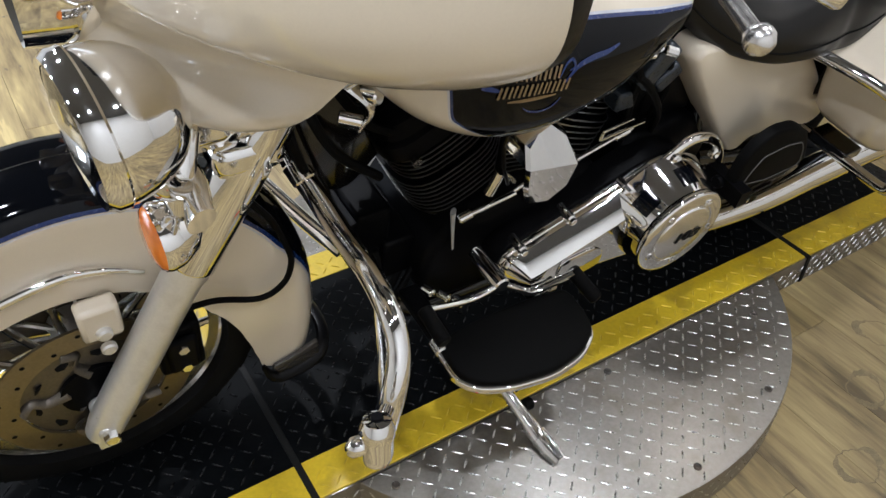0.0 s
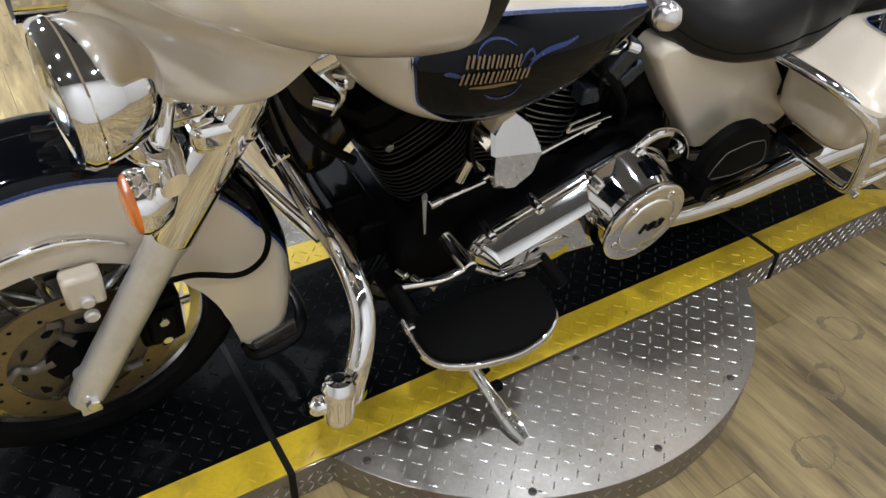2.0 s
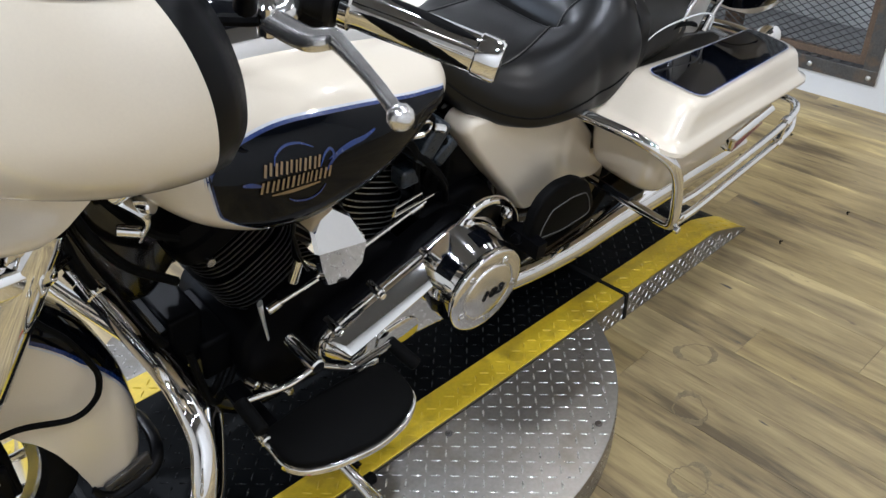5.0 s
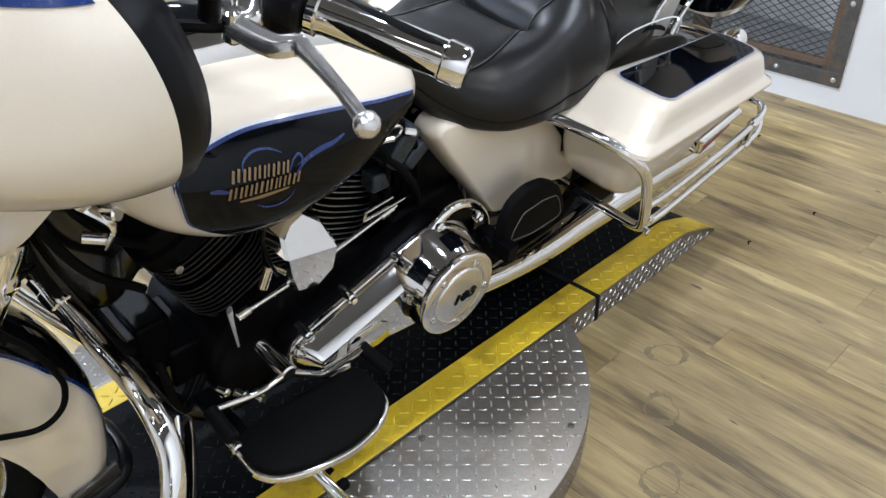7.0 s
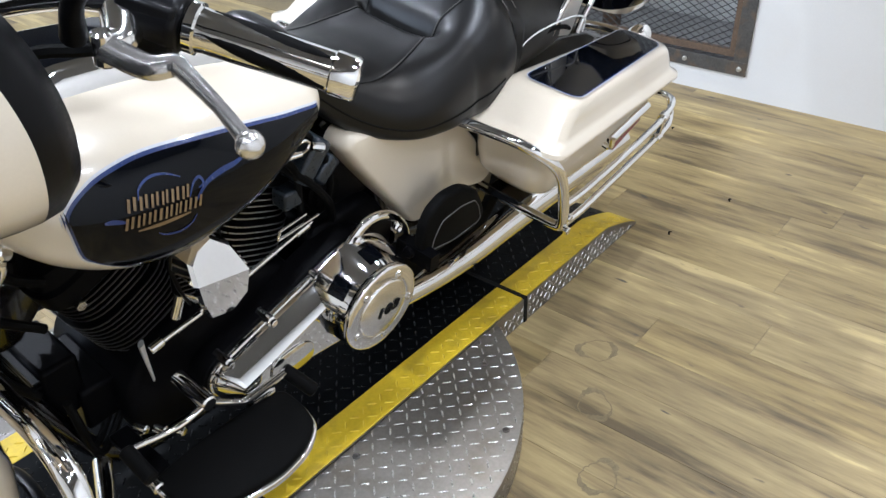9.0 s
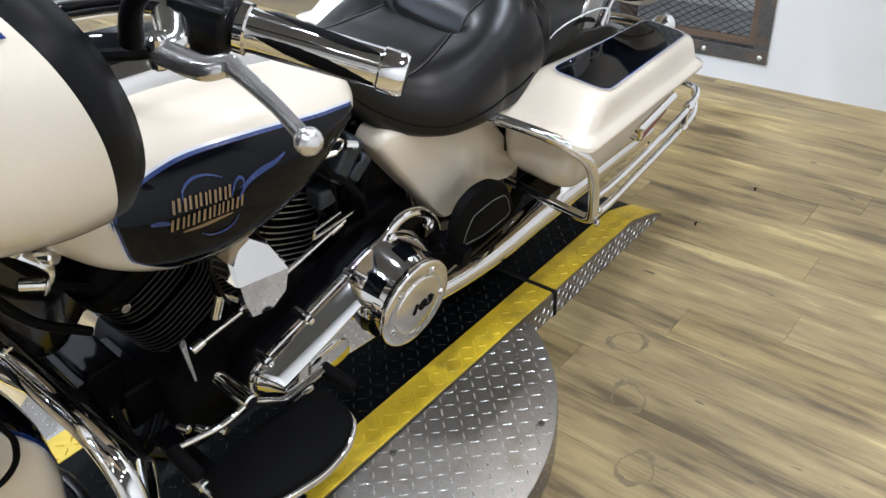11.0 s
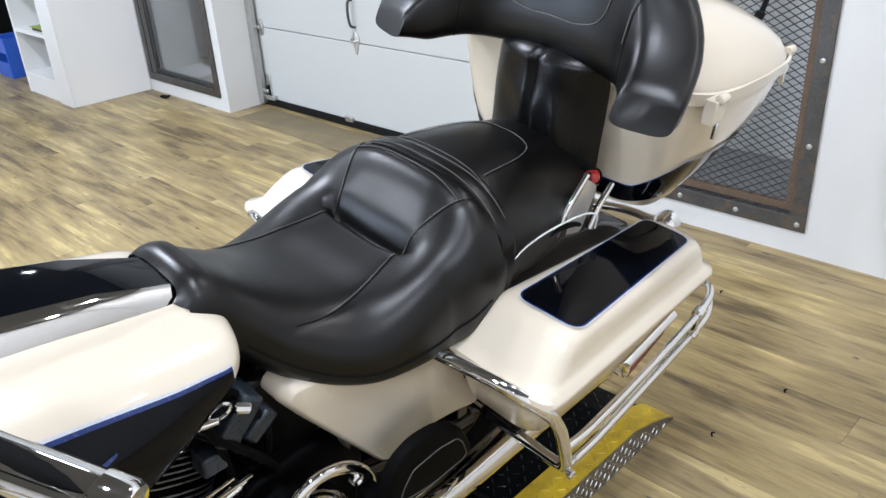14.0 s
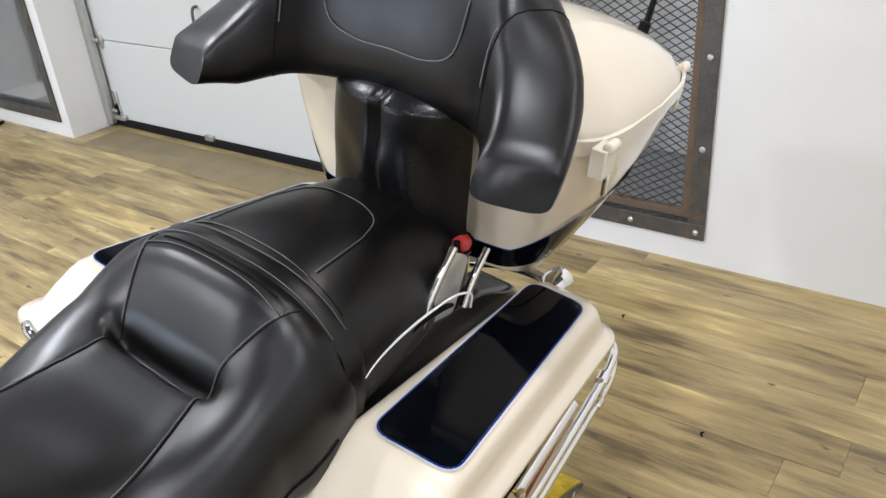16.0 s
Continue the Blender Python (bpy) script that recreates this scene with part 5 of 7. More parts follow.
sh = P("shift_lever", join(sweep([(0.66, -0.245, 0.395), (0.70, -0.262, 0.372), (0.735, -0.268, 0.352), (0.79, -0.268, 0.352), (0.836, -0.268, 0.356)], 0.0075, 12, 6, flat=1.5), rod((0.665, -0.17, 0.398), (0.665, -0.262, 0.398), 0.016, 18, 0.003)), CHROME, None, "chrome heel-toe shift lever")
P("heel_peg", rod((0.832, -0.262, 0.358), (0.862, -0.318, 0.315), 0.0145, 18, 0.003), RUBBER, sh, "black rubber heel peg")
P("toe_arm", sweep([(0.665, -0.255, 0.398), (0.60, -0.258, 0.392), (0.505, -0.258, 0.418)], 0.0065, 12, 5), CHROME, sh)
P("toe_peg", rod((0.505, -0.255, 0.418), (0.505, -0.325, 0.408), 0.0135, 16, 0.003), RUBBER, sh)
P("shift_rod", join(rod((0.650, -0.137, 0.462), (0.775, -0.140, 0.485), 0.0055, 10), rod((0.640, -0.137, 0.460), (0.668, -0.137, 0.466), 0.0095, 12, 0.002), rod((0.79, -0.14, 0.488), (1.03, -0.13, 0.535), 0.0055, 10), rod((0.985, -0.132, 0.527), (1.02, -0.131, 0.534), 0.0095, 12, 0.002)), CHROME, None, "chrome shift rod")
P("shift_arm", sweep([(0.626, -0.137, 0.488), (0.629, -0.139, 0.45), (0.636, -0.141, 0.39)], [0.010, 0.007, 0.004], 10, 4, flat=0.5), SATIN, None, "shift arm")
for k in range(3):
    P("hose_clip", rod((0.585 + 0.03 * k, -0.135 - 0.012 * k, 0.30 - 0.02 * k), (0.595 + 0.03 * k, -0.16 - 0.012 * k, 0.30 - 0.02 * k), 0.010, 10, 0.003), CHROME_W)


def to_bike(x, y, z):
    """A place in the room, given in the motorcycle's own frame."""
    return Matrix.Rotation(-radians(LEAN_DEG), 4, "X") @ Vector((x, y - TRACK_Y, z - DECK))


j0, j1, j2, j3 = to_bike(0.655, -0.33, 0.22), to_bike(0.690, -0.445, 0.140), to_bike(0.700, -0.535, 0.103), to_bike(0.700, -0.592, 0.092)
stand = P("side_stand", sweep([j0, j1, j2], [0.012, 0.013, 0.019], 14, 5, flat=0.7), CHROME_W, None, "chrome side stand, folded out")
P("stand_foot", sweep([j2 + Vector((0, 0.01, 0.004)), (j2 + j3) / 2 + Vector((0.003, 0, 0.002)), j3 + Vector((0.006, 0, 0.002))], [0.019, 0.020, 0.012], 12, 4, flat=0.45), CHROME_W, stand, "worn stand foot")
jb = to_bike(0.716, -0.470, 0.128)
P("stand_bumper", rod(jb - Vector((0.012, 0, 0)), jb + Vector((0.012, 0, 0)), 0.013, 14, 0.004), RUBBER, stand, "black rubber stop")
P("stand_spring", sweep([j0 + Vector((0.02, 0, 0.0)), j1 + Vector((0.02, 0, 0.01))], 0.008, 8, 2, smooth=False), WRINKLE, stand)

# -- exhaust
for s in (-1, 1):
    P("muffler", sweep([(1.02, s * 0.15, 0.24), (1.20, s * 0.195, 0.235), (1.45, s * 0.207, 0.218), (1.75, s * 0.188, 0.205), (2.20, s * 0.180, 0.205), (2.36, s * 0.180, 0.208)], [0.022, 0.026, 0.032, 0.042, 0.045, 0.042], 24, 8), CHROME, None, "long chrome muffler")
P("muffler_clamp", join(rod((1.195, -0.205, 0.242), (1.22, -0.208, 0.242), 0.038, 20, 0.004), box(1.20, 1.215, -0.235, -0.21, 0.27, 0.30)), CHROME_W)

# -- side covers and passenger footboards
sc_out = rounded([(1.088, 0.690), (1.128, 0.632), (1.238, 0.490), (1.295, 0.416), (1.325, 0.413), (1.354, 0.440), (1.488, 0.429), (1.545, 0.416), (1.585, 0.445), (1.521, 0.546), (1.45, 0.625), (1.382, 0.668), (1.20, 0.712), (1.107, 0.716)], 0.025)
for s in (-1, 1):
    rows = []
    for d, y in ((0.0, 0.110), (0.0, 0.152), (0.002, 0.164), (0.006, 0.172), (0.010, 0.176), (0.013, 0.177)):
        rows.append([(x, s * (y + 0.045 * (x - 1.35) + 0.06 * max(0, 0.6 - z)), z) for x, z in inset(sc_out, d)])
    P("side_cover", grid(rows, True, True, True), IVORY, None, "ivory side cover", sharp=60)
pf = rounded([(1.238, 0.402), (1.224, 0.430), (1.228, 0.492), (1.248, 0.526), (1.292, 0.545), (1.354, 0.538), (1.409, 0.505), (1.443, 0.449), (1.456, 0.409), (1.417, 0.386), (1.265, 0.397)], 0.02, 4)
pf_line = rounded([(1.251, 0.410), (1.258, 0.447), (1.282, 0.487), (1.352, 0.495), (1.405, 0.486), (1.427, 0.458), (1.443, 0.415), (1.431, 0.400), (1.339, 0.394)], 0.012, 4)
for s in (-1, 1):
    ring = [(0.0, 0.246), (0.0, 0.264), (0.003, 0.268), (0.010, 0.270)]
    pfb = P("passenger_footboard", grid([[(x, s * y, z) for x, z in inset(pf, d)] for d, y in ring], True, True, True), RUBBER, None, "folded black passenger footboard", sharp=45)
    st = [(x, s * 0.2705, z) for x, z in inset(pf_line, 0.006)]
    P("pad_line", sweep([*st, st[0]], 0.0013, 6, 1, smooth=False), THREAD, pfb, "grey moulded outline")
    P("footboard_hinge", join(rod((1.21, s * 0.24, 0.415), (1.35, s * 0.24, 0.405), 0.014, 14, 0.003), box(1.22, 1.25, s * 0.30, s * 0.2, 0.39, 0.43)), WRINKLE, pfb)

# -- seat
def seat_rows(table, e_top=3.4, n=91, dish=None):
    xs = [q[0] for q in table]
    rows = []
    for k in range(121):
        x = xs[0] + (xs[-1] - xs[0]) * k / 120
        zt, zb, w, crown = [float(np.interp(x, xs, [q[i] for q in table])) for i in (1, 2, 3, 4)]
        row = []
        zm = zb + 0.30 * (zt - crown - zb)
        for j in range(n):
            a = (-1 + 2 * j / (n - 1)) * math.pi / 2
            sa, ca = math.sin(a), max(0.0, math.cos(a))
            y = w * abs(sa) ** (2 / e_top) * (1 if sa >= 0 else -1)
            t = abs(y) / w
            top = zt - crown * t ** 2.4
            if dish:
                top += dish(x, y)
            row.append((x, y, zm + (top - zm) * ca ** (2 / e_top)))
        side = [[(x, -w * f, zb + (zm - zb) * g) for f, g in ((0.90, 0.0), (0.965, 0.35), (0.992, 0.7))], [(x, w * f, zb + (zm - zb) * g) for f, g in ((0.992, 0.7), (0.965, 0.35), (0.90, 0.0))]]
        rows.append(side[0] + row + side[1])
    return rows


def smooth_table(tab, n=40):
    """The same table on finer steps, with softened corners."""
    line = [spline([(q[0], q[i], 0) for q in tab], 6) for i in (1, 2, 3, 4)]
    return [(line[0][k].x, line[0][k].y, line[1][k].y, line[2][k].y, line[3][k].y) for k in range(len(line[0]))]


RIDER = smooth_table([(0.978, 0.895, 0.850, 0.078, 0.010), (0.992, 0.930, 0.840, 0.088, 0.012), (1.020, 0.934, 0.815, 0.098, 0.018), (1.06, 0.906, 0.765, 0.108, 0.03), (1.11, 0.870, 0.720, 0.145, 0.045), (1.17, 0.832, 0.690, 0.185, 0.05), (1.24, 0.808, 0.672, 0.218, 0.045), (1.32, 0.797, 0.664, 0.232, 0.038), (1.385, 0.794, 0.660, 0.234, 0.030), (1.415, 0.808, 0.660, 0.232, 0.026), (1.450, 0.862, 0.662, 0.238, 0.030), (1.485, 0.918, 0.668, 0.238, 0.040), (1.515, 0.942, 0.676, 0.234, 0.047), (1.542, 0.938, 0.684, 0.228, 0.050), (1.560, 0.912, 0.69, 0.220, 0.05)])


SEAT_SEAMS = [[(1.12, 0.140), (1.20, 0.135), (1.28, 0.122), (1.35, 0.105), (1.398, 0.093)], [(1.398, 0.093), (1.43, 0.100), (1.465, 0.118), (1.500, 0.135), (1.53, 0.145)], [(1.503, 0.135), (1.512, 0.07), (1.515, 0.0)]]


def seam_distance(x, y):
    """How far a place on the seat lies from the nearest seam, the two sides alike."""
    best, y = 1.0, abs(y)
    for line in SEAT_SEAMS:
        for (x0, y0), (x1, y1) in zip(line, line[1:]):
            dx, dy = x1 - x0, y1 - y0
            t = max(0.0, min(1.0, ((x - x0) * dx + (y - y0) * dy) / (dx * dx + dy * dy)))
            best = min(best, math.hypot(x - x0 - t * dx, y - y0 - t * dy))
    return best


def rider_dish(x, y):
    """A scooped middle between bolsters that rise to the top of the back."""
    g = math.exp(-((x - 1.30) / 0.13) ** 2)
    base = float(np.interp(x, [q[0] for q in RIDER], [q[1] for q in RIDER]))
    rise = min(1.0, max(0.0, (x - 1.20) / 0.31))
    ramp_up = 0.798 + 0.100 * rise * rise * (3 - 2 * rise)
    q = min(1.0, max(0.0, (abs(y) - 0.045) / 0.145))
    return 0.012 * g * (abs(y) / 0.2) ** 2 + q * q * (3 - 2 * q) * max(0.0, ramp_up - base)


def rider_crease(x, y):
    """Sunk seams and the deep fold where the seat meets its back."""
    inner = 1 if abs(y) < 0.080 else math.exp(-((abs(y) - 0.080) / 0.025) ** 2)
    fold = 0.042 * math.exp(-((x - 1.408) / 0.014) ** 2) * inner
    puff = 0.003 * math.exp(-((x - 1.36) / 0.035) ** 2) * inner + 0.004 * math.exp(-((x - 1.470) / 0.035) ** 2) * inner
    return puff - fold - 0.0018 * math.exp(-(seam_distance(x, y) / 0.006) ** 2)


def softened(rows, rounds, crease=None):
    """The same skin with its heights evened out, then creased."""
    z = np.array([[p[2] for p in r] for r in rows])
    for _ in range(rounds):
        z[1:-1, 1:-1] = 0.25 * (z[:-2, 1:-1] + z[2:, 1:-1] + z[1:-1, :-2] + z[1:-1, 2:])
    out = []
    for r, zr in zip(rows, z):
        n = len(r)
        out.append([(p[0], p[1], float(h) + (crease(p[0], p[1]) if crease and 3 <= k < n - 3 else 0.0)) for k, (p, h) in enumerate(zip(r, zr))])
    return out


rrows = softened(seat_rows(RIDER, dish=rider_dish), 75, rider_crease)
seat = P("rider_seat", grid(rrows, False, True, True), LEATHER, None, "wide black leather rider seat with stitched panel", sharp=70)


def on_rows(rows, x, y):
    """The height of a seat skin at a place."""
    xs = [r[10][0] for r in rows]
    k = max(0, min(len(xs) - 2, int((x - xs[0]) / (xs[1] - xs[0]))))
    f = min(1.0, max(0.0, (x - xs[k]) / (xs[k + 1] - xs[k])))
    z = [float(np.interp(y, [p[1] for p in r[3:-3]], [p[2] for p in r[3:-3]])) for r in (rows[k], rows[k + 1])]
    return z[0] * (1 - f) + z[1] * f


def stitch(rows, pts, parent, r=0.0016, lift_by=0.0006, dashes=True):
    line = spline([(x, y, 0) for x, y in pts], 10)
    pp = [(p.x, p.y, on_rows(rows, p.x, p.y) + lift_by) for p in line]
    P("seam", sweep(pp, r * 0.7, 6, 1, smooth=False, flat=0.5), DARK, parent)
    off = [(x, y + 0.004, z + 0.0006) for x, y, z in pp]
    P("stitching", sweep(off, r * 0.55, 5, 1, smooth=False), THREAD, parent, "grey thread stitching")


for s in (-1, 1):
    stitch(rrows, [(1.14, s * 0.135), (1.20, s * 0.135), (1.28, s * 0.122), (1.35, s * 0.105), (1.398, s * 0.093)], seat)
    stitch(rrows, [(1.398, s * 0.093), (1.43, s * 0.100), (1.465, s * 0.118), (1.500, s * 0.135), (1.53, s * 0.145)], seat)
stitch(rrows, [(1.503, -0.135), (1.512, -0.07), (1.515, 0), (1.512, 0.07), (1.503, 0.135)], seat)
P("skirt_seam", sweep([(r[5][0], r[5][1] - 0.0006, r[5][2]) for r in rrows[18:112:6]], 0.0020, 6, 3), DARK, seat)
P("seat_nose_cap", grid([[(x + 0.0, y * 1.05, z + 0.006) for x, y, z in r[2:-2]] for r in rrows[3:14]]), LEATHER, seat, "leather nose band", sharp=70)

PILLION = smooth_table([(1.548, 0.900, 0.70, 0.210, 0.040), (1.565, 0.918, 0.70, 0.212, 0.042), (1.62, 0.922, 0.70, 0.208, 0.050), (1.72, 0.918, 0.70, 0.196, 0.062), (1.82, 0.906, 0.70, 0.178, 0.072), (1.90, 0.892, 0.70, 0.164, 0.072), (1.96, 0.874, 0.70, 0.142, 0.066), (1.985, 0.855, 0.72, 0.12, 0.06)])
prows = softened(seat_rows(PILLION), 20)
pillion = P("pillion_seat", grid(prows, False, True, True), LEATHER, None, "flat black leather pillion seat", sharp=70)
stitch(prows, [(1.60, -0.110), (1.66, -0.105), (1.73, -0.095), (1.775, -0.07), (1.79, 0.0), (1.775, 0.07), (1.73, 0.095), (1.66, 0.105), (1.60, 0.110)], pillion)
stitch(prows, [(1.585, -0.17), (1.588, -0.08), (1.59, 0), (1.588, 0.08), (1.585, 0.17)], pillion)
strap = [(1.557, y, on_rows(rrows, 1.545, y * 0.98) * 0.35 + on_rows(prows, 1.57, y * 0.98) * 0.65 + 0.003) for y in zrange(-0.188, 0.188, 15)]
strap = [(1.557, -0.216, 0.72), (1.557, -0.219, 0.78), (1.557, -0.214, 0.83), *strap, (1.557, 0.214, 0.83), (1.557, 0.219, 0.78)]
P("seat_strap", grid([[(x + dx, y * 1.01, z + dz) for dx, dz in ((-0.019, -0.006), (-0.018, 0.001), (-0.010, 0.0035), (0.010, 0.0035), (0.018, 0.001), (0.019, -0.006))] for x, y, z in spline(strap, 3)]), LEATHER, seat, "flat black passenger strap", sharp=60)
for dx in (-0.0135, 0.0135):
    P("strap_stitching", sweep([(x + dx, y * 1.01, z + 0.0045) for x, y, z in spline(strap[3:-2], 3)], 0.0008, 5, 1, smooth=False), THREAD, seat, "grey thread stitching")
back_panel = [(x, y, on_rows(rrows, x, y) + 0.0012) for x, y in [(1.5185 + 0.004 * (1 - (q / 0.115) ** 2), q) for q in zrange(-0.115, 0.115, 13)]]
P("top_seam", sweep(back_panel, 0.0014, 6, 1, smooth=False), DARK, seat)

# -- passenger backrest on the luggage box
def horseshoe(u):
    """Plan of the wrap-around backrest; u from -1 (left arm tip) to 1 (right arm tip)."""
    y = 0.322 * math.sin(u * 1.25) / math.sin(1.25)
    x = 1.935 - 0.19 * abs(u) ** 2.6
    return x, y


BACK = []
for k in range(45):
    u = -1 + 2 * k / 44
    x, y = horseshoe(u)
    x2, y2 = horseshoe(min(1, u + 0.01))
    x1, y1 = horseshoe(max(-1, u - 0.01))
    t = Vector((x2 - x1, y2 - y1, 0)).normalized()
    nrm = Vector((-t.y, t.x, 0))
    nrm = nrm if nrm.x < 0 else -nrm
    tip = max(0.0, (abs(u) - 0.80) / 0.20)
    h0 = np.interp(abs(u), (0, 0.55, 0.8, 1.0), (1.045, 1.034, 1.020, 1.035))
    h1 = np.interp(abs(u), (0, 0.45, 0.7, 0.88, 1.0), (1.335, 1.308, 1.222, 1.142, 1.095))
    d = np.interp(abs(u), (0, 0.5, 0.8, 1.0), (0.058, 0.060, 0.064, 0.058))
    ring = []
    for j in range(22):
        a = 2 * math.pi * j / 22
        ca, sa = math.cos(a), math.sin(a)
        boxy = min(1.0, max(0.0, (abs(u) - 0.45) / 0.4))
        ov = d * abs(ca) ** (0.75 - 0.20 * boxy) * (1 if ca >= 0 else -1)
        up = (h0 + h1) / 2 + (h1 - h0) / 2 * abs(sa) ** (0.7 - 0.25 * boxy) * (1 if sa >= 0 else -1)
        lean = 0.16 * (up - h0) + 0.30 * max(0.0, (abs(u) - 0.62) / 0.38) * (up - h0 - 0.02)
        ring.append(tuple(Vector((x + lean, y, up)) + nrm * ov + t * (0.0)))
    BACK.append(ring)
rest = P("backrest_pad", grid(BACK, True, True, True), LEATHER, None, "wrap-around black leather passenger backrest", sharp=70)
for idx in (8, 36):
    rg = BACK[idx]
    P("arm_seam", sweep([*rg, rg[0]], 0.0013, 6, 1, smooth=False), DARK, rest)
    P("arm_stitching", sweep([(x + 0.001, y + (0.006 if idx < 20 else -0.006), z) for x, y, z in rg[0:12]], 0.0011, 5, 1, smooth=False), THREAD, rest)


def on_back(u, v):
    """A place on the pad's front face; v from 0 low to 1 high."""
    k = (u + 1) / 2 * 44
    i = max(0, min(43, int(k)))
    f = k - i
    j = 6 * 0 + (16.5 + 11 * v) % 22
    j0, g = int(j) % 22, j - int(j)

    def ringp(r):
        return Vector(r[j0]) * (1 - g) + Vector(r[(j0 + 1) % 22]) * g
    return ringp(BACK[i]) * (1 - f) + ringp(BACK[i + 1]) * f


for nm, pts in (("panel_seam", ((-0.36, 0.93), (-0.38, 0.62), (-0.33, 0.47), (-0.18, 0.42), (0.0, 0.41), (0.18, 0.42), (0.33, 0.47), (0.38, 0.62), (0.36, 0.93))),):
    P(nm, sweep([tuple(on_back(u, v) + Vector((-0.0015, 0, 0))) for u, v in pts], 0.0014, 6, 5), THREAD, rest, "grey stitched panel outline")

lum = []
for k in range(49):
    u = -1 + 2 * k / 48
    y = 0.152 * u
    xc = 1.905 - 0.02 * (1 - u * u) + 0.05 * abs(u) ** 3
    col = [(xc + 0.055, y * 0.9, 0.79)]
    for j in range(25):
        v = j / 24
        z = 0.80 + 0.25 * v
        fold = 0.007 * math.sin(u * 5.0 + 2.6 * v + 0.6) * math.sin(math.pi * v) + 0.004 * math.sin(11 * v - 4 * u + 1.3) * (1 - abs(u)) * math.sin(math.pi * v)
        crease = -0.016 * math.exp(-((u - 0.02) / 0.06) ** 2) + 0.020 * math.exp(-((u + 0.62 - 0.25 * v) / 0.11) ** 2) * math.sin(math.pi * min(1, v * 1.3))
        col.append((xc - 0.026 - fold - crease * 0.9, y * (1 - 0.06 * v), z))
    col += [(xc + 0.04, y * 0.9, 1.07), (xc + 0.10, y * 0.9, 1.07)]
    lum.append(col)
lumbar = P("lumbar_skirt", grid(lum), VINYL, None, "creased soft black vinyl skirt under the backrest", sharp=80)
P("skirt_seam", sweep([(p[0] - 0.002, p[1], p[2]) for p in lum[24][1:26:4]], 0.0025, 6, 4), DARK, lumbar)

# -- luggage box
def box_ring(z, x0, x1, hw, e=5.0, n=44):
    out = []
    cx, rx = (x0 + x1) / 2, (x1 - x0) / 2
    for k in range(n):
        a = 2 * math.pi * k / n
        ca, sa = math.cos(a), math.sin(a)
        w = hw * (1 - 0.16 * max(0, ca))
        out.append((cx + rx * abs(ca) ** (2 / e) * (1 if ca >= 0 else -1), w * abs(sa) ** (2 / e) * (1 if sa >= 0 else -1), z))
    return out


TP = [(0.742, 1.985, 2.20, 0.225), (0.750, 1.972, 2.235, 0.247), (0.86, 1.962, 2.36, 0.300), (0.93, 1.955, 2.42, 0.325), (1.00, 1.945, 2.455, 0.337), (1.030, 1.942, 2.462, 0.340)]
tpk = P("luggage_box", grid([box_ring(*q) for q in TP], True, True, False), IVORY, None, "ivory hard luggage box with black lower panel", sharp=50)


def panel_row(f, grow):
    """A ring round the lower part of the box; f from the base (0) to the panel's upper edge (1), which dips towards the front."""
    row = []
    n = 88
    for k in range(n):
        a = 2 * math.pi * k / n
        front = max(0.0, -math.cos(a))
        top = 0.872 - 0.075 * min(1.0, max(0.0, (front - 0.35) / 0.5)) ** 1.2
        z = 0.743 + (top - 0.743) * f
        ring = box_ring(z, *[float(np.interp(z, [q[0] for q in TP], [q[i] for q in TP])) for i in (1, 2, 3)], n=n)
        x, y, _ = ring[k]
        row.append((2.15 + (x - 2.15) * (1 + grow), y * (1 + 1.5 * grow), z))
    return row


P("lower_panel", grid([panel_row(f, 0.005) for f in (0.0, 0.25, 0.5, 0.75, 1.0)], True, True), BLACKP, tpk, "gloss black lower panel", sharp=50)
P("pale_edge", grid([panel_row(f, 0.0062) for f in (1.0, 1.075)], True), SILVERLINE, tpk, "pale pinstripe", sharp=50)
P("pinstripe", grid([panel_row(f, 0.0070) for f in (0.985, 1.04)], True), BLUE, tpk, "blue pinstripe", sharp=50)
P("rim_band", grid([box_ring(z, 1.936 - d, 2.468 + d, 0.344 + d) for z, d in ((1.018, 0.0), (1.020, 0.006), (1.044, 0.006), (1.046, 0.0))], True), IVORY, tpk, "raised ivory rim", sharp=40)
LID = [(1.040, 1.932, 2.472, 0.348), (1.052, 1.936, 2.468, 0.346), (1.080, 1.945, 2.440, 0.330), (1.11, 1.950, 2.385, 0.305), (1.145, 1.960, 2.30, 0.270), (1.172, 1.98, 2.21, 0.225), (1.182, 2.01, 2.15, 0.16)]
P("lid", grid([box_ring(*q, e=4.2) for q in LID], True, False, True), IVORY, tpk, "domed ivory lid", sharp=50)
P("lid_panel", slab(rounded([(2.02, -0.15), (2.14, -0.14), (2.14, 0.14), (2.02, 0.15)], 0.03), 1.180, 1.185, "z", 0.002), BLACKP, tpk, "gloss black lid panel")
for lx, ly in ((1.985, -0.345), (2.395, -0.300)):
    P("latch", join(box(lx - 0.022, lx + 0.022, ly - 0.014, ly + 0.012, 0.995, 1.045), rod((lx - 0.016, ly - 0.012, 1.048), (lx + 0.016, ly - 0.012, 1.048), 0.010, 14, 0.003)), IVORY, tpk, "ivory latch", bevel=0.005)
    P("latch_catch", join(box(lx - 0.008, lx + 0.004, ly - 0.018, ly - 0.010, 0.965, 1.0)), CHROME_W, tpk, bevel=0.002)
P("mount_frame", join(sweep([(1.80, -0.11, 0.74), (1.95, -0.13, 0.775), (2.2, -0.13, 0.775)], 0.012, 10, 5), sweep([(1.80, 0.11, 0.74), (1.95, 0.13, 0.775), (2.2, 0.13, 0.775)], 0.012, 10, 5)), CHROME, None, "chrome luggage rack frame")
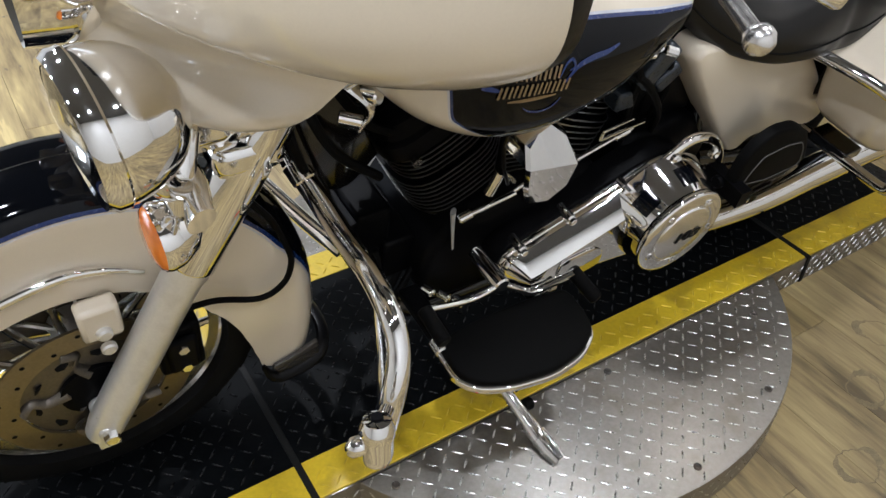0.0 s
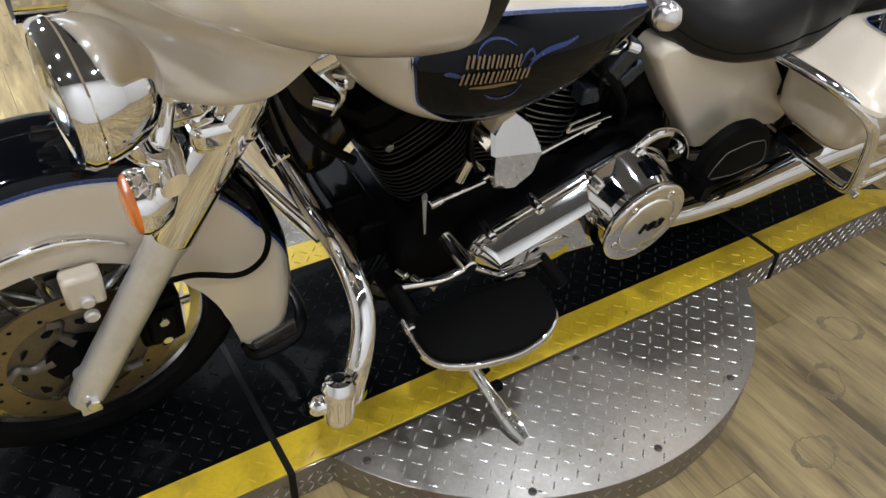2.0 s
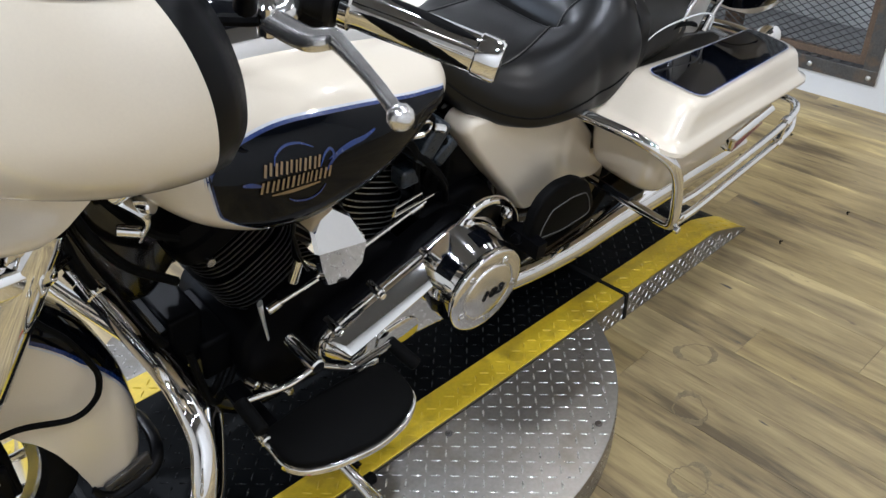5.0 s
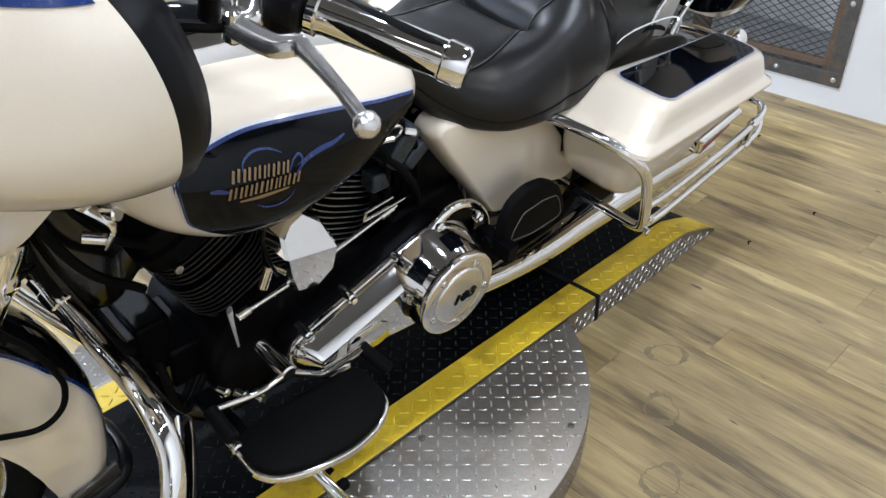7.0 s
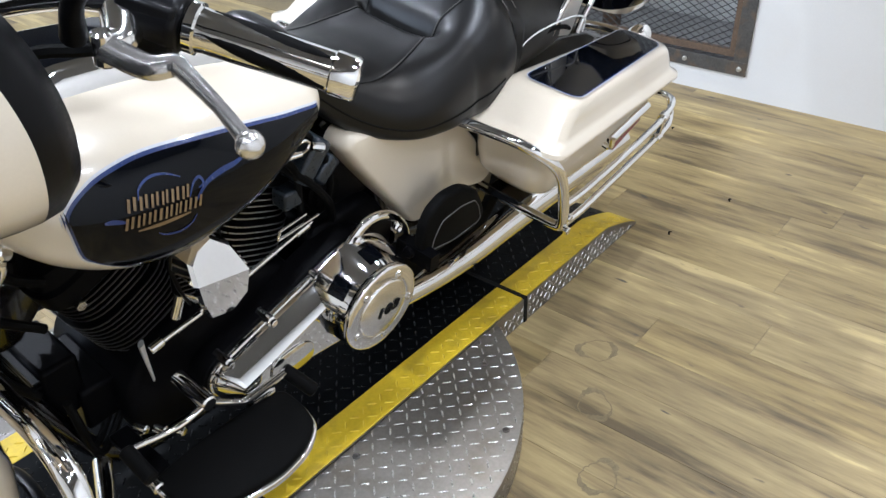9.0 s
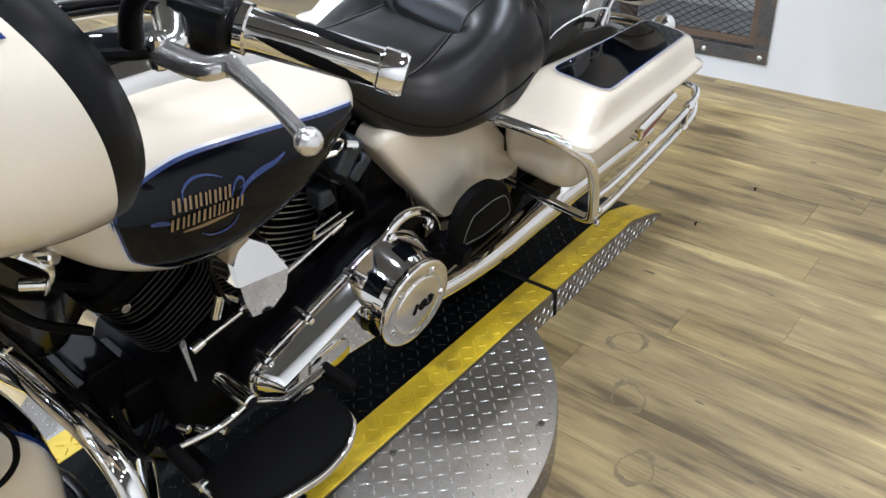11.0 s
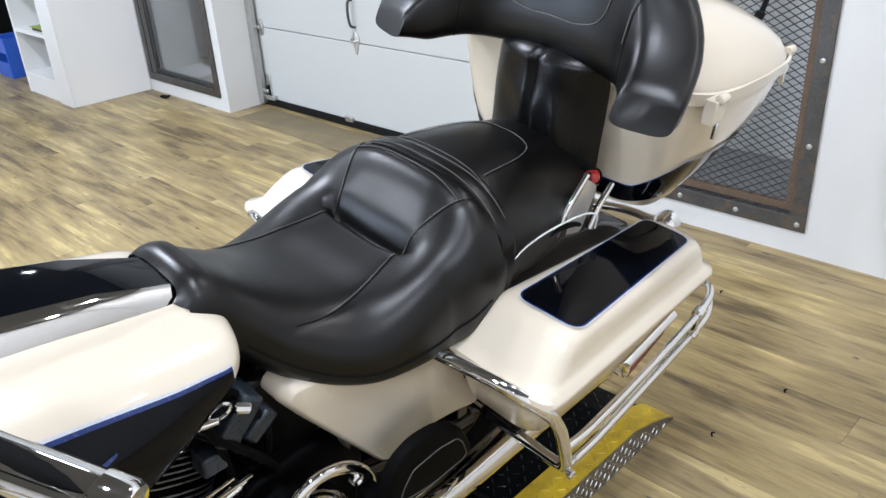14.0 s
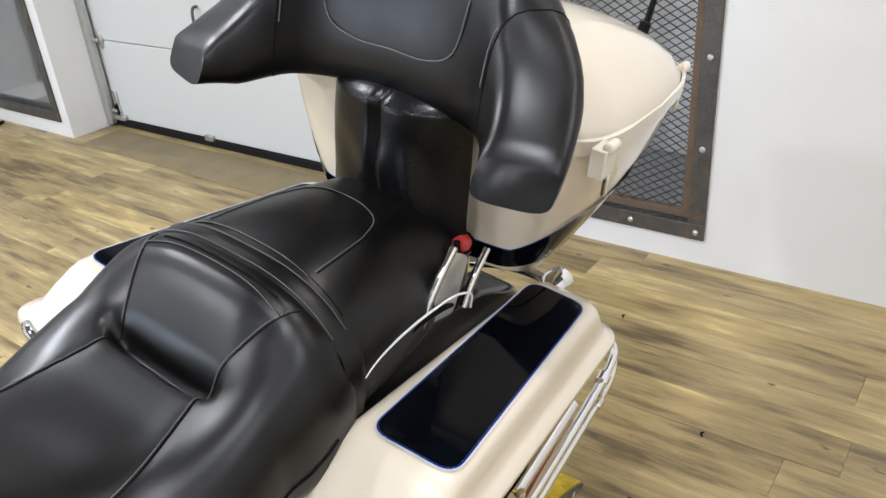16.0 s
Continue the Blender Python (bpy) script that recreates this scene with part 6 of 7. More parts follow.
ant = P("antenna_base", rod((2.43, -0.20, 1.05), (2.44, -0.205, 1.10), 0.012, 14, 0.003), PLASTIC, None, "black antenna base")
P("antenna_whip", sweep([(2.44, -0.205, 1.09), (2.50, -0.215, 1.35), (2.56, -0.225, 1.65)], [0.007, 0.0045, 0.002], 8, 5), PLASTIC, ant, "black antenna whip")

# -- rear mudguard, tail lamps
rf = []
for k in range(33):
    a = radians(-15 + 150 * k / 32)
    rf.append([(1.60 + r * math.cos(a), y, 0.32 + r * math.sin(a)) for r, y in ((0.34, -0.105), (0.365, -0.102), (0.385, -0.08), (0.392, 0.0), (0.385, 0.08), (0.365, 0.102), (0.34, 0.105))])
P("rear_fender", grid(rf), BLACKP, None, "gloss black rear mudguard", sharp=60)
tl = P("rear_indicator", revolve([(0.0, 0.022), (0.008, 0.024), (0.02, 0.023), (0.036, 0.017), (0.042, 0.0)], (1.918, -0.150, 0.818), (0.5, 0.5, -0.7), 26, False), CHROME, None, "chrome lamp with red lens")
P("red_lens", revolve([(-0.010, 0.0), (-0.006, 0.010), (0.0, 0.017)], (1.918, -0.150, 0.818), (0.5, 0.5, -0.7), 24, False), REDLENS, tl, "red lens")
for k, (a, b) in enumerate((((1.755, -0.182, 0.735), (1.845, -0.180, 0.858)), ((1.885, -0.185, 0.715), (1.955, -0.180, 0.800)))):
    P("rack_strut", sweep([a, tuple((Vector(a) + Vector(b)) / 2 + Vector((-0.006, 0, 0.004))), b], 0.0075, 10, 5), CHROME, None, "chrome rack strut")
P("strut_plate", slab(rounded([(1.775, 0.735), (1.845, 0.848), (1.895, 0.815), (1.86, 0.715)], 0.015), -0.176, -0.181, "y", 0.0012), SATIN, None, "satin strut plate")
P("bag_cable", sweep([(1.55, -0.212, 0.750), (1.603, -0.208, 0.780), (1.667, -0.202, 0.786), (1.747, -0.199, 0.785), (1.824, -0.203, 0.782), (1.860, -0.212, 0.770), (1.875, -0.205, 0.73)], 0.0021, 8, 8), WHITELAM, None, "pale cable beside the saddlebag")
for s in (-1, 1):
    P("fender_strut", slab(rounded([(1.50, 0.56), (1.50, 0.690), (1.60, 0.728), (1.80, 0.732), (1.95, 0.705), (2.10, 0.640), (2.14, 0.56)], 0.03), s * 0.100, s * 0.180, "y", 0.014), FRAME, None, "black strut along the rear mudguard")
P("lamp_bar", sweep([(2.10, -0.06, 0.640), (2.135, -0.11, 0.640), (2.150, -0.16, 0.640), (2.160, -0.225, 0.635)], 0.011, 12, 6), CHROME, None, "chrome rear lamp bar")

for k, pts in enumerate((((1.62, -0.185, 0.72), (1.72, -0.19, 0.765), (1.80, -0.185, 0.755), (1.86, -0.175, 0.730), (1.88, -0.16, 0.70)), ((1.78, -0.17, 0.70), (1.83, -0.175, 0.77), (1.87, -0.17, 0.80), (1.90, -0.15, 0.83)))):
    P("rear_cable", sweep(pts, 0.006, 8, 6), RUBBER, None, "black cable beside the saddlebag")

# -- saddlebags
def bag_outline(x0, x1, y_in, y_out0, y_out1, r=0.05):
    return rounded([(x0, y_in), (x1, y_in), (x1, y_out1), (x0, y_out0)], r, 6)


def bag_ring(x0, x1, yi, yo0, yo1, z0, z1, r=0.05):
    return [(x, y, z0 + (z1 - z0) * (x - 1.42) / 0.69) for x, y in bag_outline(x0, x1, yi, yo0, yo1, r)]


def saddlebag(s):
    def sd(rows):
        return rows if s < 0 else [[(x, -y, z) for x, y, z in r] for r in rows]

    lid_rows = [bag_ring(1.446, 2.108, -0.200, -0.420, -0.367, 0.650, 0.596), bag_ring(1.424, 2.128, -0.190, -0.442, -0.388, 0.651, 0.597), bag_ring(1.414, 2.136, -0.184, -0.450, -0.395, 0.659, 0.605), bag_ring(1.416, 2.134, -0.186, -0.448, -0.393, 0.668, 0.614),
                bag_ring(1.434, 2.124, -0.196, -0.432, -0.380, 0.674, 0.620), bag_ring(1.446, 2.117, -0.202, -0.424, -0.373, 0.684, 0.630), bag_ring(1.474, 2.108, -0.211, -0.418, -0.368, 0.712, 0.655), bag_ring(1.500, 2.098, -0.219, -0.412, -0.363, 0.733, 0.674),
                bag_ring(1.512, 2.088, -0.227, -0.406, -0.358, 0.742, 0.683), bag_ring(1.530, 2.072, -0.238, -0.395, -0.349, 0.7465, 0.6875), bag_ring(1.560, 2.045, -0.262, -0.370, -0.330, 0.7475, 0.689, 0.035)]
    body_rows = [bag_ring(1.53, 1.99, -0.205, -0.350, -0.318, 0.488, 0.405, 0.05), bag_ring(1.510, 2.03, -0.195, -0.370, -0.332, 0.494, 0.412, 0.06), bag_ring(1.484, 2.07, -0.19, -0.388, -0.342, 0.518, 0.445, 0.06),
                 bag_ring(1.464, 2.088, -0.19, -0.400, -0.352, 0.57, 0.52, 0.06), bag_ring(1.450, 2.100, -0.19, -0.409, -0.359, 0.645, 0.592, 0.055)]
    bag = P("saddlebag", grid(sd(body_rows), True, True, True), IVORY, None, "ivory hard saddlebag", sharp=60)
    P("bag_lid", grid(sd(lid_rows), True, True, True), IVORY, bag, "ivory lid with a black top panel", sharp=60)
    P("seal", grid(sd([bag_ring(1.447, 2.103, -0.192, -0.412, -0.362, 0.642, 0.590), bag_ring(1.447, 2.103, -0.192, -0.412, -0.362, 0.656, 0.602)]), True), DARK, bag)
    top = rounded([(1.546, -0.258), (2.052, -0.232), (2.050, -0.342), (1.552, -0.392)], 0.028, 6)

    def panel(grow, up):
        pl = inset(top, -grow)
        ring = [(x, s * -y if s > 0 else y, 0.7487 + (0.6902 - 0.7487) * (x - 1.42) / 0.69 + up ) for x, y in pl]
        c = tuple(sum(q[i] for q in ring) / len(ring) for i in range(3))
        n = len(ring)
        return [*ring, c], [(k, (k + 1) % n, n) for k in range(n)]

    P("pale_edge", panel(0.0062, 0.0012), SILVERLINE, bag, "pale pinstripe")
    P("blue_edge", panel(0.0034, 0.0018), BLUE, bag, "blue pinstripe")
    P("top_panel", panel(0.0, 0.0026), BLACKP, bag, "gloss black lid panel")
    a, b = Vector((1.690, s * 0.428, 0.590)), Vector((1.915, s * 0.410, 0.598))
    lt = P("bag_latch", join(sweep([a, b], 0.010, 12, 1, smooth=False, flat=0.5), sweep([a + Vector((0, -s * 0.012, -0.012)), a + Vector((0, s * 0.006, -0.012)), a + Vector((0, s * 0.006, 0.012))], 0.007, 8, 3)), CHROME, bag, "chrome latch bar")
    P("reflector", sweep([a + Vector((0.01, s * 0.003, -0.016)), b + Vector((-0.05, s * 0.002, -0.016))], 0.009, 10, 1, smooth=False, flat=0.4), DULLRED, lt, "dull red reflector strip")
    rail = P("bag_guard", sweep([(1.365, s * 0.17, 0.668), (1.380, s * 0.235, 0.672), (1.398, s * 0.32, 0.672), (1.415, s * 0.385, 0.662), (1.445, s * 0.425, 0.632), (1.478, s * 0.436, 0.580), (1.520, s * 0.434, 0.490), (1.550, s * 0.426, 0.425), (1.562, s * 0.405, 0.400), (1.568, s * 0.33, 0.392), (1.575, s * 0.19, 0.388), (1.575, s * 0.12, 0.388)], 0.0125, 16, 7), CHROME, None, "chrome saddlebag guard")
    P("upper_rail", sweep([(1.515, s * 0.432, 0.492), (1.62, s * 0.428, 0.482), (1.85, s * 0.405, 0.462), (2.10, s * 0.377, 0.444), (2.215, s * 0.363, 0.448), (2.27, s * 0.345, 0.452), (2.295, s * 0.315, 0.448), (2.30, s * 0.27, 0.44), (2.27, s * 0.23, 0.43)], 0.0095, 14, 7), CHROME, rail, "chrome upper rail")
    P("lower_rail", sweep([(1.555, s * 0.425, 0.415), (1.66, s * 0.422, 0.412), (1.85, s * 0.402, 0.398), (2.10, s * 0.375, 0.380), (2.25, s * 0.358, 0.374), (2.31, s * 0.340, 0.380), (2.325, s * 0.325, 0.405), (2.31, s * 0.320, 0.438)], 0.0095, 14, 7), CHROME, rail, "chrome lower rail")
    P("rail_clamp", join(rod((2.155, s * 0.3705, 0.4455), (2.185, s * 0.3665, 0.4465), 0.0145, 16, 0.002), rod((2.155, s * 0.369, 0.377), (2.185, s * 0.366, 0.3755), 0.0145, 16, 0.002), box(2.162, 2.178, s * 0.369 - 0.005, s * 0.369 + 0.005, 0.372, 0.45)), CHROME, rail, "rail clamp")
    P("guard_bolt", join(*[rod((1.546 + 0.004 * k, s * 0.435, 0.45 - 0.04 * k), (1.546 + 0.004 * k, s * 0.447, 0.45 - 0.04 * k), 0.010, 6, 0.002) for k in range(2)]), CHROME_W, rail)
    P("bag_bracket", join(box(1.50, 1.53, min(s * 0.19, s * 0.12), max(s * 0.19, s * 0.12), 0.40, 0.66), box(1.56, 1.62, min(s * 0.2, s * 0.3), max(s * 0.2, s * 0.3), 0.385, 0.41)), FRAME, rail, bevel=0.004)


saddlebag(-1)
saddlebag(1)
for s in (-1,):
    P("rear_bag_lamp", revolve([(0.0, 0.0), (0.002, 0.018), (0.012, 0.027), (0.032, 0.030), (0.05, 0.028), (0.054, 0.0)], (2.085, -0.252, 0.668), (1, 0.0, 0.0), 26, False), CHROME, None, "small chrome rear lamp")

# -- handlebar and controls
bar = P("handlebar", join(*[sweep([(0.42, 0, 1.085), (0.44, s * 0.10, 1.09), (0.47, s * 0.20, 1.145), (0.53, s * 0.32, 1.19), (0.585, s * 0.395, 1.184), (0.61, s * 0.425, 1.176)], 0.0135, 14, 7) for s in (-1, 1)]), CHROME, None, "chrome handlebar")
for s in (-1, 1):
    g0, g1 = Vector((0.600, s * 0.410, 1.172)), Vector((0.690, s * 0.562, 1.143))
    gd = (g1 - g0).normalized()
    L = (g1 - g0).length
    grip = P("grip", revolve([(0.0, 0.024), (0.003, 0.027), (0.012, 0.027), (0.014, 0.0235), (0.022, 0.0225), (L - 0.028, 0.0215), (L - 0.026, 0.0235), (L - 0.004, 0.0235), (L, 0.021), (L + 0.001, 0.0)], g0, gd, 36, False), CHROME, None, "chrome handlebar grip with rubber bands")
    u = gd.orthogonal().normalized()
    w = gd.cross(u)
    for k in range(4):
        a0 = 2 * math.pi * k / 4 + 0.5
        rows = []
        for i in range(9):
            t = 0.024 + (L - 0.054) * i / 8
            tw = a0 + 0.75 * i / 8
            wid = 0.04 + 0.40 * math.sin(math.pi * i / 8) ** 0.8
            rows.append([g0 + gd * t + (0.0232 if abs(q) < 0.9 else 0.0215) * (math.cos(tw + q * wid) * u + math.sin(tw + q * wid) * w) for q in (-1, -0.5, 0, 0.5, 1)])
        P("rubber_band", grid([[tuple(p) for p in r] for r in rows]), RUBBER, grip, "black rubber grip band")
    sw = g0 - gd * 0.035
    P("switch_housing", join(revolve([(-0.035, 0.020), (-0.03, 0.030), (0.028, 0.032), (0.034, 0.026)], sw, gd, 24), moved(box(-0.03, 0.03, -0.028, 0.028, -0.032, 0.026), Matrix.Translation(sw) @ gd.to_track_quat("X", "Z").to_matrix().to_4x4())), PLASTIC, None, "black switch housing", bevel=0.005)
    pv = Vector((0.516, s * 0.392, 1.168))
    P("lever_perch", join(sweep([g0 - gd * 0.06 + Vector((-0.01, 0, 0)), pv + Vector((0.02, 0, 0)), pv], [0.022, 0.018, 0.015], 12, 4), rod(pv + Vector((0, 0, -0.02)), pv + Vector((0, 0, 0.016)), 0.011, 14, 0.003)), CHROME_W, None, "chrome lever perch")
    P("clutch_lever" if s < 0 else "brake_lever", join(sweep([pv, (0.528, s * 0.443, 1.163), (0.544, s * 0.462, 1.167), (0.543, s * 0.482, 1.167), (0.531, s * 0.545, 1.163), (0.518, s * 0.598, 1.157)], [0.014, 0.013, 0.012, 0.0095, 0.0075, 0.008], 12, 6, flat=0.75), revolve([(-0.013, 0.0), (-0.011, 0.007), (-0.005, 0.0125), (0.0, 0.0135), (0.005, 0.0125), (0.011, 0.007), (0.013, 0.0)], (0.5175, s * 0.601, 1.157), (0, 1, 0.2), 20, False)), LEVER, None, "satin silver ball-end lever")
    P("clutch_cable", sweep([pv + Vector((-0.01, 0, 0)), (0.45, s * 0.34, 1.15), (0.40, s * 0.20, 1.0), (0.40, s * 0.10, 0.85)], 0.007, 8, 6), RUBBER)
    mc = Vector((0.535, s * 0.61, 1.362))
    mir = P("mirror", grid([[(mc.x + dx + 0.14 * 0.052 * sc * math.sin(a), mc.y + s * (0.085 * sc * math.cos(a) * (1.0 if math.cos(a) > 0 else 0.75)), mc.z + 0.052 * sc * math.sin(a)) for a in [2 * math.pi * k / 32 for k in range(32)]] for dx, sc in ((-0.0215, 0.02), (-0.021, 0.55), (-0.019, 0.80), (-0.016, 0.86), (-0.012, 0.93), (-0.004, 1.0), (0.0, 1.0), (0.002, 0.95))], True, False, False), CHROME, None, "chrome-backed mirror", sharp=50)
    P("mirror_glass", grid([[(mc.x + 0.001 + 0.14 * 0.0495 * math.sin(a) * q, mc.y + s * (0.0805 * math.cos(a) * (1.0 if math.cos(a) > 0 else 0.75)) * q, mc.z + 0.0495 * math.sin(a) * q) for a in [2 * math.pi * k / 32 for k in range(32)]] for q in (1.0, 0.01)], True), CHROME, mir, "mirror glass")
    P("mirror_stem", sweep([mc + Vector((-0.02, -s * 0.05, -0.03)), mc + Vector((-0.03, -s * 0.11, -0.06)), (0.47, s * 0.45, 1.25), (0.475, s * 0.42, 1.20)], [0.013, 0.010, 0.009, 0.012], 12, 5), WRINKLE, mir, "black mirror stem")
P("dash", slab(rounded([(-0.30, 1.10), (0.30, 1.10), (0.34, 1.18), (0.30, 1.30), (-0.30, 1.30), (-0.34, 1.18)], 0.05), 0.20, 0.30, "x", 0.01), PLASTIC, None, "black instrument panel")
for gy in (-0.15, -0.05, 0.05, 0.15):
    P("gauge", join(revolve([(0.0, 0.044), (0.012, 0.042), (0.012, 0.036), (0.006, 0.034), (0.006, 0.0)], (0.298, gy, 1.21), (1, 0, 0), 28, False)), CHROME_W)


# ---- openings in the walls: mesh window, garage door, framed window ----
mesh_win = thing("window_1", "dark steel framed opening with expanded metal mesh", "window", kind="structure")
FX = X_E - 0.012


def flat_frame(y0, y1, z0, z1, w, x0, x1):
    return [box(x0, x1, y0, y1, z0, z0 + w), box(x0, x1, y0, y1, z1 - w, z1), box(x0, x1, y0, y0 + w, z0 + w, z1 - w), box(x0, x1, y1 - w, y1, z0 + w, z1 - w)]


for b in flat_frame(MESH_Y0, MESH_Y1, MESH_Z0, MESH_Z1, 0.062, FX, X_E - 0.001):
    make("frame_bar", b, RAWSTEEL, mesh_win, "flat dark steel frame bar", smooth=False, bevel=0.002)
for b in flat_frame(MESH_Y0 + 0.066, MESH_Y1 - 0.066, MESH_Z0 + 0.066, MESH_Z1 - 0.066, 0.03, X_E + 0.02, X_E + 0.05):
    make("angle_bar", b, ROUGHWOOD, mesh_win, "rusty brown inner angle bar", smooth=False, bevel=0.002)
# Added dark strip that stands in for shade on the white sill.
make("sill_darkener", box(X_E + 0.001, X_E + 0.158, MESH_Y0 + 0.031, MESH_Y1 - 0.031, MESH_Z0 + 0.0305, MESH_Z0 + 0.036), RAWSTEEL, mesh_win, "dark strip added to shade the bright sill", smooth=False)
vs, fs = [], []
DW, DH = 0.050, 0.0150
for i in range(int((MESH_Z1 - MESH_Z0 - 0.1) / DH)):
    z = MESH_Z0 + 0.05 + i * DH
    n = int((MESH_Y1 - MESH_Y0 - 0.08) / (DW / 2))
    pts = []
    for k in range(n + 1):
        y = MESH_Y0 + 0.04 + k * DW / 2
        pts.append((y, z + (DH / 2 if (k + i) % 2 else -DH / 2) * 0.96))
    o = len(vs)
    for y, zz in pts:
        vs += [(X_E + 0.030, y, zz - 0.0022), (X_E + 0.025, y, zz + 0.0022), (X_E + 0.035, y, zz + 0.0012)]
    for k in range(n):
        a, b = o + 3 * k, o + 3 * (k + 1)
        fs += [(a, a + 1, b + 1, b), (a + 1, a + 2, b + 2, b + 1), (a + 2, a, b, b + 2)]
make("wire_mesh", (vs, fs), MESHSTEEL, mesh_win, "expanded diamond mesh", smooth=False, kind="stuff")
for y, z in [(MESH_Y0 + 0.03, MESH_Z0 + 0.03 + 0.32 * k) for k in range(6)] + [(MESH_Y0 + 0.03 + 0.25 * k, MESH_Z0 + 0.03) for k in range(1, 5)]:
    make("bolt_head", revolve([(0, 0.011), (0.004, 0.011), (0.008, 0.006), (0.008, 0)], (FX, y, z), (-1, 0, 0), 12, False), GALV, mesh_win, "bright round bolt head")

door = thing("door_1", "white sectional garage door, closed, with black bottom seal", "garage door", kind="structure")
DX = X_E + 0.045
for k in range(5):
    z0 = 0.045 + k * 0.485
    make("panel", box(DX, DX + 0.04, DOOR_Y0 - 0.02, DOOR_Y1 + 0.02, z0, min(z0 + 0.481, 2.5)), DOORP, door, smooth=False, bevel=0.005)
make("bottom_seal", box(DX - 0.012, DX + 0.045, DOOR_Y0 - 0.02, DOOR_Y1, 0.0, 0.042), GAPBLACK, door, "black rubber bottom seal", smooth=False, bevel=0.004)
make("track", join(box(DX - 0.05, DX - 0.044, DOOR_Y1 - 0.055, DOOR_Y1 - 0.004, 0.02, 2.4), box(DX - 0.05, DX - 0.02, DOOR_Y1 - 0.060, DOOR_Y1 - 0.055, 0.02, 2.4)), GALV, door, "galvanised vertical track", smooth=False)
for z in (0.10, 0.53, 1.01, 1.5):
    hg = make("hinge", slab(rounded([(DOOR_Y1 - 0.10, z - 0.055), (DOOR_Y1 - 0.065, z - 0.03), (DOOR_Y1 - 0.055, z), (DOOR_Y1 - 0.065, z + 0.03), (DOOR_Y1 - 0.10, z + 0.055), (DOOR_Y1 - 0.118, z)], 0.008), DX, DX - 0.012, "x", 0.002), GALV, door, "galvanised roller hinge")
    make("roller", rod((DX - 0.02, DOOR_Y1 - 0.09, z), (DX - 0.02, DOOR_Y1 - 0.03, z), 0.012, 12, 0.002), GALV, hg)
make("bottom_bracket", join(box(DX - 0.03, DX, DOOR_Y1 - 0.16, DOOR_Y1 - 0.05, 0.045, 0.075), box(DX - 0.012, DX, DOOR_Y1 - 0.11, DOOR_Y1 - 0.06, 0.07, 0.22)), GALV, door, "galvanised corner bracket", bevel=0.004)
make("seal_clip", box(DX - 0.02, DX, 2.46, 2.53, 0.035, 0.068), GALV, door, bevel=0.004)
make("pull_handle", join(sweep([(DX - 0.004, 2.375, 0.775), (DX - 0.035, 2.373, 0.765), (DX - 0.045, 2.37, 0.70), (DX - 0.035, 2.368, 0.635), (DX - 0.004, 2.366, 0.62)], 0.008, 10, 6)), RAWSTEEL, door, "dark bent pull handle")
make("lift_plate", join(slab(rounded([(2.335, 0.555), (2.372, 0.610), (2.408, 0.555), (2.372, 0.455)], 0.01), DX, DX - 0.006, "x", 0.002), sweep([(DX - 0.008, 2.340, 0.548), (DX - 0.035, 2.372, 0.54), (DX - 0.008, 2.405, 0.548)], 0.007, 8, 5)), GALV, door, "galvanised lift plate")

win = thing("window_2", "dark steel framed interior window with clear glass", "window", kind="structure")
for b in flat_frame(3.50, 4.47, 0.09, 1.78, 0.055, WIN_X - 0.012, WIN_X - 0.001):
    make("frame_bar", b, RAWSTEEL, win, smooth=False, bevel=0.002)
for b in flat_frame(3.545, 4.43, 0.135, 1.74, 0.03, WIN_X + 0.03, WIN_X + 0.06):
    make("inner_bar", b, MESHSTEEL, win, smooth=False, bevel=0.002)
pane = make("pane", box(WIN_X + 0.040, WIN_X + 0.046, 3.57, 4.40, 0.16, 1.71), glass("window_glass"), win, "clear pane", smooth=False)
pane.visible_shadow = False
make("window_box", join(box(WIN_X + 0.10, WIN_X + 0.20, 3.56, 3.72, 0.62, 0.84), box(WIN_X + 0.095, WIN_X + 0.10, 3.57, 3.71, 0.80, 0.83)), GALV, win, "grey metal switch box", bevel=0.006)

# ---- shelf unit and the things in and beside it ----
shelf = thing("shelf_unit", "white laminate open shelf unit against the wall", "shelf unit")
SX0, SX1, SY0, SY1 = 2.69, WIN_X - 0.004, 4.50, 5.32
for nm, b in (("side_panel", box(SX0, SX1, SY0, SY0 + 0.03, 0, 1.9)), ("side_panel", box(SX0, SX1, SY1 - 0.03, SY1, 0, 1.9)), ("back_panel", box(SX1 - 0.02, SX1, SY0 + 0.03, SY1 - 0.03, 0, 1.9)), ("plinth", box(SX0 + 0.004, SX0 + 0.03, SY0 + 0.03, SY1 - 0.03, 0, 0.13)), ("shelf", box(SX0, SX1 - 0.02, SY0 + 0.03, SY1 - 0.03, 0.13, 0.16)), ("shelf", box(SX0, SX1 - 0.02, SY0 + 0.03, SY1 - 0.03, 0.46, 0.49)), ("shelf", box(SX0, SX1 - 0.02, SY0 + 0.03, SY1 - 0.03, 0.82, 0.85)), ("face_stile", box(SX0 - 0.012, SX0 - 0.001, SY0, SY0 + 0.22, 0, 1.9)), ("top_panel", box(SX0, SX1, SY0, SY1, 1.9, 1.93))):
    make(nm, b, WHITELAM, shelf, smooth=False, bevel=0.002)
bag_t = thing("holdall", "black fabric holdall on the shelf", "bag")
make("holdall_body", grid([ring_super((x, 4.70, 0.16 + 0.13), 0.12 * q, 0.125 * q, 24, 3.0) for x, q in ((2.74, 0.75), (2.75, 0.95), (2.85, 1.0), (3.0, 1.0), (3.05, 0.9))], True, True, True), VINYL, bag_t, "black fabric body")
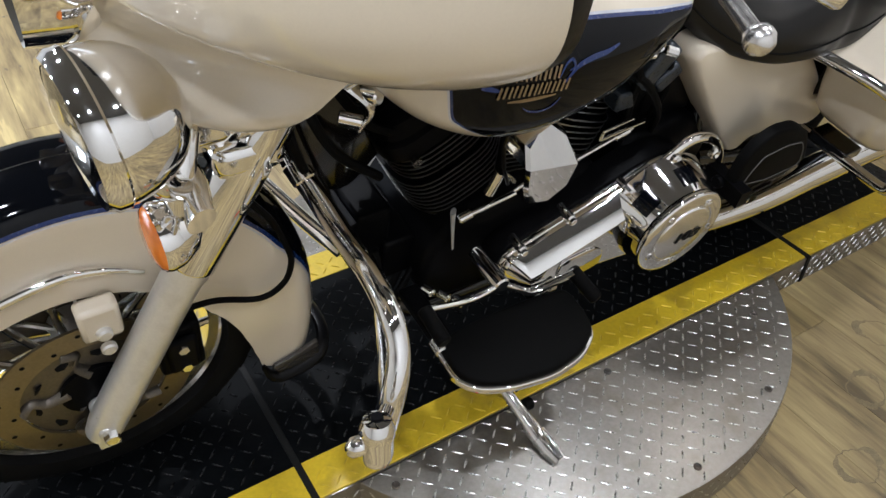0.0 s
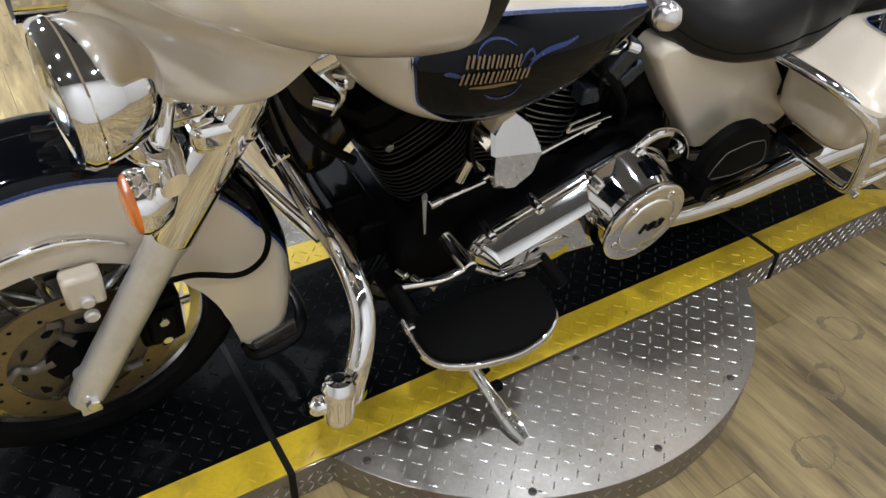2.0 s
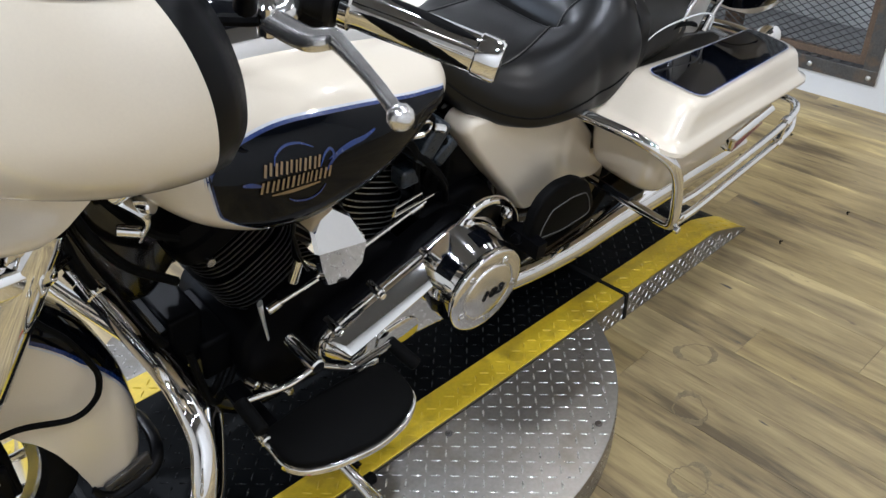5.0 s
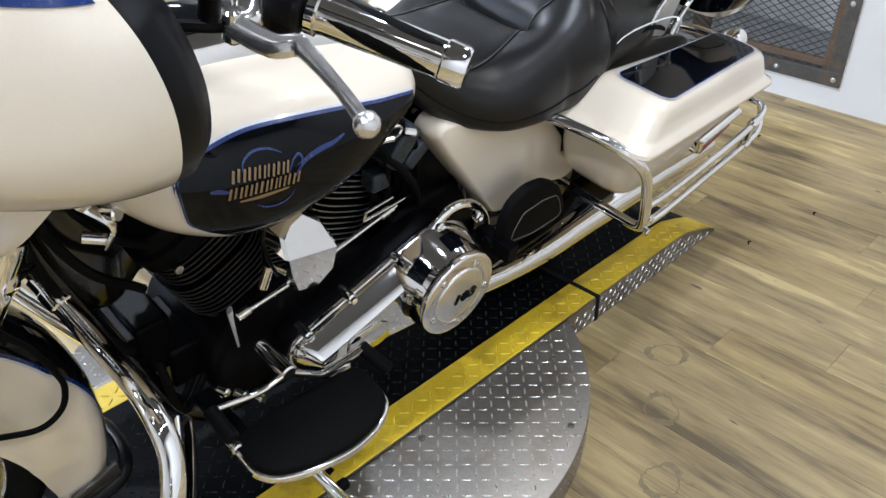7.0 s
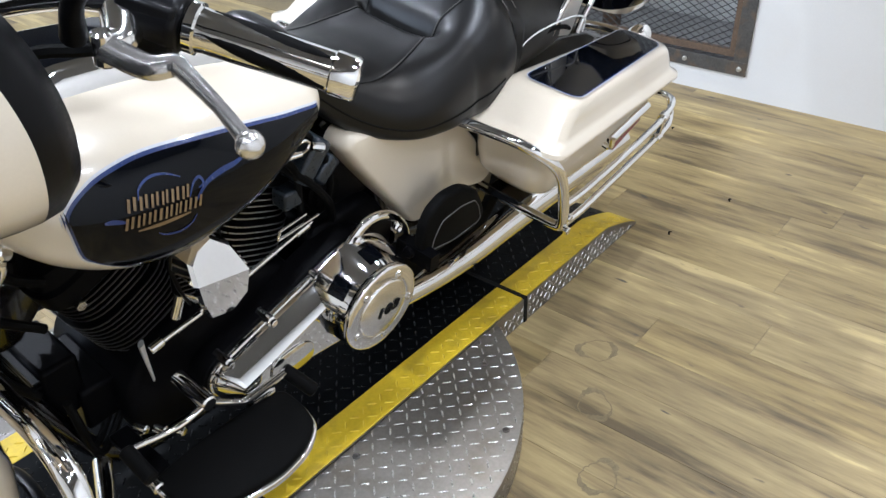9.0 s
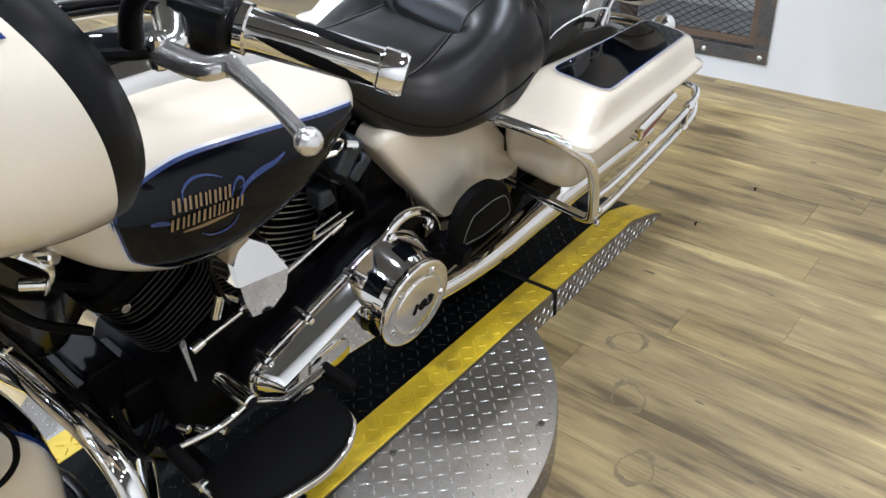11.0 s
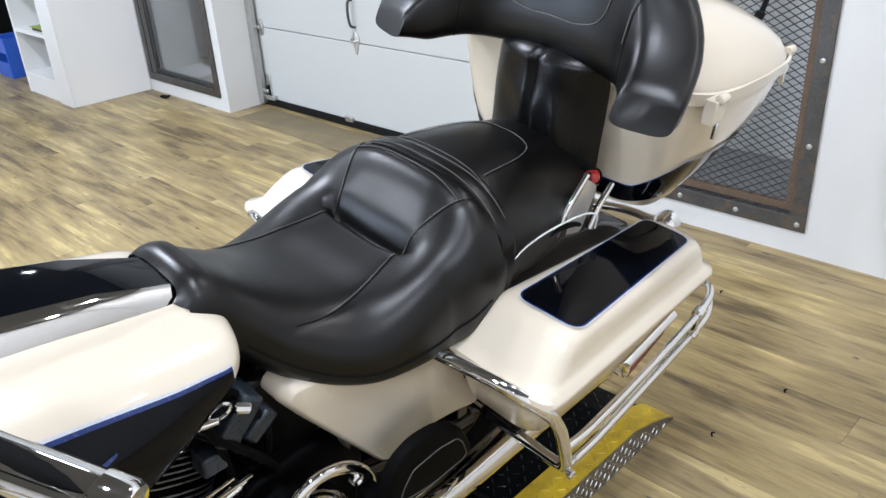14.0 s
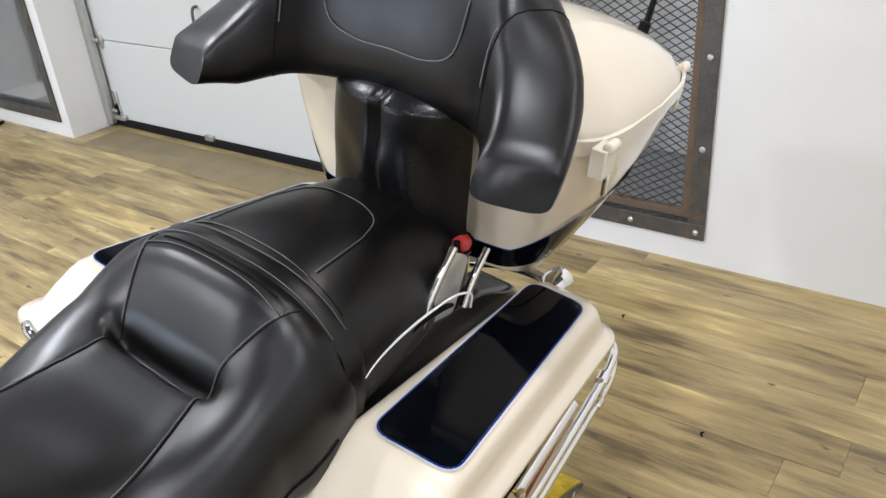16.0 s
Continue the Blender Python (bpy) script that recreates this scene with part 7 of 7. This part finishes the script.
papers = thing("leaflet", "dark leaflet with a yellow edge on the shelf", "leaflet")
make("sheet", box(2.72, 2.92, 4.82, 5.02, 0.491, 0.502), PLASTIC, papers, smooth=False)
make("sheet", box(2.73, 2.95, 4.86, 5.10, 0.503, 0.507), LIME, papers, smooth=False)
crate = thing("crate", "blue plastic crate on the floor beside the shelf unit", "crate")
for b in (box(2.76, 3.06, 5.86, 5.88, 0.02, 0.32), box(2.76, 3.06, 6.14, 6.16, 0.02, 0.32), box(2.76, 2.78, 5.88, 6.14, 0.02, 0.12), box(2.76, 2.78, 5.88, 6.14, 0.20, 0.32), box(3.04, 3.06, 5.88, 6.14, 0.02, 0.32), box(2.76, 3.06, 5.86, 6.16, 0.0, 0.02)):
    make("crate_panel", b, BLUEPLASTIC, crate, smooth=False, bevel=0.004)
cab = thing("cabinet", "dark cabinet standing against the far wall", "cabinet")
make("cabinet_body", box(2.95, 3.27, 6.85, 7.45, 0, 1.9), DARK, cab, smooth=False, bevel=0.01)
sign = thing("sign_board", "white board with an oval lime mark leaning by the wall", "sign")
make("board", box(2.45, 2.92, 6.73, 6.76, 0.0, 1.5), WHITELAM, sign, smooth=False, bevel=0.003)
make("oval_mark", grid([[(2.80 + 0.075 * q * math.cos(a), 6.727, 0.42 + 0.27 * q * math.sin(a)) for a in [2 * math.pi * k / 32 for k in range(32)]] for q in (1.0, 0.78)], True), LIME, sign, "lime oval outline")
make("oval_bar", slab(rounded([(2.785, 0.26), (2.82, 0.26), (2.82, 0.58), (2.785, 0.58)], 0.012), 6.728, 6.724, "y", 0.001), LIME, sign)

# rear end of another motorcycle, parked across the room
other = thing("parked_motorcycle", "dark motorcycle with red paint parked across the room", "motorcycle", pose(1.66, 4.33, 0, 0, 0, -6))
make("tyre", revolve([(-0.06, 0.21), (-0.07, 0.25), (-0.05, 0.30), (0, 0.315), (0.05, 0.30), (0.07, 0.25), (0.06, 0.21)], (0, 0, 0.315), (0, 1, 0), 48, False), TYRE, other)
make("rim", revolve([(-0.05, 0.215), (-0.04, 0.19), (0.04, 0.19), (0.05, 0.215)], (0, 0, 0.315), (0, 1, 0), 40, False), CHROME_W, other)
make("wheel_disc", revolve([(-0.02, 0.0), (-0.02, 0.19), (0.02, 0.19), (0.02, 0)], (0, 0, 0.315), (0, 1, 0), 32, False), DARK, other)
make("rear_fender", grid([[(0.36 * math.cos(radians(d)), y, 0.32 + (0.36 + dz) * math.sin(radians(d))) for y, dz in ((-0.09, -0.03), (-0.07, 0.0), (0, 0.012), (0.07, 0), (0.09, -0.03))] for d in range(0, 165, 6)]), BLACKP, other, "gloss black rear mudguard", sharp=60)
make("fuel_tank", grid([ring_super((x, 0, 0.80), hw, h, 24, 2.3) for x, hw, h in ((-1.1, 0.05, 0.05), (-1.0, 0.14, 0.10), (-0.85, 0.17, 0.12), (-0.65, 0.13, 0.09), (-0.52, 0.05, 0.04))], True, True, True), REDLENS, other, "red fuel tank", sharp=60)
make("saddle", grid([ring_super((x, 0, z), hw, h, 24, 2.5) for x, z, hw, h in ((-0.55, 0.78, 0.08, 0.05), (-0.4, 0.74, 0.14, 0.05), (-0.2, 0.74, 0.16, 0.06), (0.0, 0.80, 0.12, 0.05), (0.15, 0.82, 0.07, 0.03))], True, True, True), LEATHER, other, "black saddle", sharp=60)
make("engine_block", join(box(-1.0, -0.45, -0.16, 0.16, 0.22, 0.58)), WRINKLE, other, "dark engine", bevel=0.05)
make("exhaust", sweep([(-0.7, -0.17, 0.28), (-0.3, -0.2, 0.24), (0.25, -0.2, 0.26)], [0.03, 0.045, 0.045], 16, 6), CHROME, other, "chrome exhaust")
# Near-black disc paints the shade in the pipe's mouth.
make("exhaust_mouth_shade", revolve([(0, 0.04), (0.002, 0.0)], (0.256, -0.2, 0.26), (1, 0, 0), 20, False), DARK, other)
make("tail_lamp", box(0.30, 0.36, -0.04, 0.04, 0.60, 0.66), REDLENS, other, "red tail lamp", bevel=0.01)
make("front_tyre", revolve([(-0.05, 0.21), (-0.06, 0.25), (-0.04, 0.30), (0, 0.315), (0.04, 0.30), (0.06, 0.25), (0.05, 0.21)], (-1.6, 0, 0.315), (0, 1, 0), 48, False), TYRE, other)
make("fork", join(*[rod((-1.6, s * 0.1, 0.31), (-1.25, s * 0.1, 0.95), 0.025, 14) for s in (-1, 1)]), CHROME_W, other)

# ---- small things on the floor ----
tape = thing("floor_mat", "thin brown rubber mat in front of the garage door", "mat")
make("mat_sheet", slab(rounded([(3.20, 1.5), (3.50, 1.5), (3.50, 3.28), (3.24, 3.28)], 0.02), 0.0005, 0.005, "z", 0.002), mat("brown_mat", (0.20, 0.158, 0.085), 0.6, 0, 0.2, 5, 120, 0.1), tape)
wire = thing("wire_scrap", "small dark scrap of wire on the floor", "scrap")
make("wire_loop", sweep([(3.23, 4.17, 0.010), (3.20, 4.19, 0.016), (3.18, 4.17, 0.020), (3.21, 4.15, 0.010), (3.24, 4.16, 0.014)], 0.009, 8, 5), PLASTIC, wire)
for k, (gx, gy) in enumerate(((1.475, -0.752), (1.285, -0.875), (1.66, -0.655), (1.10, -0.99))):
    rng = random.Random(20 + k)
    mark = thing("scuff_ring", "worn grey ring scuffed into the plank floor", "floor mark", group="ring scuffs on the floor")
    rows = []
    for i in range(40):
        a = 2 * math.pi * i / 40
        r0 = 0.036 + 0.006 * math.sin(3 * a + k) * 0.5 + 0.005 * rng.random()
        r1 = r0 + 0.003 + max(0.0, 0.012 * math.sin(2 * a + 1.7 * k) + 0.006 * rng.random())
        rows.append([(gx + r * math.cos(a) * 1.05, gy + r * math.sin(a), z) for r, z in ((r0, 0.0006), ((r0 + r1) / 2, 0.0011), (r1, 0.0006))])
    rows.append(rows[0])
    make("ring", grid(rows), mat("scuffed_grey", (0.20, 0.158, 0.085), 0.7, 0, 0.25, 60, 300, 0.3), mark)
for k, (gx, gy) in enumerate(((2.30, -0.55), (2.75, -0.15), (2.62, -0.62), (3.05, -0.2))):
    dt = thing("debris", "tiny dark crumb of debris on the floor", "debris", group="floor debris")
    make("crumb", sweep([(gx, gy, 0.003), (gx + 0.01, gy + 0.006, 0.005), (gx + 0.02, gy + 0.002, 0.003)], [0.002, 0.003, 0.0015], 6, 3), DARK, dt)
clampt = thing("toggle_clamp", "steel toggle clamp with a red plastic grip on the lift edge", "clamp")
make("grip", sweep([(0.475, -0.615, 0.030), (0.445, -0.640, 0.034), (0.40, -0.668, 0.032)], [0.011, 0.014, 0.010], 12, 5), mat("red_plastic", (0.55, 0.02, 0.02), 0.4, 0, 0.1, 20, 200, 0.05), clampt, "red plastic grip")
make("arm", join(box(0.470, 0.56, -0.622, -0.600, 0.012, 0.040), rod((0.545, -0.611, 0.0), (0.545, -0.611, 0.055), 0.012, 14, 0.003)), GALV, clampt, "steel clamp arm", bevel=0.003)


# ---- planks ----
def plank_floor():
    floor_ob = thing("floor", "weathered pale brown vinyl plank floor", "floor", kind="structure")
    W, LN, g = 0.152, 1.22, 0.0004
    rng = random.Random(5)
    near, far = [], []
    nx = int((X_E + 0.16 - X_W) / W) + 1
    for i in range(nx):
        x0 = X_E - (i + 1) * W + 0.04
        off = rng.random() * LN
        y = Y_S - LN + off
        while y < Y_N:
            y0, y1 = max(y, Y_S - 0.1), min(y + LN, Y_N + 0.1)
            if y1 - y0 > 0.02:
                (near if (x0 > -1.0 and -1.6 < (y0 + y1) / 2 < 4.6) else far).append((x0 + g, x0 + W - g, y0 + g, y1 - g))
            y += LN
    shared = {}
    near.sort(key=lambda q: abs(q[0] - 2.0) + abs((q[2] + q[3]) / 2 - 0.5))
    for q in near[:300]:
        w, d = q[1] - q[0], q[3] - q[2]
        key = (round(w, 3), round(d, 3))
        if key not in shared:
            b = 0.0003
            me = bpy.data.meshes.new("plank")
            rows = [[(sx * (w / 2 - e), sy * (d / 2 - e), z) for sx, sy in ((-1, -1), (1, -1), (1, 1), (-1, 1))] for e, z in ((0, -0.018), (0, -b), (b, 0))]
            v, f = grid(rows, True, False, True)
            me.from_pydata(v, [], f)
            me.materials.append(PLANK)
            shared[key] = me
        ob = new("plank", shared[key])
        ob.parent = floor_ob
        ob.location = ((q[0] + q[1]) / 2, (q[2] + q[3]) / 2, rng.uniform(-0.0004, 0.0))
    vs, fs = [], []
    for q in near[300:] + far:
        o = len(vs)
        b = 0.0003
        for e, z in ((0, -0.018), (0, -b), (b, 0)):
            vs += [(q[0] + e, q[2] + e, z), (q[1] - e, q[2] + e, z), (q[1] - e, q[3] - e, z), (q[0] + e, q[3] - e, z)]
        for k in (0, 4):
            fs += [(o + k + j, o + k + (j + 1) % 4, o + k + 4 + (j + 1) % 4, o + k + 4 + j) for j in range(4)]
        fs.append((o + 8, o + 9, o + 10, o + 11))
    me = bpy.data.meshes.new("far_plank_field")
    me.from_pydata(vs, [], fs)
    me.materials.append(PLANK)
    ob = new("far_plank_field", me)
    ob.parent = floor_ob
    tagged(ob, kind="stuff")


plank_floor()
